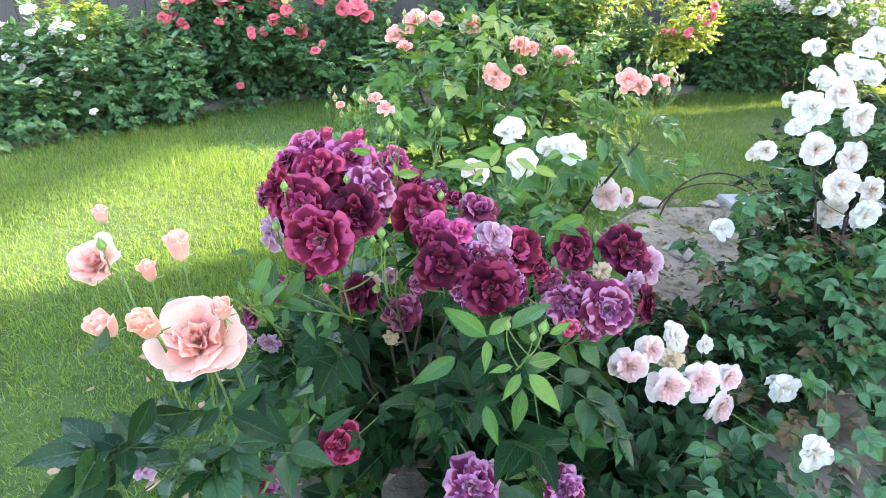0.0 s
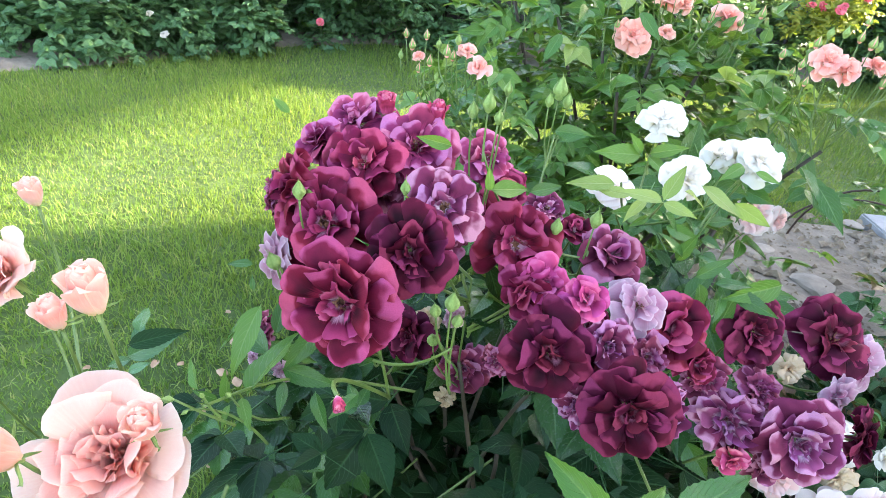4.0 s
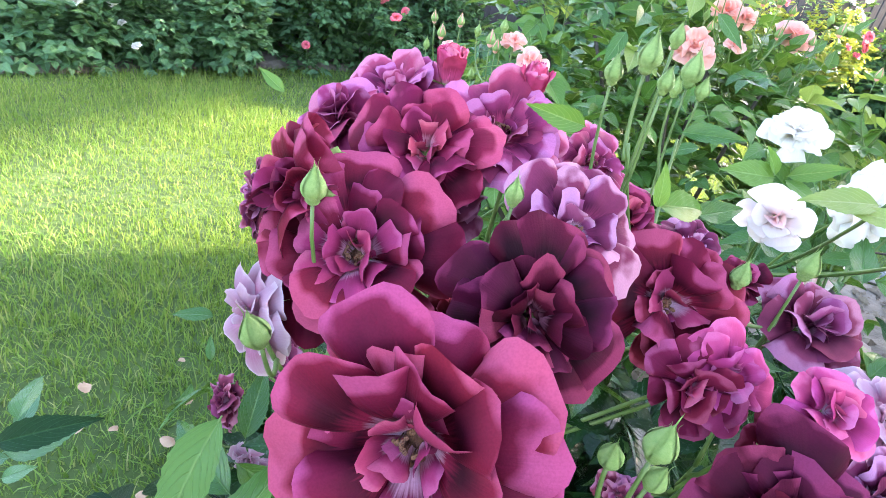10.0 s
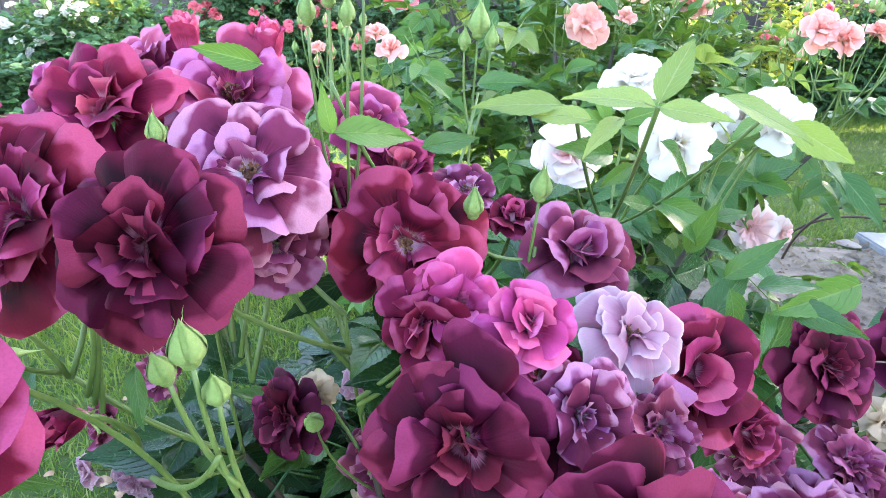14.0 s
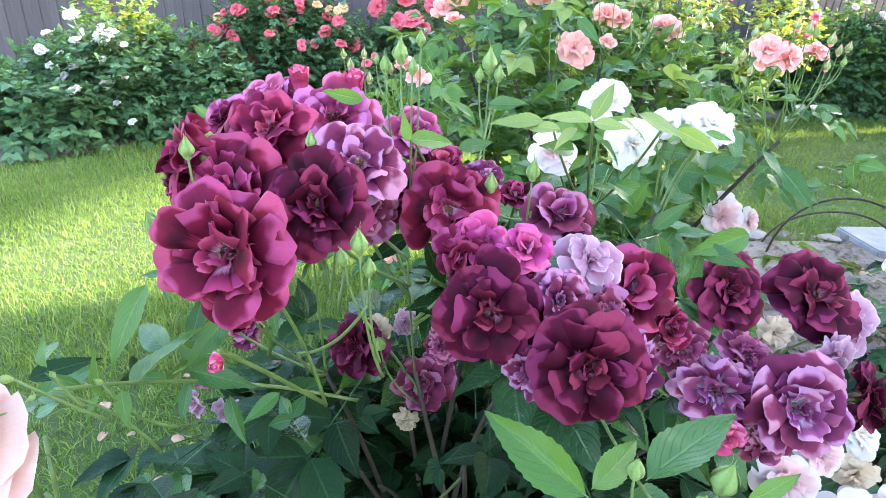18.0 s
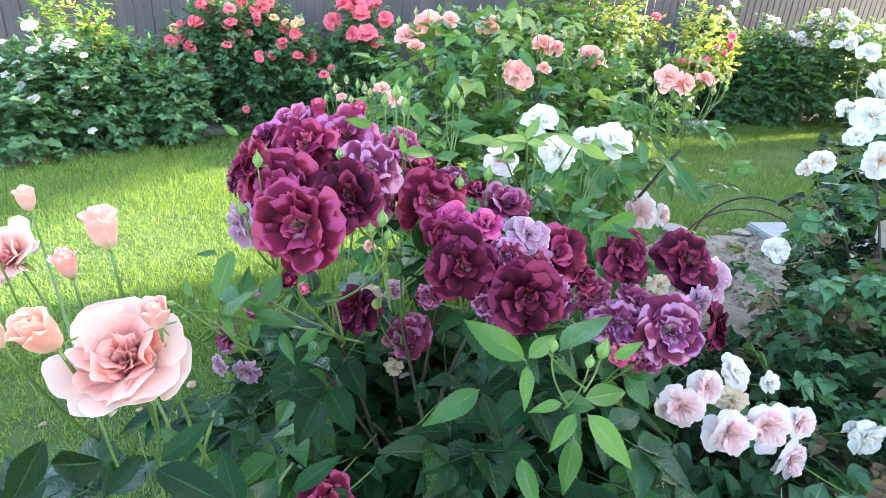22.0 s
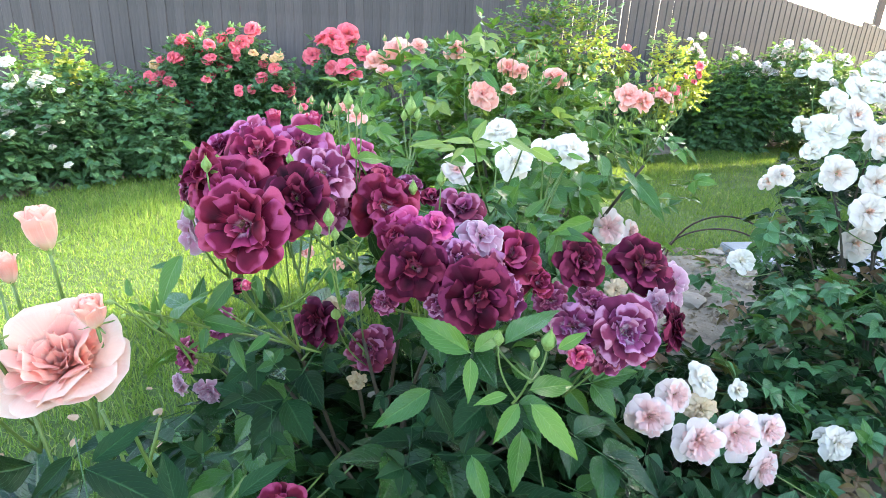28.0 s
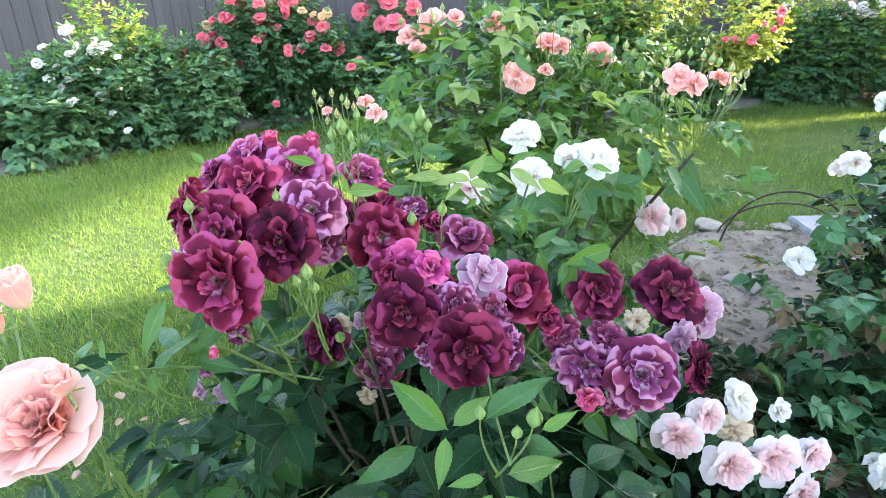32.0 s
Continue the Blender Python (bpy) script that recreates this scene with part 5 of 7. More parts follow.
bud(burgundy, (0.118, 0.425, 0.566), 0.015, -10, 80, 'green')
bud(burgundy, (0.089, 0.438, 0.571), 0.015, -20, 85, 'green')
bud(burgundy, (-0.007, 0.804, 0.727), 0.027, 0, 88, 'green')
bud(burgundy, (0.003, 0.800, 0.716), 0.018, 20, 85, 'green')
bud(burgundy, (-0.016, 0.799, 0.714), 0.016, -20, 85, 'green')
bud(burgundy, (-0.091, 0.668, 0.473), 0.023, 0, 60, 'green')
leaf(burgundy, (0.065, 0.424, 0.563), (0.011, 0.462, 0.576), 'fresh', 1, 0)
leaf(burgundy, (0.094, 0.436, 0.566), (0.147, 0.476, 0.584), 'mid', 1, 0)
leaf(burgundy, (0.064, 0.414, 0.565), (0.060, 0.391, 0.536), 'young', 1, 0)
leaf(burgundy, (0.068, 0.433, 0.559), (0.099, 0.461, 0.573), 'young', 1, 0)
leaf(burgundy, (0.034, 0.472, 0.495), (-0.019, 0.458, 0.460), 'mid', 1, 0)
leaf(burgundy, (0.036, 0.471, 0.492), (0.056, 0.454, 0.451), 'dark', 1, 0)
leaf(burgundy, (0.112, 0.405, 0.542), (0.162, 0.426, 0.541), 'fresh', 1, 0)
leaf(burgundy, (0.110, 0.384, 0.544), (0.148, 0.368, 0.505), 'young', 1, 0)
leaf(burgundy, (0.101, 0.384, 0.544), (0.082, 0.364, 0.521), 'fresh', 1, 0)
leaf(burgundy, (0.111, 0.409, 0.501), (0.106, 0.389, 0.451), 'mid', 1, 0)
leaf(burgundy, (0.095, 0.403, 0.538), (0.068, 0.400, 0.531), 'young', 1, 0)
leaf(burgundy, (0.137, 0.426, 0.569), (0.162, 0.441, 0.578), 'young', 1, 0)
leaf(burgundy, (0.071, 0.417, 0.466), (0.084, 0.382, 0.433), 'mid', 1, 0)
leaf(burgundy, (-0.057, 0.614, 0.686), (-0.021, 0.636, 0.686), 'young', 1, 0)
leaf(burgundy, (-0.057, 0.614, 0.685), (-0.060, 0.612, 0.706), 'young', 1, 0)
leaf(burgundy, (-0.094, 0.635, 0.709), (-0.123, 0.626, 0.715), 'young', 1, 0)
leaf(burgundy, (-0.024, 0.652, 0.673), (0.001, 0.674, 0.673), 'mid', 1, 0)
leaf(burgundy, (-0.302, 0.795, 0.652), (-0.326, 0.801, 0.666), 'young', 1, 0)
leaf(burgundy, (-0.005, 0.787, 0.686), (0.034, 0.769, 0.694), 'mid', 1, 0)
leaf(burgundy, (-0.020, 0.782, 0.674), (-0.036, 0.769, 0.695), 'mid', 1, 0)
leaf(burgundy, (0.139, 0.660, 0.615), (0.165, 0.660, 0.640), 'mid', 1, 0)
leaf(burgundy, (0.157, 0.660, 0.612), (0.190, 0.660, 0.616), 'mid', 1, -20)
leaf(burgundy, (0.144, 0.660, 0.610), (0.160, 0.656, 0.577), 'mid', 1, 0)
leaf(burgundy, (0.125, 0.668, 0.628), (0.098, 0.664, 0.652), 'mid', 1, 20)
leaf(burgundy, (0.122, 0.672, 0.622), (0.130, 0.668, 0.655), 'mid', 1, 0)
leaf(burgundy, (0.120, 0.676, 0.612), (0.094, 0.672, 0.628), 'dark', 1, 0)
leaf(burgundy, (0.186, 0.685, 0.593), (0.223, 0.661, 0.587), 'mid', 1, 0)
leaf(burgundy, (0.182, 0.687, 0.600), (0.161, 0.726, 0.614), 'mid', 1, 0)
leaf(burgundy, (0.179, 0.683, 0.589), (0.170, 0.655, 0.572), 'mid', 1, 0)
leaf(burgundy, (-0.209, 0.517, 0.605), (-0.219, 0.479, 0.566), 'young', 1, 0)
leaf(burgundy, (-0.214, 0.533, 0.539), (-0.261, 0.559, 0.551), 'mid', 1, 0)
leaf(burgundy, (-0.222, 0.553, 0.535), (-0.185, 0.563, 0.507), 'mid', 1, 0)
leaf(burgundy, (-0.062, 0.662, 0.591), (-0.094, 0.635, 0.576), 'dark', 1, 0)
leaf(burgundy, (-0.048, 0.661, 0.588), (-0.028, 0.664, 0.542), 'dark', 1, 0)
leaf(burgundy, (-0.176, 0.621, 0.543), (-0.163, 0.608, 0.511), 'mid', 1, 0)
leaf(burgundy, (-0.173, 0.545, 0.569), (-0.198, 0.530, 0.531), 'mid', 1, 0)
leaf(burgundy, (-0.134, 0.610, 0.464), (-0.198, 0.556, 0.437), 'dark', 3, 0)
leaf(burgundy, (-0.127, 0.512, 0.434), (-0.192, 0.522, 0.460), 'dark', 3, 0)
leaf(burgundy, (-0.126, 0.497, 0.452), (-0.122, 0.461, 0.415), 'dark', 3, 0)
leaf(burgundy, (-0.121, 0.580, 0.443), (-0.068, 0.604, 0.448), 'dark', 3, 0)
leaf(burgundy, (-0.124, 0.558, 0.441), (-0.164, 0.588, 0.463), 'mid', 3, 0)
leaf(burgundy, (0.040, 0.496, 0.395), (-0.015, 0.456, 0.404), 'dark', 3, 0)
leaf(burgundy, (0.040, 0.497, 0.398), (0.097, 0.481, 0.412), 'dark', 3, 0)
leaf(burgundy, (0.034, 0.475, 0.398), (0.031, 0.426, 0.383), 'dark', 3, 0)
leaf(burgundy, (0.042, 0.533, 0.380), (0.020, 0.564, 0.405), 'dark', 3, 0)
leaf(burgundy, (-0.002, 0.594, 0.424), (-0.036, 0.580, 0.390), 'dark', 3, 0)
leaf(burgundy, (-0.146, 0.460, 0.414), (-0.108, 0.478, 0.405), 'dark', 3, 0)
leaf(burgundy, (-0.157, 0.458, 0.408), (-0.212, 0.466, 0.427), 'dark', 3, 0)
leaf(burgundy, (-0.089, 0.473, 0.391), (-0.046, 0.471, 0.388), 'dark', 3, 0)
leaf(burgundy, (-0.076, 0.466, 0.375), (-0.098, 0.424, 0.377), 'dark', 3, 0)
# pink bush
rose(pink_bush, (-0.260, 0.397, 0.566), 0.103, 6, 58, 'chalice', 'pink')
rose(pink_bush, (-0.423, 0.502, 0.595), 0.068, 5, 45, 'chalice', 'pink')
half_bud(pink_bush, (-0.288, 0.362, 0.602), 0.040, -10, 60, 'peach')
half_bud(pink_bush, (-0.338, 0.372, 0.592), 0.038, -15, 60, 'budpink')
half_bud(pink_bush, (-0.226, 0.400, 0.600), 0.030, 15, 70, 'budpink')
half_bud(pink_bush, (-0.284, 0.445, 0.650), 0.038, -5, 80, 'budpink')
half_bud(pink_bush, (-0.333, 0.462, 0.607), 0.029, -10, 80, 'budpink')
half_bud(pink_bush, (-0.454, 0.586, 0.618), 0.028, 0, 80, 'budpink')
bud(pink_bush, (-0.335, 0.394, 0.676), 0.017, 0, 80, 'green')
leaf(pink_bush, (-0.204, 0.330, 0.517), (-0.138, 0.320, 0.493), 'dark', 1, 0)
leaf(pink_bush, (-0.205, 0.339, 0.514), (-0.181, 0.376, 0.525), 'dark', 1, 0)
leaf(pink_bush, (-0.218, 0.341, 0.518), (-0.239, 0.321, 0.495), 'dark', 1, 0)
leaf(pink_bush, (-0.282, 0.336, 0.533), (-0.307, 0.314, 0.480), 'dark', 1, 0)
leaf(pink_bush, (-0.250, 0.346, 0.505), (-0.321, 0.373, 0.465), 'dark', 1, 0)
leaf(pink_bush, (-0.220, 0.372, 0.515), (-0.196, 0.365, 0.498), 'mid', 1, 0)
leaf(pink_bush, (-0.124, 0.385, 0.442), (-0.089, 0.415, 0.463), 'dark', 1, 0)
leaf(pink_bush, (-0.162, 0.363, 0.441), (-0.188, 0.400, 0.479), 'dark', 1, 0)
leaf(pink_bush, (-0.252, 0.252, 0.663), (-0.308, 0.300, 0.621), 'dark', 1, 0)
leaf(pink_bush, (-0.379, 0.277, 0.574), (-0.429, 0.323, 0.551), 'mid', 1, 0)
leaf(pink_bush, (-0.398, 0.589, 0.451), (-0.348, 0.612, 0.469), 'dark', 1, 0)
leaf(pink_bush, (-0.394, 0.604, 0.458), (-0.413, 0.648, 0.456), 'mid', 1, 0)
leaf(pink_bush, (-0.241, 0.523, 0.528), (-0.265, 0.562, 0.496), 'dark', 1, 0)
leaf(burgundy, (-0.285, 0.652, 0.538), (-0.313, 0.650, 0.535), 'mid', 1, 0)
leaf(burgundy, (-0.272, 0.624, 0.527), (-0.278, 0.631, 0.540), 'mid', 1, 0)
side_branch(burgundy, [(-0.09, 0.62, 0.44), (-0.15, 0.575, 0.485), (-0.195, 0.53, 0.52), (-0.205, 0.48, 0.555), (-0.208, 0.43, 0.588)])
bud(burgundy, (-0.225, 0.421, 0.599), 0.008, -60, 20, 'green')
bud(burgundy, (-0.218, 0.425, 0.585), 0.005, -40, -20, 'green')
bud(burgundy, (-0.205, 0.454, 0.575), 0.007, -20, 60, 'green')
bud(burgundy, (-0.209, 0.432, 0.596), 0.005, -30, 70, 'green')
half_bud(burgundy, (-0.120, 0.433, 0.614), 0.011, 30, -10, 'pinkred')
leaf(burgundy, (-0.212, 0.433, 0.599), (-0.226, 0.449, 0.608), 'young', 1, 0)
leaf(burgundy, (-0.207, 0.445, 0.579), (-0.220, 0.439, 0.590), 'mid', 1, 0)
leaf(burgundy, (-0.208, 0.458, 0.561), (-0.211, 0.462, 0.589), 'young', 1, 0)
leaf(burgundy, (-0.203, 0.451, 0.569), (-0.202, 0.436, 0.563), 'young', 1, 0)
leaf(burgundy, (-0.204, 0.468, 0.558), (-0.188, 0.450, 0.546), 'young', 1, 0)
leaf(burgundy, (-0.204, 0.476, 0.552), (-0.196, 0.549, 0.558), 'fresh', 1, 0)
leaf(burgundy, (-0.234, 0.589, 0.509), (-0.237, 0.625, 0.533), 'mid', 1, 0)
leaf(burgundy, (-0.202, 0.531, 0.528), (-0.154, 0.529, 0.521), 'mid', 1, 0)
leaf(burgundy, (-0.194, 0.519, 0.527), (-0.191, 0.498, 0.509), 'mid', 1, 0)
leaf(burgundy, (-0.173, 0.532, 0.508), (-0.158, 0.508, 0.484), 'mid', 1, 0)
leaf(burgundy, (-0.136, 0.536, 0.512), (-0.155, 0.515, 0.497), 'mid', 1, 0)
leaf(burgundy, (-0.215, 0.527, 0.521), (-0.233, 0.519, 0.529), 'mid', 1, 0)
leaf(burgundy, (-0.211, 0.538, 0.499), (-0.222, 0.533, 0.492), 'mid', 1, 0)
leaf(pink_bush, (-0.432, 0.621, 0.397), (-0.374, 0.641, 0.429), 'blue', 1, 0)
leaf(pink_bush, (-0.426, 0.620, 0.395), (-0.460, 0.612, 0.384), 'blue', 1, 0)
leaf(pink_bush, (-0.433, 0.635, 0.401), (-0.432, 0.669, 0.420), 'blue', 1, 0)
leaf(pink_bush, (-0.421, 0.606, 0.391), (-0.393, 0.615, 0.404), 'blue', 1, 0)
# blush bush in front
rose(blush_bush, (0.402, 0.776, 0.248), 0.077, -8, 18, 'rosette', 'blush', 0.5)
rose(blush_bush, (0.453, 0.804, 0.276), 0.062, 5, 25, 'rosette', 'blush', 0.5)
rose(blush_bush, (0.512, 0.833, 0.295), 0.065, 25, 40, 'cabbage', 'white')
rose(blush_bush, (0.487, 0.757, 0.215), 0.086, 0, 18, 'rosette', 'blush', 0.5)
rose(blush_bush, (0.560, 0.779, 0.215), 0.087, 0, 18, 'rosette', 'blush', 0.5)
rose(blush_bush, (0.636, 0.808, 0.208), 0.062, 20, 18, 'rosette', 'blush', 0.5)
rose(blush_bush, (0.622, 0.774, 0.151), 0.077, 30, 5, 'rosette', 'blush', 0.5)
rose(blush_bush, (0.495, 0.794, 0.254), 0.056, 0, 15, 'ruffled', 'cream')
rose(blush_bush, (0.772, 0.816, 0.175), 0.068, 10, 15, 'cabbage', 'white')
rose(blush_bush, (0.585, 0.852, 0.263), 0.041, 10, 40, 'cup', 'white')
rose(blush_bush, (0.753, 0.839, 0.177), 0.038, 0, 30, 'cup', 'white')
rose(blush_bush, (0.728, 0.633, 0.176), 0.073, 10, 10, 'cabbage', 'white')
# white climbing bush
rose(white_bush, (0.974, 1.280, 0.578), 0.081, -10, 15, 'rosette', 'peachwhite')
rose(white_bush, (1.068, 1.270, 0.564), 0.078, 0, 15, 'rosette', 'peachwhite')
rose(white_bush, (1.027, 1.218, 0.504), 0.092, -5, 15, 'rosette', 'peachwhite')
rose(white_bush, (1.084, 1.316, 0.655), 0.090, 5, 15, 'rosette', 'peachwhite')
rose(white_bush, (0.977, 1.362, 0.675), 0.103, -20, 40, 'cabbage', 'white')
rose(white_bush, (1.064, 1.390, 0.711), 0.088, 0, 35, 'rosette', 'peachwhite')
rose(white_bush, (1.113, 1.463, 0.770), 0.087, 0, 45, 'cabbage', 'white')
rose(white_bush, (1.124, 1.233, 0.493), 0.072, 10, 15, 'rosette', 'peachwhite')
rose(white_bush, (1.093, 1.183, 0.437), 0.081, 5, 10, 'cabbage', 'white')
rose(white_bush, (1.044, 1.541, 0.809), 0.066, -10, 50, 'cabbage', 'white')
rose(white_bush, (1.175, 1.455, 0.757), 0.082, 10, 40, 'cabbage', 'white')
rose(white_bush, (0.839, 1.278, 0.568), 0.060, -20, 15, 'rosette', 'peachwhite')
rose(white_bush, (1.051, 1.441, 0.723), 0.063, 0, 45, 'cabbage', 'white')
rose(white_bush, (0.949, 1.420, 0.676), 0.054, -20, 45, 'cup', 'white')
rose(white_bush, (1.225, 1.550, 0.836), 0.085, 0, 40, 'cabbage', 'white')
rose(white_bush, (0.729, 1.170, 0.395), 0.059, 0, 40, 'cabbage', 'white')
rose(white_bush, (0.864, 1.372, 0.532), 0.044, -40, 10, 'cup', 'peachwhite')
rose(white_bush, (1.087, 1.298, 0.402), 0.087, 0, 10, 'rosette', 'peachwhite')
rose(white_bush, (1.010, 1.420, 0.745), 0.066, -20, 50, 'cabbage', 'white')
rose(white_bush, (1.170, 1.520, 0.815), 0.070, 0, 50, 'cabbage', 'white')
rose(white_bush, (0.930, 1.330, 0.625), 0.058, -25, 30, 'cup', 'white')
# white bush in the middle
rose(ivory_bush, (0.127, 0.897, 0.694), 0.058, -10, 55, 'full', 'white')
rose(ivory_bush, (0.143, 0.777, 0.660), 0.058, 10, 12, 'full', 'white')
rose(ivory_bush, (0.192, 0.865, 0.668), 0.045, -20, 40, 'cup', 'white')
rose(ivory_bush, (0.236, 0.846, 0.678), 0.060, 15, 50, 'full', 'white')
rose(ivory_bush, (0.218, 0.873, 0.663), 0.042, 0, 30, 'cup', 'white')
rose(ivory_bush, (0.058, 0.735, 0.655), 0.046, -20, 15, 'cup', 'blush')
rose(ivory_bush, (0.253, 0.860, 0.659), 0.034, 30, 0, 'ruffled', 'white')
rose(ivory_bush, (0.458, 1.281, 0.423), 0.089, 0, 20, 'rosette', 'blush', 0.85)
rose(ivory_bush, (0.538, 1.334, 0.398), 0.059, 40, 10, 'rosette', 'blush', 0.85)
shoot(ivory_bush, (0.068, 0.591, 0.711))
shoot(ivory_bush, (0.044, 0.631, 0.704))
shoot(ivory_bush, (0.127, 0.645, 0.700))
leaf(ivory_bush, (0.068, 0.591, 0.711), (0.036, 0.594, 0.718), 'lime', 1, 0)
leaf(ivory_bush, (0.068, 0.591, 0.711), (0.090, 0.576, 0.708), 'lime', 1, 0)
leaf(ivory_bush, (0.068, 0.592, 0.712), (0.082, 0.616, 0.729), 'lime', 1, 0)
leaf(ivory_bush, (0.040, 0.630, 0.703), (0.001, 0.624, 0.694), 'lime', 1, 25)
leaf(ivory_bush, (0.051, 0.618, 0.700), (0.024, 0.629, 0.694), 'lime', 1, 0)
leaf(ivory_bush, (0.063, 0.623, 0.685), (0.037, 0.602, 0.691), 'mid', 1, 0)
leaf(ivory_bush, (0.106, 0.638, 0.711), (0.136, 0.619, 0.692), 'lime', 1, -25)
leaf(ivory_bush, (0.134, 0.636, 0.702), (0.167, 0.643, 0.687), 'lime', 1, 30)
leaf(ivory_bush, (0.092, 0.628, 0.708), (0.114, 0.634, 0.694), 'lime', 1, -30)
leaf(ivory_bush, (0.060, 0.606, 0.704), (0.044, 0.588, 0.697), 'lime', 1, 20)
leaf(ivory_bush, (0.076, 0.607, 0.696), (0.098, 0.613, 0.682), 'mid', 1, 0)
leaf(ivory_bush, (0.074, 0.632, 0.680), (0.062, 0.636, 0.665), 'mid', 1, 0)
leaf(ivory_bush, (0.231, 0.692, 0.606), (0.175, 0.667, 0.592), 'fresh', 1, 0)
leaf(ivory_bush, (0.207, 0.823, 0.671), (0.179, 0.798, 0.661), 'young', 1, 0)
leaf(ivory_bush, (0.220, 0.821, 0.667), (0.246, 0.817, 0.657), 'young', 1, 0)
leaf(ivory_bush, (0.112, 0.706, 0.639), (0.151, 0.702, 0.630), 'mid', 1, 0)
leaf(ivory_bush, (0.149, 0.682, 0.573), (0.177, 0.714, 0.605), 'mid', 1, 0)
leaf(ivory_bush, (0.182, 0.672, 0.547), (0.188, 0.689, 0.594), 'mid', 1, 0)
leaf(coral_bush, (0.429, 1.341, 0.586), (0.452, 1.291, 0.509), 'mid', 1, 0)
leaf(coral_bush, (0.472, 1.358, 0.577), (0.504, 1.324, 0.544), 'mid', 1, 0)
leaf(coral_bush, (0.511, 1.346, 0.546), (0.549, 1.303, 0.488), 'mid', 1, 0)
leaf(coral_bush, (0.552, 1.322, 0.483), (0.586, 1.284, 0.439), 'mid', 1, 0)
leaf(coral_bush, (0.523, 1.335, 0.486), (0.539, 1.318, 0.441), 'mid', 1, 0)
leaf(ivory_bush, (0.132, 0.739, 0.621), (0.146, 0.787, 0.633), 'mid', 1, 0)
leaf(ivory_bush, (0.106, 0.859, 0.651), (0.044, 0.837, 0.649), 'young', 1, 0)
leaf(ivory_bush, (0.106, 0.860, 0.653), (0.085, 0.849, 0.678), 'young', 1, 0)
leaf(ivory_bush, (0.115, 0.861, 0.654), (0.155, 0.846, 0.672), 'young', 1, 0)
leaf(ivory_bush, (0.115, 0.860, 0.651), (0.139, 0.831, 0.635), 'young', 1, 0)
leaf(ivory_bush, (0.204, 0.877, 0.642), (0.240, 0.851, 0.656), 'young', 1, 0)
leaf(ivory_bush, (0.146, 0.818, 0.603), (0.175, 0.802, 0.616), 'mid', 1, 0)
leaf(ivory_bush, (0.142, 0.816, 0.598), (0.105, 0.797, 0.603), 'mid', 1, 0)
leaf(ivory_bush, (0.187, 0.819, 0.551), (0.155, 0.784, 0.520), 'dark', 1, 0)
leaf(ivory_bush, (0.212, 0.871, 0.574), (0.248, 0.875, 0.584), 'mid', 1, 0)
leaf(ivory_bush, (0.035, 0.854, 0.664), (0.005, 0.850, 0.654), 'mid', 1, 0)
# coral bush
rose(coral_bush, (0.440, 1.239, 0.734), 0.063, 0, 30, 'full', 'coral')
rose(coral_bush, (0.476, 1.235, 0.725), 0.058, 20, 30, 'cup', 'coral')
rose(coral_bush, (0.524, 1.262, 0.737), 0.049, 20, 60, 'cup', 'coral')
rose(coral_bush, (0.202, 1.440, 0.777), 0.066, 0, 50, 'cup', 'coral')
rose(coral_bush, (0.237, 1.438, 0.772), 0.047, 20, 50, 'cup', 'coral')
rose(coral_bush, (0.321, 1.433, 0.760), 0.064, 0, 50, 'cup', 'coral')
rose(coral_bush, (0.133, 1.309, 0.721), 0.074, 0, 40, 'full', 'coral')
rose(coral_bush, (0.190, 1.314, 0.732), 0.036, 0, 50, 'cup', 'coral')
rose(coral_bush, (0.074, 1.562, 0.812), 0.065, 0, 50, 'cup', 'coral')
rose(coral_bush, (-0.085, 1.615, 0.809), 0.083, 0, 40, 'full', 'coral')
rose(coral_bush, (-0.136, 1.547, 0.774), 0.065, 0, 40, 'cup', 'coral')
rose(coral_bush, (-0.024, 1.618, 0.817), 0.055, 0, 50, 'cup', 'coral')
rose(coral_bush, (-0.113, 1.025, 0.687), 0.041, 0, 60, 'cup', 'coral')
rose(coral_bush, (-0.137, 1.053, 0.701), 0.031, 0, 60, 'cup', 'coral')
rose(coral_bush, (-0.213, 1.075, 0.676), 0.024, -20, 60, 'cup', 'coral')
rose(coral_bush, (-0.104, 1.484, 0.753), 0.043, 0, 50, 'cup', 'coral')
rose(coral_bush, (-0.211, 1.026, 0.425), 0.029, 0, 20, 'cup', 'coral')
rose(coral_bush, (-0.151, 1.018, 0.404), 0.027, 0, 20, 'cup', 'coral')
shoot(coral_bush, (-0.205, 1.060, 0.639))
shoot(coral_bush, (-0.163, 1.032, 0.651))
shoot(coral_bush, (0.477, 1.225, 0.673))
shoot(coral_bush, (0.536, 1.239, 0.680))
shoot(coral_bush, (0.250, 1.397, 0.723))
shoot(coral_bush, (0.339, 1.393, 0.715))
shoot(coral_bush, (0.097, 1.483, 0.750))
shoot(coral_bush, (-0.086, 1.535, 0.745))
bud(coral_bush, (-0.224, 1.080, 0.688), 0.019, 0, 85, 'coral')
bud(coral_bush, (-0.193, 1.072, 0.670), 0.019, 0, 85, 'coral')
bud(coral_bush, (-0.162, 1.029, 0.697), 0.020, 0, 85, 'coral')
bud(coral_bush, (0.414, 1.248, 0.755), 0.022, 0, 85, 'coral')
bud(coral_bush, (0.498, 1.252, 0.765), 0.024, 0, 85, 'coral')
bud(coral_bush, (0.535, 1.246, 0.750), 0.024, 0, 85, 'coral')
bud(coral_bush, (0.398, 1.234, 0.721), 0.019, 0, 85, 'coral')
bud(coral_bush, (0.260, 1.396, 0.800), 0.024, 0, 85, 'coral')
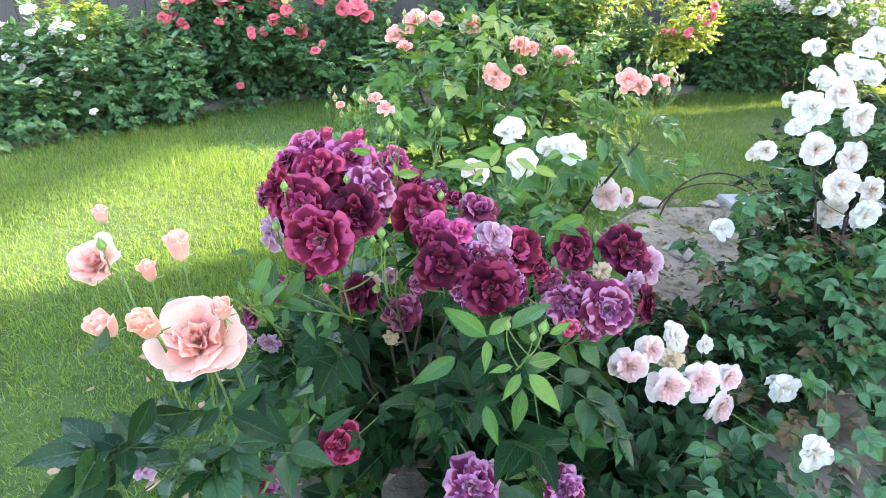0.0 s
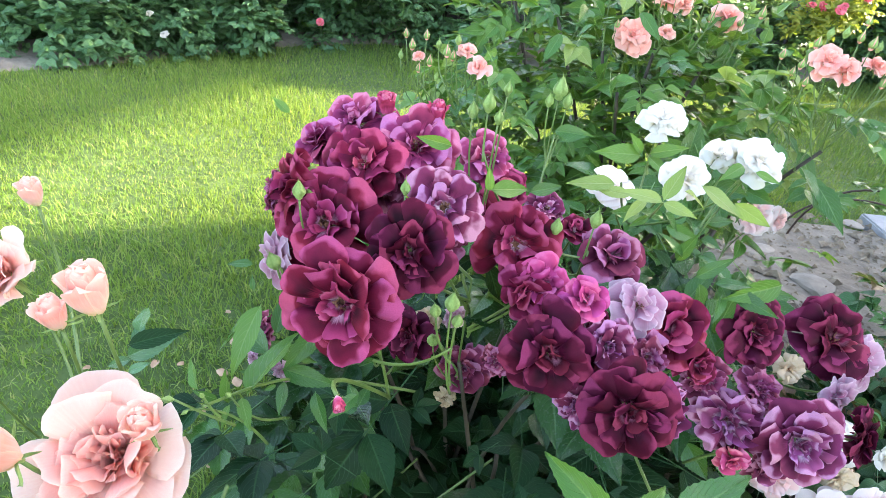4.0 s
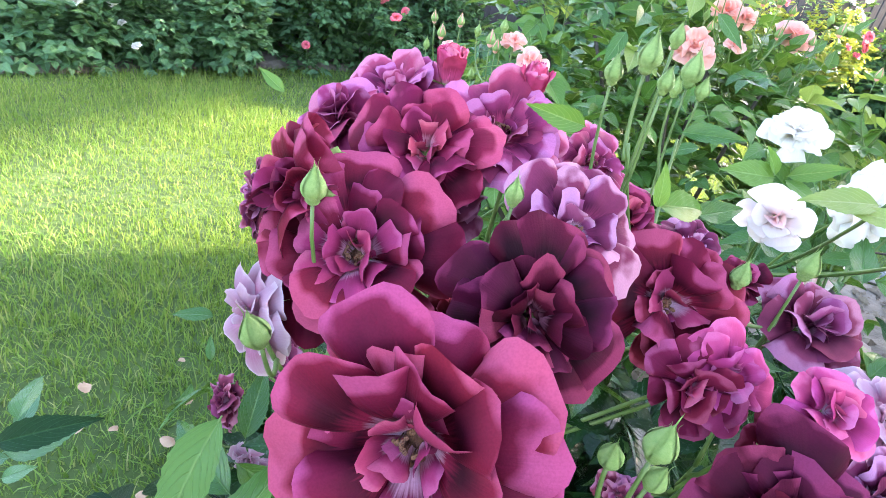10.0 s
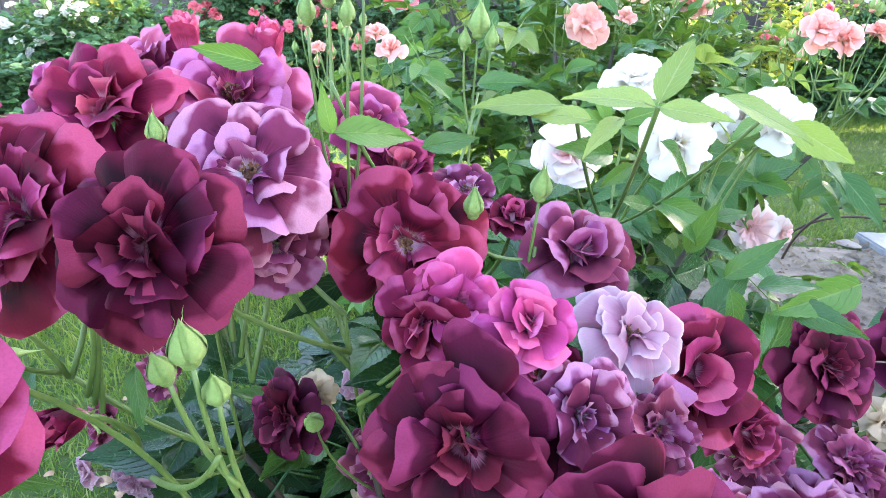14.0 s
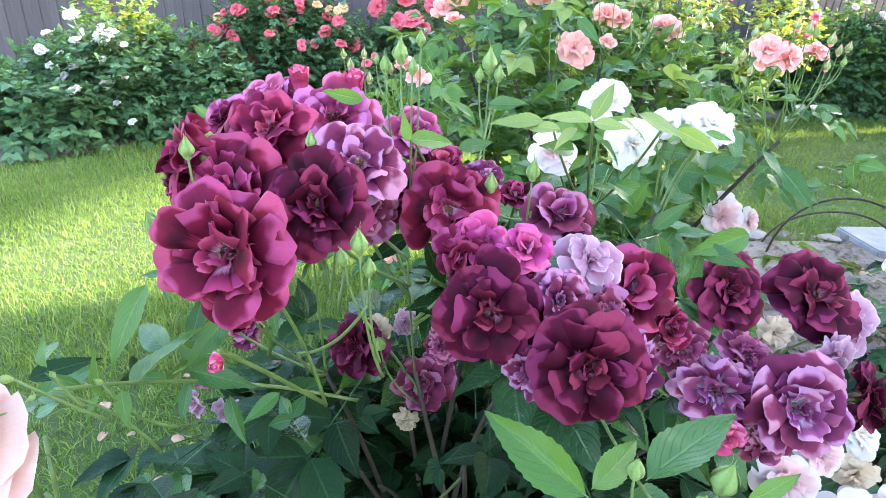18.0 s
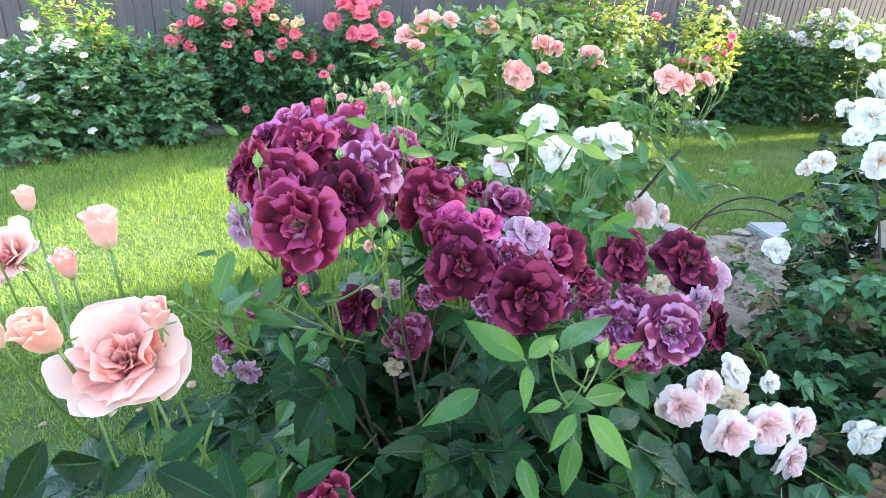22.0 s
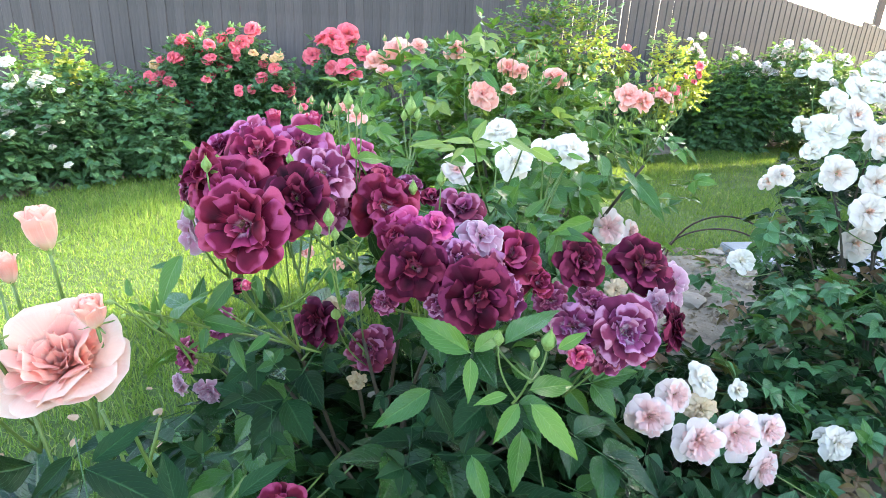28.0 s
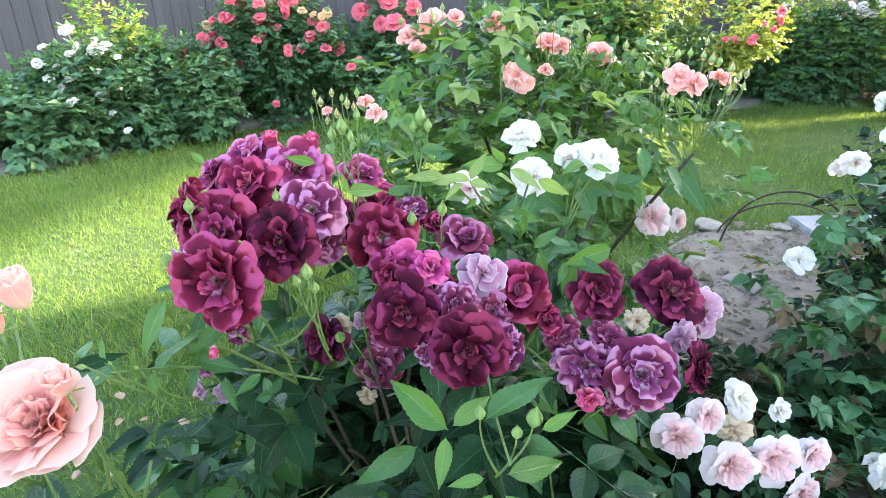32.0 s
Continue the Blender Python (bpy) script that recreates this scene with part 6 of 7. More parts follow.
bud(coral_bush, (0.167, 1.396, 0.802), 0.024, 0, 85, 'coral')
bud(coral_bush, (0.361, 1.385, 0.775), 0.024, 0, 85, 'coral')
bud(coral_bush, (0.092, 1.513, 0.823), 0.023, 0, 85, 'coral')
bud(coral_bush, (-0.204, 1.086, 0.704), 0.017, 0, 85, 'coral')
bud(coral_bush, (-0.151, 1.056, 0.710), 0.017, 0, 85, 'green')
bud(coral_bush, (-0.239, 1.073, 0.672), 0.015, 0, 85, 'green')
bud(coral_bush, (-0.179, 1.064, 0.650), 0.015, 0, 85, 'green')
bud(coral_bush, (0.439, 1.275, 0.769), 0.020, 0, 85, 'green')
bud(coral_bush, (0.463, 1.277, 0.773), 0.020, 0, 85, 'green')
bud(coral_bush, (0.488, 1.275, 0.769), 0.020, 0, 85, 'coral')
bud(coral_bush, (0.519, 1.271, 0.759), 0.020, 0, 85, 'green')
bud(coral_bush, (0.558, 1.260, 0.733), 0.020, 0, 85, 'coral')
bud(coral_bush, (0.567, 1.253, 0.716), 0.017, 0, 85, 'green')
bud(coral_bush, (0.387, 1.229, 0.709), 0.017, 0, 85, 'coral')
bud(coral_bush, (0.179, 1.402, 0.815), 0.019, 0, 85, 'green')
bud(coral_bush, (0.206, 1.400, 0.810), 0.019, 0, 85, 'coral')
bud(coral_bush, (0.281, 1.391, 0.789), 0.019, 0, 85, 'coral')
bud(coral_bush, (0.341, 1.390, 0.786), 0.019, 0, 85, 'green')
bud(coral_bush, (0.137, 1.325, 0.760), 0.018, 0, 85, 'green')
bud(coral_bush, (0.101, 1.312, 0.729), 0.018, 0, 85, 'coral')
bud(coral_bush, (-0.054, 1.572, 0.836), 0.021, 0, 85, 'green')
bud(coral_bush, (-0.113, 1.568, 0.826), 0.021, 0, 85, 'coral')
bud(coral_bush, (-0.156, 1.559, 0.803), 0.021, 0, 85, 'green')
bud(coral_bush, (0.050, 1.574, 0.841), 0.021, 0, 85, 'coral')
bud(coral_bush, (0.493, 1.285, 0.794), 0.017, 0, 85, 'coral')
bud(coral_bush, (0.541, 1.250, 0.709), 0.022, 0, 85, 'coral')
bud(coral_bush, (-0.236, 1.086, 0.702), 0.016, -15, 80, 'coral')
bud(coral_bush, (-0.207, 1.058, 0.660), 0.016, 15, 80, 'coral')
bud(coral_bush, (-0.155, 1.047, 0.688), 0.017, 10, 80, 'coral')
bud(coral_bush, (-0.180, 1.063, 0.699), 0.015, 0, 85, 'green')
bud(coral_bush, (0.373, 1.258, 0.729), 0.020, -15, 80, 'coral')
bud(coral_bush, (0.411, 1.224, 0.697), 0.018, 0, 80, 'coral')
bud(coral_bush, (0.573, 1.263, 0.739), 0.020, 15, 80, 'coral')
bud(coral_bush, (0.282, 1.409, 0.753), 0.022, 0, 80, 'coral')
bud(coral_bush, (0.246, 1.426, 0.796), 0.020, -10, 80, 'coral')
bud(coral_bush, (0.153, 1.341, 0.745), 0.019, -10, 80, 'coral')
bud(coral_bush, (0.337, 1.408, 0.751), 0.020, 10, 80, 'coral')
leaf(coral_bush, (0.120, 1.219, 0.765), (0.158, 1.202, 0.723), 'mid', 1, 0)
leaf(coral_bush, (-0.001, 1.149, 0.725), (-0.020, 1.129, 0.677), 'mid', 1, 0)
leaf(coral_bush, (0.401, 1.095, 0.594), (0.418, 1.030, 0.566), 'mid', 1, 0)
leaf(coral_bush, (0.431, 1.087, 0.574), (0.457, 1.016, 0.533), 'mid', 1, 0)
leaf(coral_bush, (0.355, 1.107, 0.623), (0.352, 1.037, 0.582), 'mid', 1, 0)
# far border
small_rose(red_bush, (-1.860, 3.880, 0.533), 0.083, 'rosered')
small_rose(red_bush, (-1.802, 3.713, 0.565), 0.080, 'rosered')
small_rose(red_bush, (-1.731, 3.708, 0.434), 0.068, 'rosered')
small_rose(red_bush, (-1.718, 3.793, 0.394), 0.050, 'rosered')
small_rose(red_bush, (-1.685, 3.896, 0.424), 0.048, 'rosered')
small_rose(red_bush, (-1.635, 3.861, 0.395), 0.071, 'rosered')
small_rose(red_bush, (-1.444, 3.813, 0.710), 0.073, 'rosered')
small_rose(red_bush, (-1.455, 3.998, 0.685), 0.074, 'rosered')
small_rose(red_bush, (-1.314, 3.923, 0.746), 0.054, 'rosered')
small_rose(red_bush, (-1.320, 3.936, 0.712), 0.063, 'rosered')
small_rose(red_bush, (-1.647, 3.853, 0.799), 0.078, 'rosered')
small_rose(red_bush, (-1.657, 3.874, 0.807), 0.076, 'rosered')
small_rose(red_bush, (-1.120, 3.812, 0.587), 0.073, 'rosered')
small_rose(red_bush, (-1.101, 3.778, 0.615), 0.060, 'rosered')
small_rose(red_bush, (-1.484, 3.866, 0.683), 0.076, 'rosered')
small_rose(red_bush, (-1.500, 3.904, 0.683), 0.060, 'rosered')
small_rose(red_bush, (-1.755, 3.656, 0.379), 0.056, 'rosered')
small_rose(red_bush, (-1.872, 3.866, 0.387), 0.063, 'rosered')
small_rose(red_bush, (-1.365, 3.880, 0.642), 0.058, 'rosered')
small_rose(red_bush, (-1.428, 3.935, 0.636), 0.071, 'rosered')
small_rose(red_bush, (-1.635, 3.934, 0.789), 0.094, 'rosered')
small_rose(red_bush, (-1.595, 3.984, 0.731), 0.087, 'rosered')
small_rose(red_bush, (-1.662, 3.801, 0.691), 0.081, 'rosered')
small_rose(red_bush, (-1.683, 3.812, 0.695), 0.068, 'rosered')
small_rose(red_bush, (-1.803, 3.831, 0.585), 0.085, 'rosered')
small_rose(red_bush, (-1.883, 3.944, 0.575), 0.080, 'rosered')
small_rose(red_bush, (-1.480, 3.903, 0.581), 0.056, 'rosered')
small_rose(red_bush, (-1.447, 3.731, 0.576), 0.063, 'rosered')
small_rose(red_bush, (-1.236, 4.049, 0.899), 0.105, 'rosered')
small_rose(red_bush, (-1.271, 4.056, 0.826), 0.077, 'rosered')
small_rose(red_bush, (-1.458, 4.062, 0.816), 0.099, 'rosered')
small_rose(red_bush, (-1.358, 3.977, 0.879), 0.064, 'rosered')
small_rose(red_bush, (-1.325, 3.968, 0.779), 0.077, 'rosered')
small_rose(red_bush, (-1.285, 3.996, 0.809), 0.095, 'rosered')
small_rose(red_bush, (-1.961, 3.752, 0.486), 0.080, 'rosered')
small_rose(red_bush, (-1.993, 3.888, 0.424), 0.071, 'rosered')
small_rose(red_bush, (-1.269, 3.799, 0.525), 0.058, 'rosered')
small_rose(red_bush, (-1.241, 3.720, 0.500), 0.054, 'rosered')
small_rose(red_bush, (-1.225, 3.894, 0.499), 0.053, 'rosered')
small_rose(red_bush, (-1.191, 3.804, 0.515), 0.060, 'rosered')
small_rose(red_bush, (-1.005, 3.780, 0.533), 0.073, 'rosered')
small_rose(red_bush, (-0.967, 3.899, 0.521), 0.102, 'rosered')
small_rose(red_bush, (-1.149, 3.975, 0.678), 0.069, 'rosered')
small_rose(red_bush, (-1.022, 3.786, 0.654), 0.080, 'rosered')
small_rose(red_bush, (-1.324, 3.638, 0.190), 0.048, 'rosered')
small_rose(red_bush, (-1.351, 3.690, 0.179), 0.042, 'rosered')
small_rose(red_bush, (-1.706, 3.667, 0.078), 0.070, 'rosered')
small_rose(red_bush, (-1.676, 3.596, 0.072), 0.076, 'rosered')
small_rose(red_bush, (-1.448, 4.003, 0.822), 0.063, 'rosered')
small_rose(red_bush, (-1.448, 3.840, 0.776), 0.076, 'rosered')
small_rose(red_bush, (-1.651, 3.844, 0.679), 0.071, 'rosered')
small_rose(red_bush, (-1.649, 3.868, 0.666), 0.048, 'rosered')
small_rose(red_bush, (-1.802, 3.886, 0.676), 0.055, 'rosered')
small_rose(red_bush, (-1.684, 3.779, 0.695), 0.078, 'rosered')
small_rose(red_bush, (-1.895, 3.978, 0.643), 0.070, 'yellowrose')
small_rose(red_bush, (-1.875, 3.927, 0.637), 0.070, 'yellowrose')
small_rose(red_bush, (-1.135, 3.943, 0.724), 0.055, 'yellowrose')
small_rose(red_bush, (-1.195, 3.932, 0.748), 0.067, 'yellowrose')
small_rose(red_bush, (-1.511, 3.869, 0.872), 0.060, 'rosered')
small_rose(red_bush, (-1.586, 4.042, 0.857), 0.055, 'rosered')
small_rose(red_bush, (-1.679, 3.735, 0.538), 0.063, 'rosered')
small_rose(red_bush, (-1.705, 3.736, 0.560), 0.074, 'rosered')
small_rose(red_bush, (-0.826, 3.665, 0.438), 0.067, 'rosered')
small_rose(red_bush, (-0.801, 3.756, 0.464), 0.054, 'rosered')
small_rose(red_bush, (-1.030, 3.935, 0.734), 0.066, 'yellowrose')
small_rose(red_bush, (-1.022, 3.778, 0.714), 0.049, 'yellowrose')
small_rose(crimson_bush, (-0.841, 4.078, 0.746), 0.132, 'rosered')
small_rose(crimson_bush, (-0.708, 4.107, 0.878), 0.170, 'rosered')
small_rose(crimson_bush, (-0.603, 4.188, 0.896), 0.157, 'rosered')
small_rose(crimson_bush, (-0.594, 3.987, 0.694), 0.130, 'rosered')
small_rose(crimson_bush, (-0.706, 4.018, 0.663), 0.108, 'rosered')
small_rose(crimson_bush, (-0.493, 4.108, 0.781), 0.109, 'rosered')
small_rose(crimson_bush, (-0.770, 4.032, 0.863), 0.114, 'rosered')
small_rose(crimson_bush, (-0.643, 4.062, 0.810), 0.115, 'rosered')
small_rose(crimson_bush, (-0.545, 4.052, 0.634), 0.101, 'rosered')
small_rose(far_white_bush, (-2.308, 2.948, 0.416), 0.049, 'white')
small_rose(far_white_bush, (-2.279, 2.944, 0.401), 0.055, 'white')
small_rose(far_white_bush, (-2.126, 2.973, 0.457), 0.041, 'white')
small_rose(far_white_bush, (-2.209, 2.902, 0.364), 0.054, 'white')
small_rose(far_white_bush, (-2.235, 2.955, 0.365), 0.043, 'white')
small_rose(far_white_bush, (-2.028, 3.002, 0.602), 0.049, 'white')
small_rose(far_white_bush, (-2.066, 3.052, 0.603), 0.037, 'white')
small_rose(far_white_bush, (-2.177, 3.050, 0.567), 0.047, 'white')
small_rose(far_white_bush, (-2.337, 2.951, 0.484), 0.053, 'white')
small_rose(far_white_bush, (-2.348, 3.001, 0.483), 0.042, 'white')
small_rose(far_white_bush, (-2.318, 2.958, 0.233), 0.040, 'white')
small_rose(far_white_bush, (-2.134, 2.940, 0.258), 0.029, 'white')
small_rose(far_white_bush, (-2.011, 2.955, 0.454), 0.040, 'white')
small_rose(far_white_bush, (-1.900, 2.942, 0.382), 0.041, 'white')
small_rose(far_white_bush, (-2.226, 2.933, 0.157), 0.043, 'white')
small_rose(far_white_bush, (-2.323, 2.871, 0.122), 0.032, 'white')
small_rose(far_white_bush, (-2.145, 2.923, 0.424), 0.068, 'white')
small_rose(far_white_bush, (-2.219, 3.006, 0.442), 0.079, 'white')
small_rose(far_white_bush, (-1.977, 2.995, 0.585), 0.079, 'white')
small_rose(far_white_bush, (-2.032, 3.010, 0.559), 0.075, 'white')
small_rose(far_white_bush, (-2.021, 2.965, 0.336), 0.071, 'white')
small_rose(far_white_bush, (-2.005, 2.935, 0.339), 0.066, 'white')
small_rose(far_white_bush, (-2.200, 2.912, 0.307), 0.064, 'white')
small_rose(far_white_bush, (-2.216, 2.922, 0.286), 0.056, 'white')
small_rose(far_white_bush, (-2.091, 3.019, 0.529), 0.049, 'white')
small_rose(far_white_bush, (-1.889, 2.917, 0.158), 0.047, 'white')
small_rose(far_white_bush, (-2.192, 3.036, 0.534), 0.055, 'white')
small_rose(far_white_bush, (-2.172, 2.988, 0.540), 0.051, 'white')
small_rose(far_white_bush, (-2.344, 3.018, 0.566), 0.047, 'white')
small_rose(far_white_bush, (-2.273, 2.982, 0.250), 0.045, 'white')
small_rose(far_white_bush, (-2.281, 3.002, 0.465), 0.047, 'white')
small_rose(far_white_bush, (-1.904, 2.987, 0.529), 0.039, 'white')
small_rose(far_white_bush, (-1.971, 2.938, 0.244), 0.041, 'white')
small_rose(far_white_bush, (-2.380, 2.858, 0.011), 0.058, 'white')
small_rose(far_white_bush, (-2.341, 2.855, -0.007), 0.053, 'white')
small_rose(far_white_bush, (-2.148, 2.937, 0.331), 0.031, 'white')
small_rose(far_white_bush, (-2.212, 2.876, 0.016), 0.038, 'white')
small_rose(far_white_bush, (-2.081, 2.887, 0.667), 0.077, 'white')
small_rose(far_white_bush, (-2.057, 2.764, 0.330), 0.072, 'white')
small_rose(far_blush_bush, (2.480, 5.584, 0.983), 0.070, 'blush')
small_rose(far_blush_bush, (2.555, 5.656, 1.074), 0.067, 'blush')
small_rose(far_blush_bush, (2.458, 5.693, 1.034), 0.064, 'blush')
small_rose(far_blush_bush, (2.534, 5.596, 0.940), 0.080, 'blush')
small_rose(far_blush_bush, (2.410, 5.582, 0.930), 0.073, 'blush')
small_rose(far_blush_bush, (2.455, 5.604, 0.946), 0.068, 'blush')
small_rose(far_blush_bush, (2.549, 5.580, 0.893), 0.057, 'blush')
small_rose(far_blush_bush, (2.534, 5.539, 0.839), 0.053, 'blush')
small_rose(far_blush_bush, (2.615, 5.596, 0.831), 0.057, 'blush')
small_rose(far_blush_bush, (2.870, 5.589, 0.976), 0.057, 'blush')
small_rose(far_blush_bush, (2.887, 5.487, 0.947), 0.065, 'blush')
small_rose(far_blush_bush, (2.819, 5.483, 0.899), 0.070, 'blush')
small_rose(far_blush_bush, (3.110, 5.562, 0.814), 0.095, 'blush')
small_rose(far_blush_bush, (3.227, 5.580, 0.795), 0.105, 'blush')
small_rose(far_blush_bush, (3.179, 5.568, 0.780), 0.129, 'blush')
small_rose(far_blush_bush, (3.294, 5.638, 0.942), 0.104, 'blush')
small_rose(far_blush_bush, (3.300, 5.531, 0.862), 0.068, 'blush')
small_rose(far_blush_bush, (3.368, 5.633, 0.934), 0.075, 'blush')
small_rose(far_blush_bush, (3.293, 5.497, 1.039), 0.080, 'blush')
small_rose(far_blush_bush, (3.317, 5.658, 1.003), 0.089, 'blush')
small_rose(far_blush_bush, (3.354, 5.610, 0.992), 0.067, 'blush')
small_rose(far_blush_bush, (3.291, 5.572, 0.783), 0.084, 'blush')
small_rose(far_blush_bush, (3.146, 5.513, 0.842), 0.078, 'blush')
small_rose(far_blush_bush, (2.995, 5.373, 0.843), 0.074, 'blush')
small_rose(far_blush_bush, (2.939, 5.427, 0.743), 0.051, 'blush')
small_rose(far_blush_bush, (3.107, 5.563, 0.737), 0.049, 'blush')
small_rose(far_blush_bush, (3.029, 5.558, 0.778), 0.062, 'blush')
small_rose(far_blush_bush, (3.634, 5.659, 1.035), 0.063, 'white')
small_rose(far_blush_bush, (3.622, 5.622, 0.943), 0.090, 'white')
small_rose(far_blush_bush, (3.473, 5.446, 1.036), 0.064, 'white')
small_rose(far_blush_bush, (3.512, 5.549, 0.951), 0.103, 'white')
small_rose(far_blush_bush, (3.599, 5.692, 1.060), 0.102, 'white')
small_rose(far_blush_bush, (3.655, 5.608, 0.990), 0.088, 'white')
small_rose(far_blush_bush, (3.839, 5.397, 0.894), 0.073, 'white')
small_rose(far_blush_bush, (3.918, 5.636, 0.946), 0.077, 'white')
small_rose(far_blush_bush, (4.004, 5.663, 0.942), 0.083, 'white')
small_rose(far_blush_bush, (3.785, 5.587, 0.888), 0.073, 'white')
small_rose(far_blush_bush, (3.683, 5.528, 0.846), 0.083, 'white')
small_rose(far_blush_bush, (3.529, 5.405, 0.869), 0.058, 'white')
small_rose(far_blush_bush, (4.028, 5.519, 0.782), 0.108, 'white')
small_rose(far_blush_bush, (3.897, 5.319, 0.727), 0.080, 'white')
small_rose(far_blush_bush, (3.774, 5.403, 0.711), 0.105, 'white')
small_rose(far_blush_bush, (3.548, 5.418, 0.802), 0.088, 'white')
small_rose(far_blush_bush, (3.517, 5.348, 0.798), 0.112, 'white')
small_rose(far_blush_bush, (3.429, 5.403, 0.790), 0.114, 'white')
small_rose(yellow_shrub, (2.012, 4.374, 0.742), 0.079, 'rosered')
small_rose(yellow_shrub, (2.022, 4.408, 0.797), 0.068, 'rosered')
small_rose(yellow_shrub, (1.919, 4.388, 0.722), 0.049, 'rosered')
small_rose(yellow_shrub, (1.973, 4.357, 0.685), 0.051, 'rosered')
small_rose(yellow_shrub, (1.832, 4.308, 0.641), 0.047, 'rosered')
small_rose(yellow_shrub, (1.813, 4.292, 0.612), 0.062, 'rosered')
small_rose(yellow_shrub, (1.647, 4.325, 0.619), 0.056, 'rosered')
small_rose(yellow_shrub, (1.756, 4.397, 0.614), 0.069, 'rosered')
small_rose(yellow_shrub, (1.445, 4.411, 0.908), 0.071, 'rosered')
small_rose(yellow_shrub, (1.451, 4.478, 0.906), 0.051, 'rosered')


# leaves of the near bushes
hollow = [((0.00, 0.60, 0.16), 0.09), ((-0.02, 0.56, 0.22), 0.08), ((-0.03, 0.50, 0.30), 0.07)]
clear = hollow + [((-0.14, 0.37, 0.74), 0.20), ((0.0, 0.38, 0.74), 0.22), ((0.0, 0.2, 0.8), 0.22), ((0, 0, 0.82), 0.25)]
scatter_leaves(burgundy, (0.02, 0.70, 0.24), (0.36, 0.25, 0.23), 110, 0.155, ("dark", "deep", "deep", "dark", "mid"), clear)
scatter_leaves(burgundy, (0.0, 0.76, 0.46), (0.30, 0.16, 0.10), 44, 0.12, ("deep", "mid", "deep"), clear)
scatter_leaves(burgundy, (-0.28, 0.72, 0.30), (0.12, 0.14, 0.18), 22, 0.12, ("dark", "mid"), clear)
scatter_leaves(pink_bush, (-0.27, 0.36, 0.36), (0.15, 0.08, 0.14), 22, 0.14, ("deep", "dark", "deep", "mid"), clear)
scatter_leaves(blush_bush, (0.56, 0.90, 0.11), (0.34, 0.18, 0.15), 125, 0.092, ("blue", "dark", "blue", "blue", "mid", "russet"))
scatter_leaves(white_bush, (1.25, 1.36, 0.36), (0.33, 0.24, 0.36), 200, 0.092, ("blue", "mid", "mid"))
scatter_leaves(white_bush, (0.92, 1.06, 0.20), (0.26, 0.16, 0.20), 130, 0.082, ("blue", "mid", "blue", "blue", "mid", "russet"))
scatter_leaves(white_bush, (1.1, 1.05, 0.22), (0.24, 0.16, 0.22), 70, 0.10, ("mid", "blue", "blue"))
scatter_leaves(blush_bush, (0.80, 0.74, 0.08), (0.30, 0.20, 0.13), 105, 0.088, ("blue", "dark", "blue", "blue", "mid", "russet"))
scatter_leaves(blush_bush, (0.52, 0.64, 0.06), (0.24, 0.14, 0.10), 60, 0.10, ("dark", "dark", "blue"))
scatter_leaves(ivory_bush, (0.20, 0.96, 0.46), (0.21, 0.13, 0.15), 70, 0.11, ("fresh", "mid", "mid"))
scatter_leaves(ivory_bush, (0.38, 1.2, 0.22), (0.12, 0.12, 0.13), 22, 0.10, ("mid", "dark"))
scatter_leaves(coral_bush, (0.14, 1.42, 0.52), (0.44, 0.28, 0.34), 230, 0.105, ("fresh", "fresh", "mid", "young", "lime"))
scatter_leaves(coral_bush, (0.46, 1.24, 0.52), (0.16, 0.14, 0.18), 26, 0.10, ("fresh", "mid", "young"))
scatter_leaves(coral_bush, (-0.14, 1.15, 0.48), (0.14, 0.14, 0.2), 40, 0.10, ("fresh", "mid", "young"))
# near-black leaves fill the bush insides where shade would lie, hiding pale soil
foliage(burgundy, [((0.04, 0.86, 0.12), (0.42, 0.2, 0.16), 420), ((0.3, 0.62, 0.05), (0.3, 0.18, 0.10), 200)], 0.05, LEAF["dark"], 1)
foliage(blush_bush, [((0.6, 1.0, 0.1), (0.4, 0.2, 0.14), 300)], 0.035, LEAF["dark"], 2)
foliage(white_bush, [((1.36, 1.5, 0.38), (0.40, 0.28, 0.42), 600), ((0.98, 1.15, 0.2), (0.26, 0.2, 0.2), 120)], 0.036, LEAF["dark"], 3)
scatter_leaves(white_bush, (0.76, 1.12, 0.36), (0.14, 0.12, 0.12), 34, 0.08, ("mid", "blue", "russet"))
scatter_leaves(white_bush, (0.98, 1.28, 0.36), (0.16, 0.14, 0.14), 46, 0.085, ("mid", "blue", "blue", "russet"))
foliage(coral_bush, [((0.16, 1.55, 0.46), (0.46, 0.28, 0.42), 700)], 0.040, LEAF["fresh"], 4)

# crowns of the far border
foliage(tall_shrub, [((0.95, 4.3, 0.9), (0.5, 0.2, 0.42), 220), ((1.9, 4.85, 0.75), (0.3, 0.2, 0.4), 120)], 0.038, LEAF["far"], 36)
sprays(red_bush, LEAF["far"], 31)
sprays(crimson_bush, LEAF["far"], 32)
sprays(far_white_bush, LEAF["far"], 33, 16)
sprays(far_blush_bush, LEAF["far"], 34, 22)
sprays(yellow_shrub, LEAF["yellow"], 35, 26)
foliage(red_bush, [((-1.62, 4.23, 0.25), (0.73, 0.49, 0.54), 2210), ((-1.58, 4.38, 0.62), (0.42, 0.23, 0.23), 356)], 0.046, LEAF["far"], 5)
foliage(red_bush, [((-1.62, 4.03, 0.32), (0.58, 0.23, 0.40), 108)], 0.04, LEAF["young"], 25)
foliage(crimson_bush, [((-0.71, 4.39, 0.29), (0.57, 0.46, 0.55), 1445)], 0.046, LEAF["far"], 6)
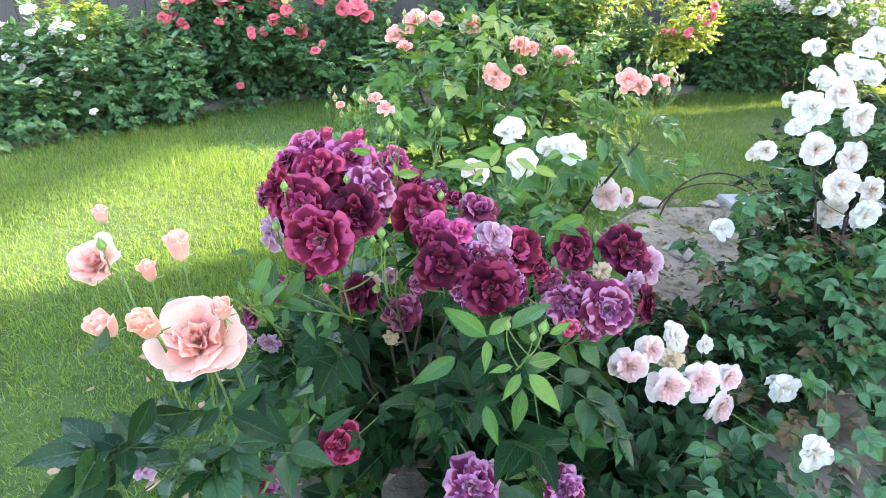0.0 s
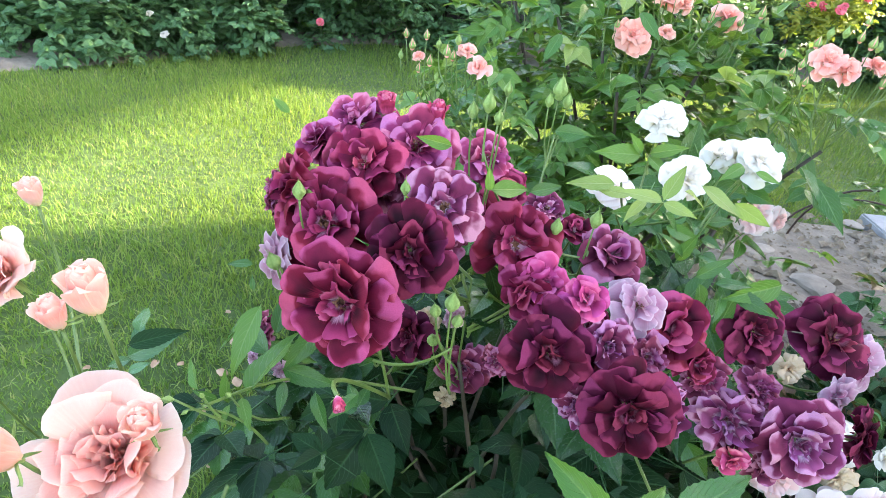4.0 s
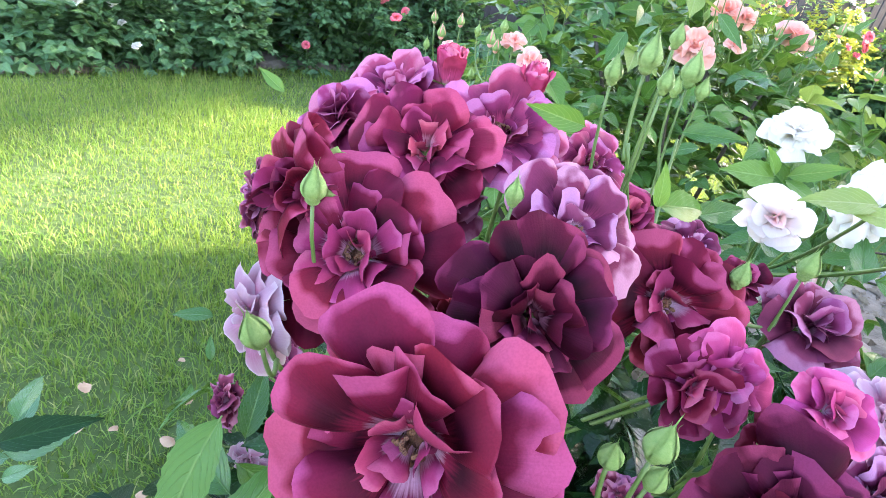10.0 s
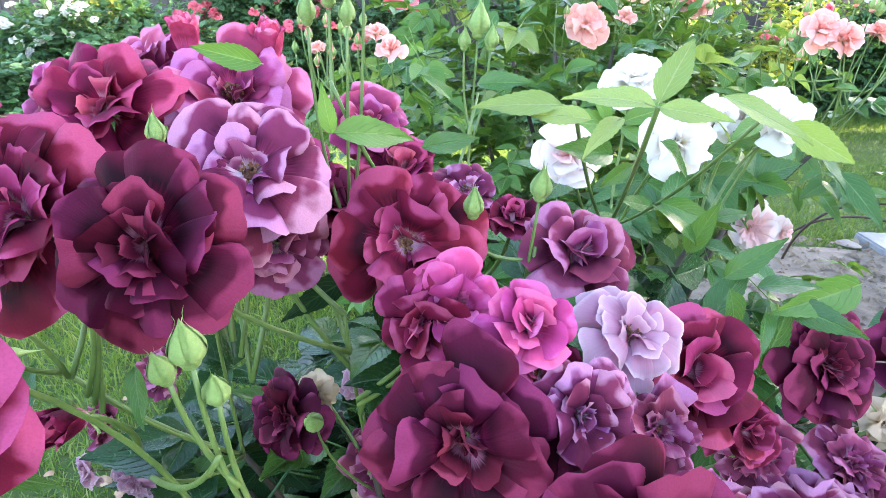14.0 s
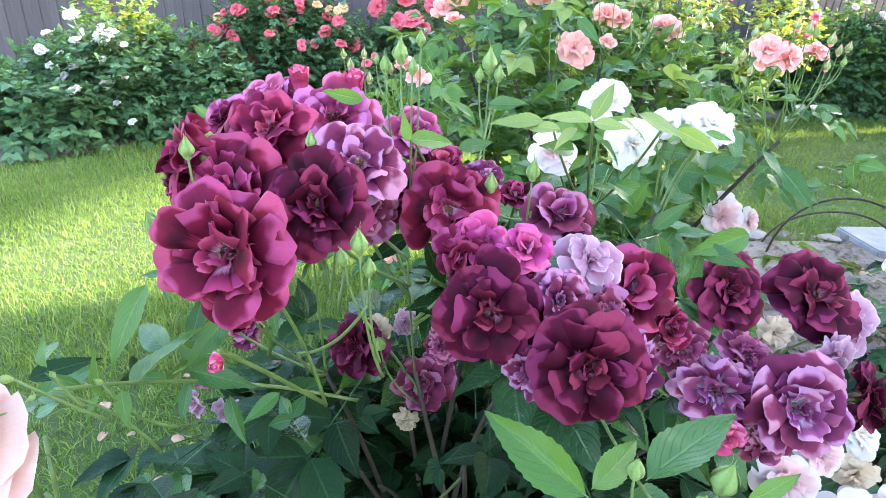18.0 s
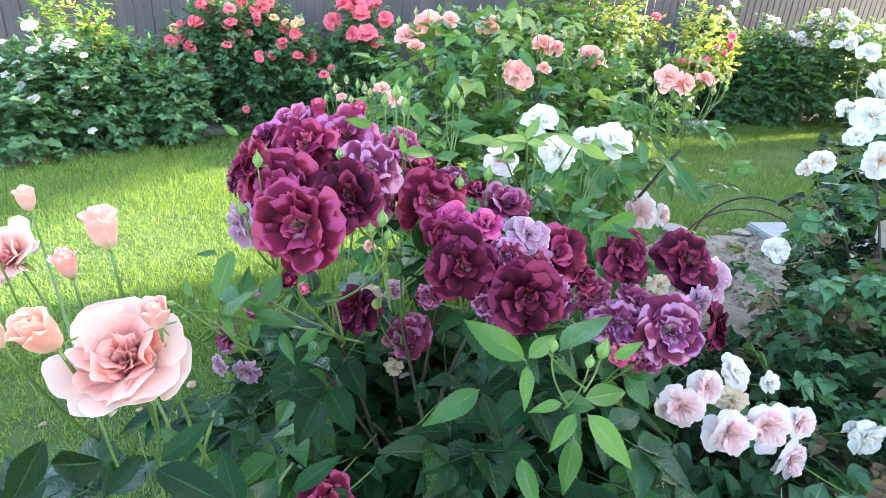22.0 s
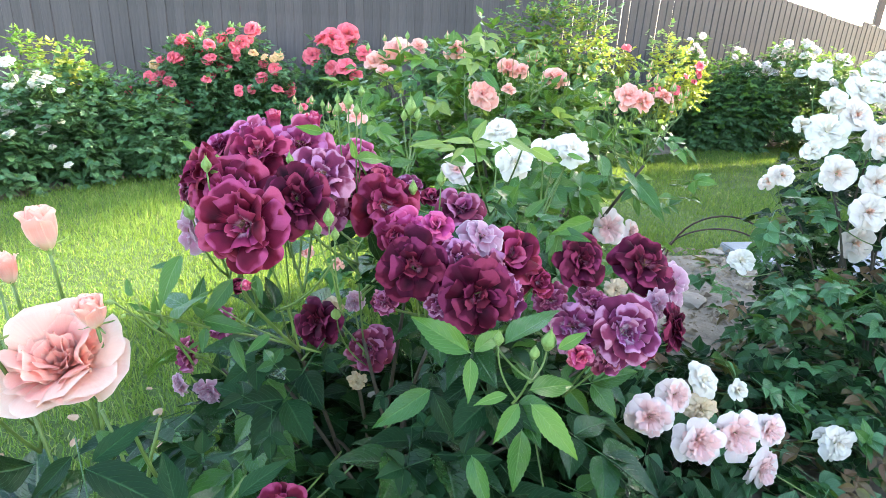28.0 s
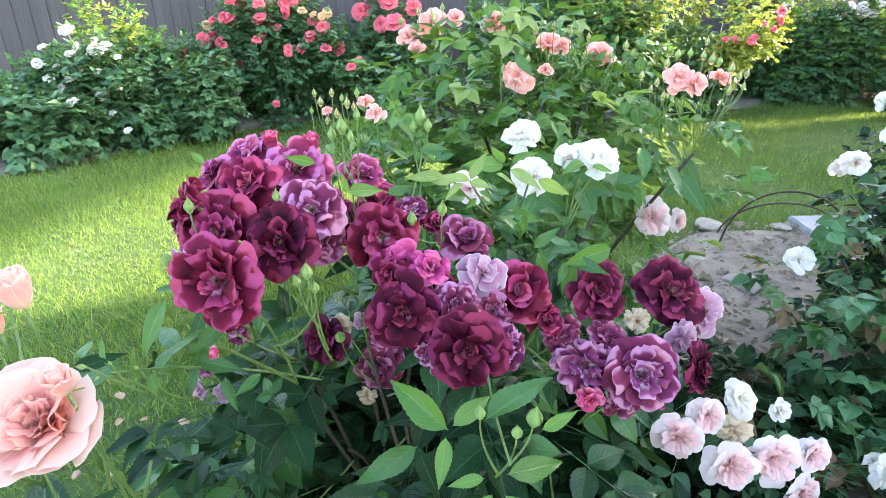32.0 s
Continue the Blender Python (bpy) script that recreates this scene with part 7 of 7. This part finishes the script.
foliage(far_white_bush, [((-2.2, 3.2, 0.23), (0.6, 0.42, 0.31), 1870), ((-2.95, 3.0, 0.17), (0.6, 0.4, 0.24), 1190), ((-2.05, 3.40, 0.42), (0.25, 0.2, 0.28), 240), ((-1.75, 3.4, 0.24), (0.36, 0.3, 0.30), 680), ((-2.0, 3.65, 0.26), (0.45, 0.36, 0.40), 700), ((-2.5, 2.85, 0.16), (0.65, 0.36, 0.26), 1105)], 0.045, LEAF["far"], 7)
foliage(far_white_bush, [((-2.12, 3.28, 0.62), (0.24, 0.1, 0.18), 81)], 0.028, LEAF["yellow"], 17)
foliage(far_white_bush, [((-2.3, 3.35, 0.62), (0.12, 0.08, 0.26), 70), ((-2.0, 3.35, 0.58), (0.12, 0.08, 0.28), 70)], 0.030, LEAF["young"], 18)
foliage(far_blush_bush, [((2.9, 5.6, 0.36), (0.8, 0.35, 0.50), 1870), ((4.1, 6.0, 0.45), (0.8, 0.45, 0.60), 1360)], 0.052, LEAF["far"], 8)
# lighter sprigs, added to brighten this shaded bush by leaf colour
foliage(far_blush_bush, [((2.9, 5.45, 0.5), (0.8, 0.25, 0.45), 260), ((4.0, 5.85, 0.6), (0.7, 0.3, 0.5), 200)], 0.04, LEAF["young"], 38)
foliage(yellow_shrub, [((1.5, 4.75, 0.32), (0.6, 0.35, 0.42), 1360)], 0.046, LEAF["far"], 9)
foliage(yellow_shrub, [((1.9, 4.65, 0.72), (0.22, 0.18, 0.36), 224)], 0.030, LEAF["yellow"], 10)
foliage(tall_shrub, [((0.5, 4.2, 0.45), (0.9, 0.4, 0.52), 1870)], 0.052, LEAF["far"], 11)
foliage(tall_shrub, [((0.8, 4.15, 0.82), (0.55, 0.28, 0.45), 285)], 0.034, LEAF["young"], 13)
foliage(tall_shrub, [((0.85, 4.15, 0.85), (0.5, 0.25, 0.42), 380)], 0.030, LEAF["yellow"], 12)

# ---- bed: slab, stones, wire hoops, fallen petals ----
def slab(name, pts, z0, z1, material, label, category):
    bm = bmesh.new()
    face = bm.faces.new([bm.verts.new((x, y, z0)) for x, y in pts])
    top = bmesh.ops.extrude_face_region(bm, geom=[face])["geom"]
    bmesh.ops.translate(bm, verts=[g for g in top if isinstance(g, bmesh.types.BMVert)], vec=(0, 0, z1 - z0))
    bmesh.ops.bevel(bm, geom=bm.edges[:], offset=0.006, segments=2, affect="EDGES")
    bmesh.ops.recalc_face_normals(bm, faces=bm.faces)
    return tagged(part(name, bm, material, None), label, category)


slab("paving_slab", [(1.36, 2.14), (1.62, 2.10), (1.74, 2.45), (1.34, 2.38)], 0.0, 0.05, SLAB, "grey stone paving slab at the lawn edge", "slab")


slab("paving_slab", [(1.66, 2.08), (2.15, 2.02), (2.22, 2.42), (1.78, 2.45)], 0.0, 0.045, SLAB, "grey stone paving slab partly under rose leaves", "slab")


def stone(x, y, r, seed):
    rs = np.random.RandomState(seed)
    bm = bmesh.new()
    bmesh.ops.create_icosphere(bm, subdivisions=2, radius=r)
    off = Vector(rs.uniform(0, 9, 3))
    for v in bm.verts:
        v.co *= 1 + 0.35 * noise.noise(v.co / r * 1.1 + off)
        v.co.z *= 0.28
    ob = part("stone", bm, STONE, None)
    ob.location = (x, y, 0.025 + r * 0.12)
    tagged(ob, "rough pale beige stone lying on the bed", "stone", "stones in the bed")


for i, (sx, sy, sr) in enumerate(((0.93, 1.76, 0.062), (0.99, 2.28, 0.055), (0.84, 1.95, 0.036), (1.28, 2.3, 0.036), (1.12, 1.62, 0.034))):
    stone(sx, sy, sr, 50 + i)


def mulch():
    """Crumbs of bark, dry leaf and earth on the near bed."""
    rs = np.random.RandomState(21)
    n = 9000
    x, y = rs.uniform(-0.4, 2.2, n), rs.uniform(0.2, 2.4, n)
    ok = inside(NEAR_EDGE, x, y)
    x, y = x[ok], y[ok]
    n = len(x)
    size = rs.gamma(2.0, 0.004, n) + 0.003
    tet = np.array([(1, 0.1, -0.2), (-0.6, 0.8, -0.3), (-0.5, -0.7, -0.2), (0.1, 0.0, 0.7)])
    a = rs.uniform(0, 6.28, n)
    c, s_ = np.cos(a), np.sin(a)
    stretch = rs.uniform(0.3, 1.2, n)
    V = np.zeros((n, 4, 3))
    for k in range(4):
        px_, py_ = tet[k, 0] * size, tet[k, 1] * size * stretch
        V[:, k] = np.stack([x + c * px_ - s_ * py_, y + s_ * px_ + c * py_, 0.028 + size * 0.3 + tet[k, 2] * size * 0.6], 1)
    F = np.vstack([np.arange(n)[:, None] * 4 + f for f in ((0, 1, 3), (1, 2, 3), (2, 0, 3))])
    return mesh_of("mulch", V.reshape(-1, 3), F, MULCH, smooth=False)


tagged(put("mulch", mulch()), "crumbs of bark and dry leaves on the earth", "mulch", kind="stuff")


def hoop(x, y, w, h, turn):
    pts = []
    for a in np.linspace(0, math.pi, 21):
        pts.append((w * math.cos(a), 0, h * math.sin(a) ** 0.8 - 0.02))
    v, f = tube(pts, 0.004, 0.004, 6)
    ob = put("wire_hoop", mesh_of("wire_hoop", v, f, WIRE))
    ob.matrix_basis = pose(x, y, 0, 0, 0, turn)
    tagged(ob, "dark bent wire plant hoop in the earth", "wire hoop", "wire hoops")


hoop(1.17, 2.04, 0.21, 0.28, -17)
hoop(1.23, 2.21, 0.24, 0.18, 3)


def fallen_petal(x, y, s, seed):
    v, f, uv = petal_grid(s, s * 0.4, 70, 100, 0, 30, 0.15, 0.05, 5, 5, seed)
    ob = put("fallen_petal", mesh_of("fallen_petal", v, f, DRY, uv))
    ob.matrix_basis = pose(x, y, 0.035, 0, 0, seed * 47)
    tagged(ob, "dry brown petal fallen on the grass", "petal", "fallen petals")


for i, (fx, fy) in enumerate(((-0.62, 0.94), (-0.66, 0.92), (-0.70, 1.00), (-0.58, 0.80), (-0.50, 0.86), (-0.55, 1.05), (-0.45, 0.75), (-0.62, 0.72), (-0.52, 0.62), (-0.47, 0.68), (-0.58, 0.60), (-0.70, 0.66), (-0.50, 0.54), (-0.66, 0.80), (-0.54, 0.95), (-0.78, 0.88), (-0.44, 0.60), (-0.48, 0.92), (-0.60, 1.12), (-1.9, 3.05), (-1.75, 3.2), (-2.0, 2.95))):
    fallen_petal(fx, fy, 0.015 + 0.006 * (i % 3), i + 1)

# ---- fences and unseen shade casters ----
def fence(name, a, b, heights, pitch, label, lap, wood=BOARD):
    """Upright boards on two rails and posts; heights: the top as a function of the run; lap: every other board stands behind its neighbours."""
    ax, ay, bx, by = *a, *b
    run = math.hypot(bx - ax, by - ay)
    turn = math.degrees(math.atan2(by - ay, bx - ax))
    root = thing(name, ax, ay, 0, label, "fence")
    root.rotation_euler = (0, 0, radians(turn))
    n = int(run / pitch)
    cache = {}
    for i in range(n):
        s = (i + 0.5) * pitch
        h = round(heights(s / run), 2)
        if h not in cache:
            bm = bmesh.new()
            bmesh.ops.create_cube(bm, size=1)
            for v in bm.verts:
                v.co = Vector((v.co.x * (pitch + (0.004 if lap else -0.008)), v.co.y * 0.018, (v.co.z + 0.5) * h))
            bmesh.ops.bevel(bm, geom=bm.edges[:], offset=0.005, segments=1, affect="EDGES")
            me = bpy.data.meshes.new("board")
            bm.to_mesh(me)
            bm.free()
            me.materials.append(wood)
            cache[h] = me
        put("board", cache[h], root, m=pose(s, (0.006 if lap and i % 2 else 0) + rng.uniform(-0.0015, 0.0015), 0.0))
    low = min(heights(k / 20) for k in range(21))
    for z in (0.25, low - 0.15):
        bm = bmesh.new()
        bmesh.ops.create_cube(bm, size=1, matrix=Matrix.Translation((run / 2, 0.056, z)) @ Matrix.Diagonal((run, 0.04, 0.07, 1)))
        part("rail", bm, wood, root)
    for k in range(int(run / 2) + 1):
        bm = bmesh.new()
        bmesh.ops.create_cube(bm, size=1, matrix=Matrix.Translation((min(k * 2 + 0.1, run - 0.1), 0.112, low / 2 - 0.05)) @ Matrix.Diagonal((0.07, 0.07, low, 1)))
        part("post", bm, wood, root)
    return root


fence("fence", (-6.0, 4.25), (1.1, 5.06), lambda q: 0.80 if q < 0.345 else 1.42, 0.069, "dark brown upright board fence behind the border", True)
fence("fence", (0.95, 5.1), (7.9, 8.25), lambda q: 1.86 - 0.95 * q if q < 0.58 else 1.92 - 0.95 * q, 0.088, "dark slate-grey upright board fence running down a slope", False, SLATE_BOARD)
# this third fence stands out of view, added to shade the right lawn
fence("fence", (3.0, 2.0), (5.0, 5.95), lambda q: 1.4, 0.09, "dark brown upright board fence out of view, added to shade the right lawn", True)


# plain wall out of view, added to shade the near roses and lawn
def house_wall(a, b, height, thick):
    ax, ay, bx, by = *a, *b
    run = math.hypot(bx - ax, by - ay)
    bm = bmesh.new()
    bmesh.ops.create_cube(bm, size=1, matrix=Matrix.Translation((run / 2, 0, height / 2)) @ Matrix.Diagonal((run, thick, height, 1)))
    ob = part("wall_shade", bm, SHADE_PLASTER, None)
    ob.matrix_basis = pose(ax, ay, 0, 0, 0, math.degrees(math.atan2(by - ay, bx - ax)))
    tagged(ob, "plain plastered wall out of view, added to shade the near bed", "wall", kind="structure")


house_wall((4.46, 4.34), (7.1, -0.65), 5.2, 0.25)


def shade_roof(a, b, depth, z, thick):
    """An unseen flat roof on posts, added past the end of the wall to shade the lawn by the border."""
    ax, ay, bx, by = *a, *b
    run = math.hypot(bx - ax, by - ay)
    root = thing("shade_roof", ax, ay, 0, "flat dark wooden roof on posts out of view, added to shade the lawn by the border", "porch roof")
    root.rotation_euler = (0, 0, math.atan2(by - ay, bx - ax))
    for name, centre, size in (("roof", (run / 2, -depth / 2, z + thick / 2), (run, depth, thick)), ("post", (run - 0.15, -depth + 0.15, z / 2), (0.09, 0.09, z)), ("post", (0.25, -depth + 0.15, z / 2), (0.09, 0.09, z))):
        bm = bmesh.new()
        bmesh.ops.create_cube(bm, size=1, matrix=Matrix.Translation(centre) @ Matrix.Diagonal((*size, 1)))
        bmesh.ops.bevel(bm, geom=bm.edges[:], offset=0.008, segments=2, affect="EDGES")
        part(name, bm, BOARD, root)


# placed so that its shadow edge bounds the sunlit strip of lawn
shade_roof((4.09, 4.71), (5.19, 9.37), 1.6, 3.06, 0.16)
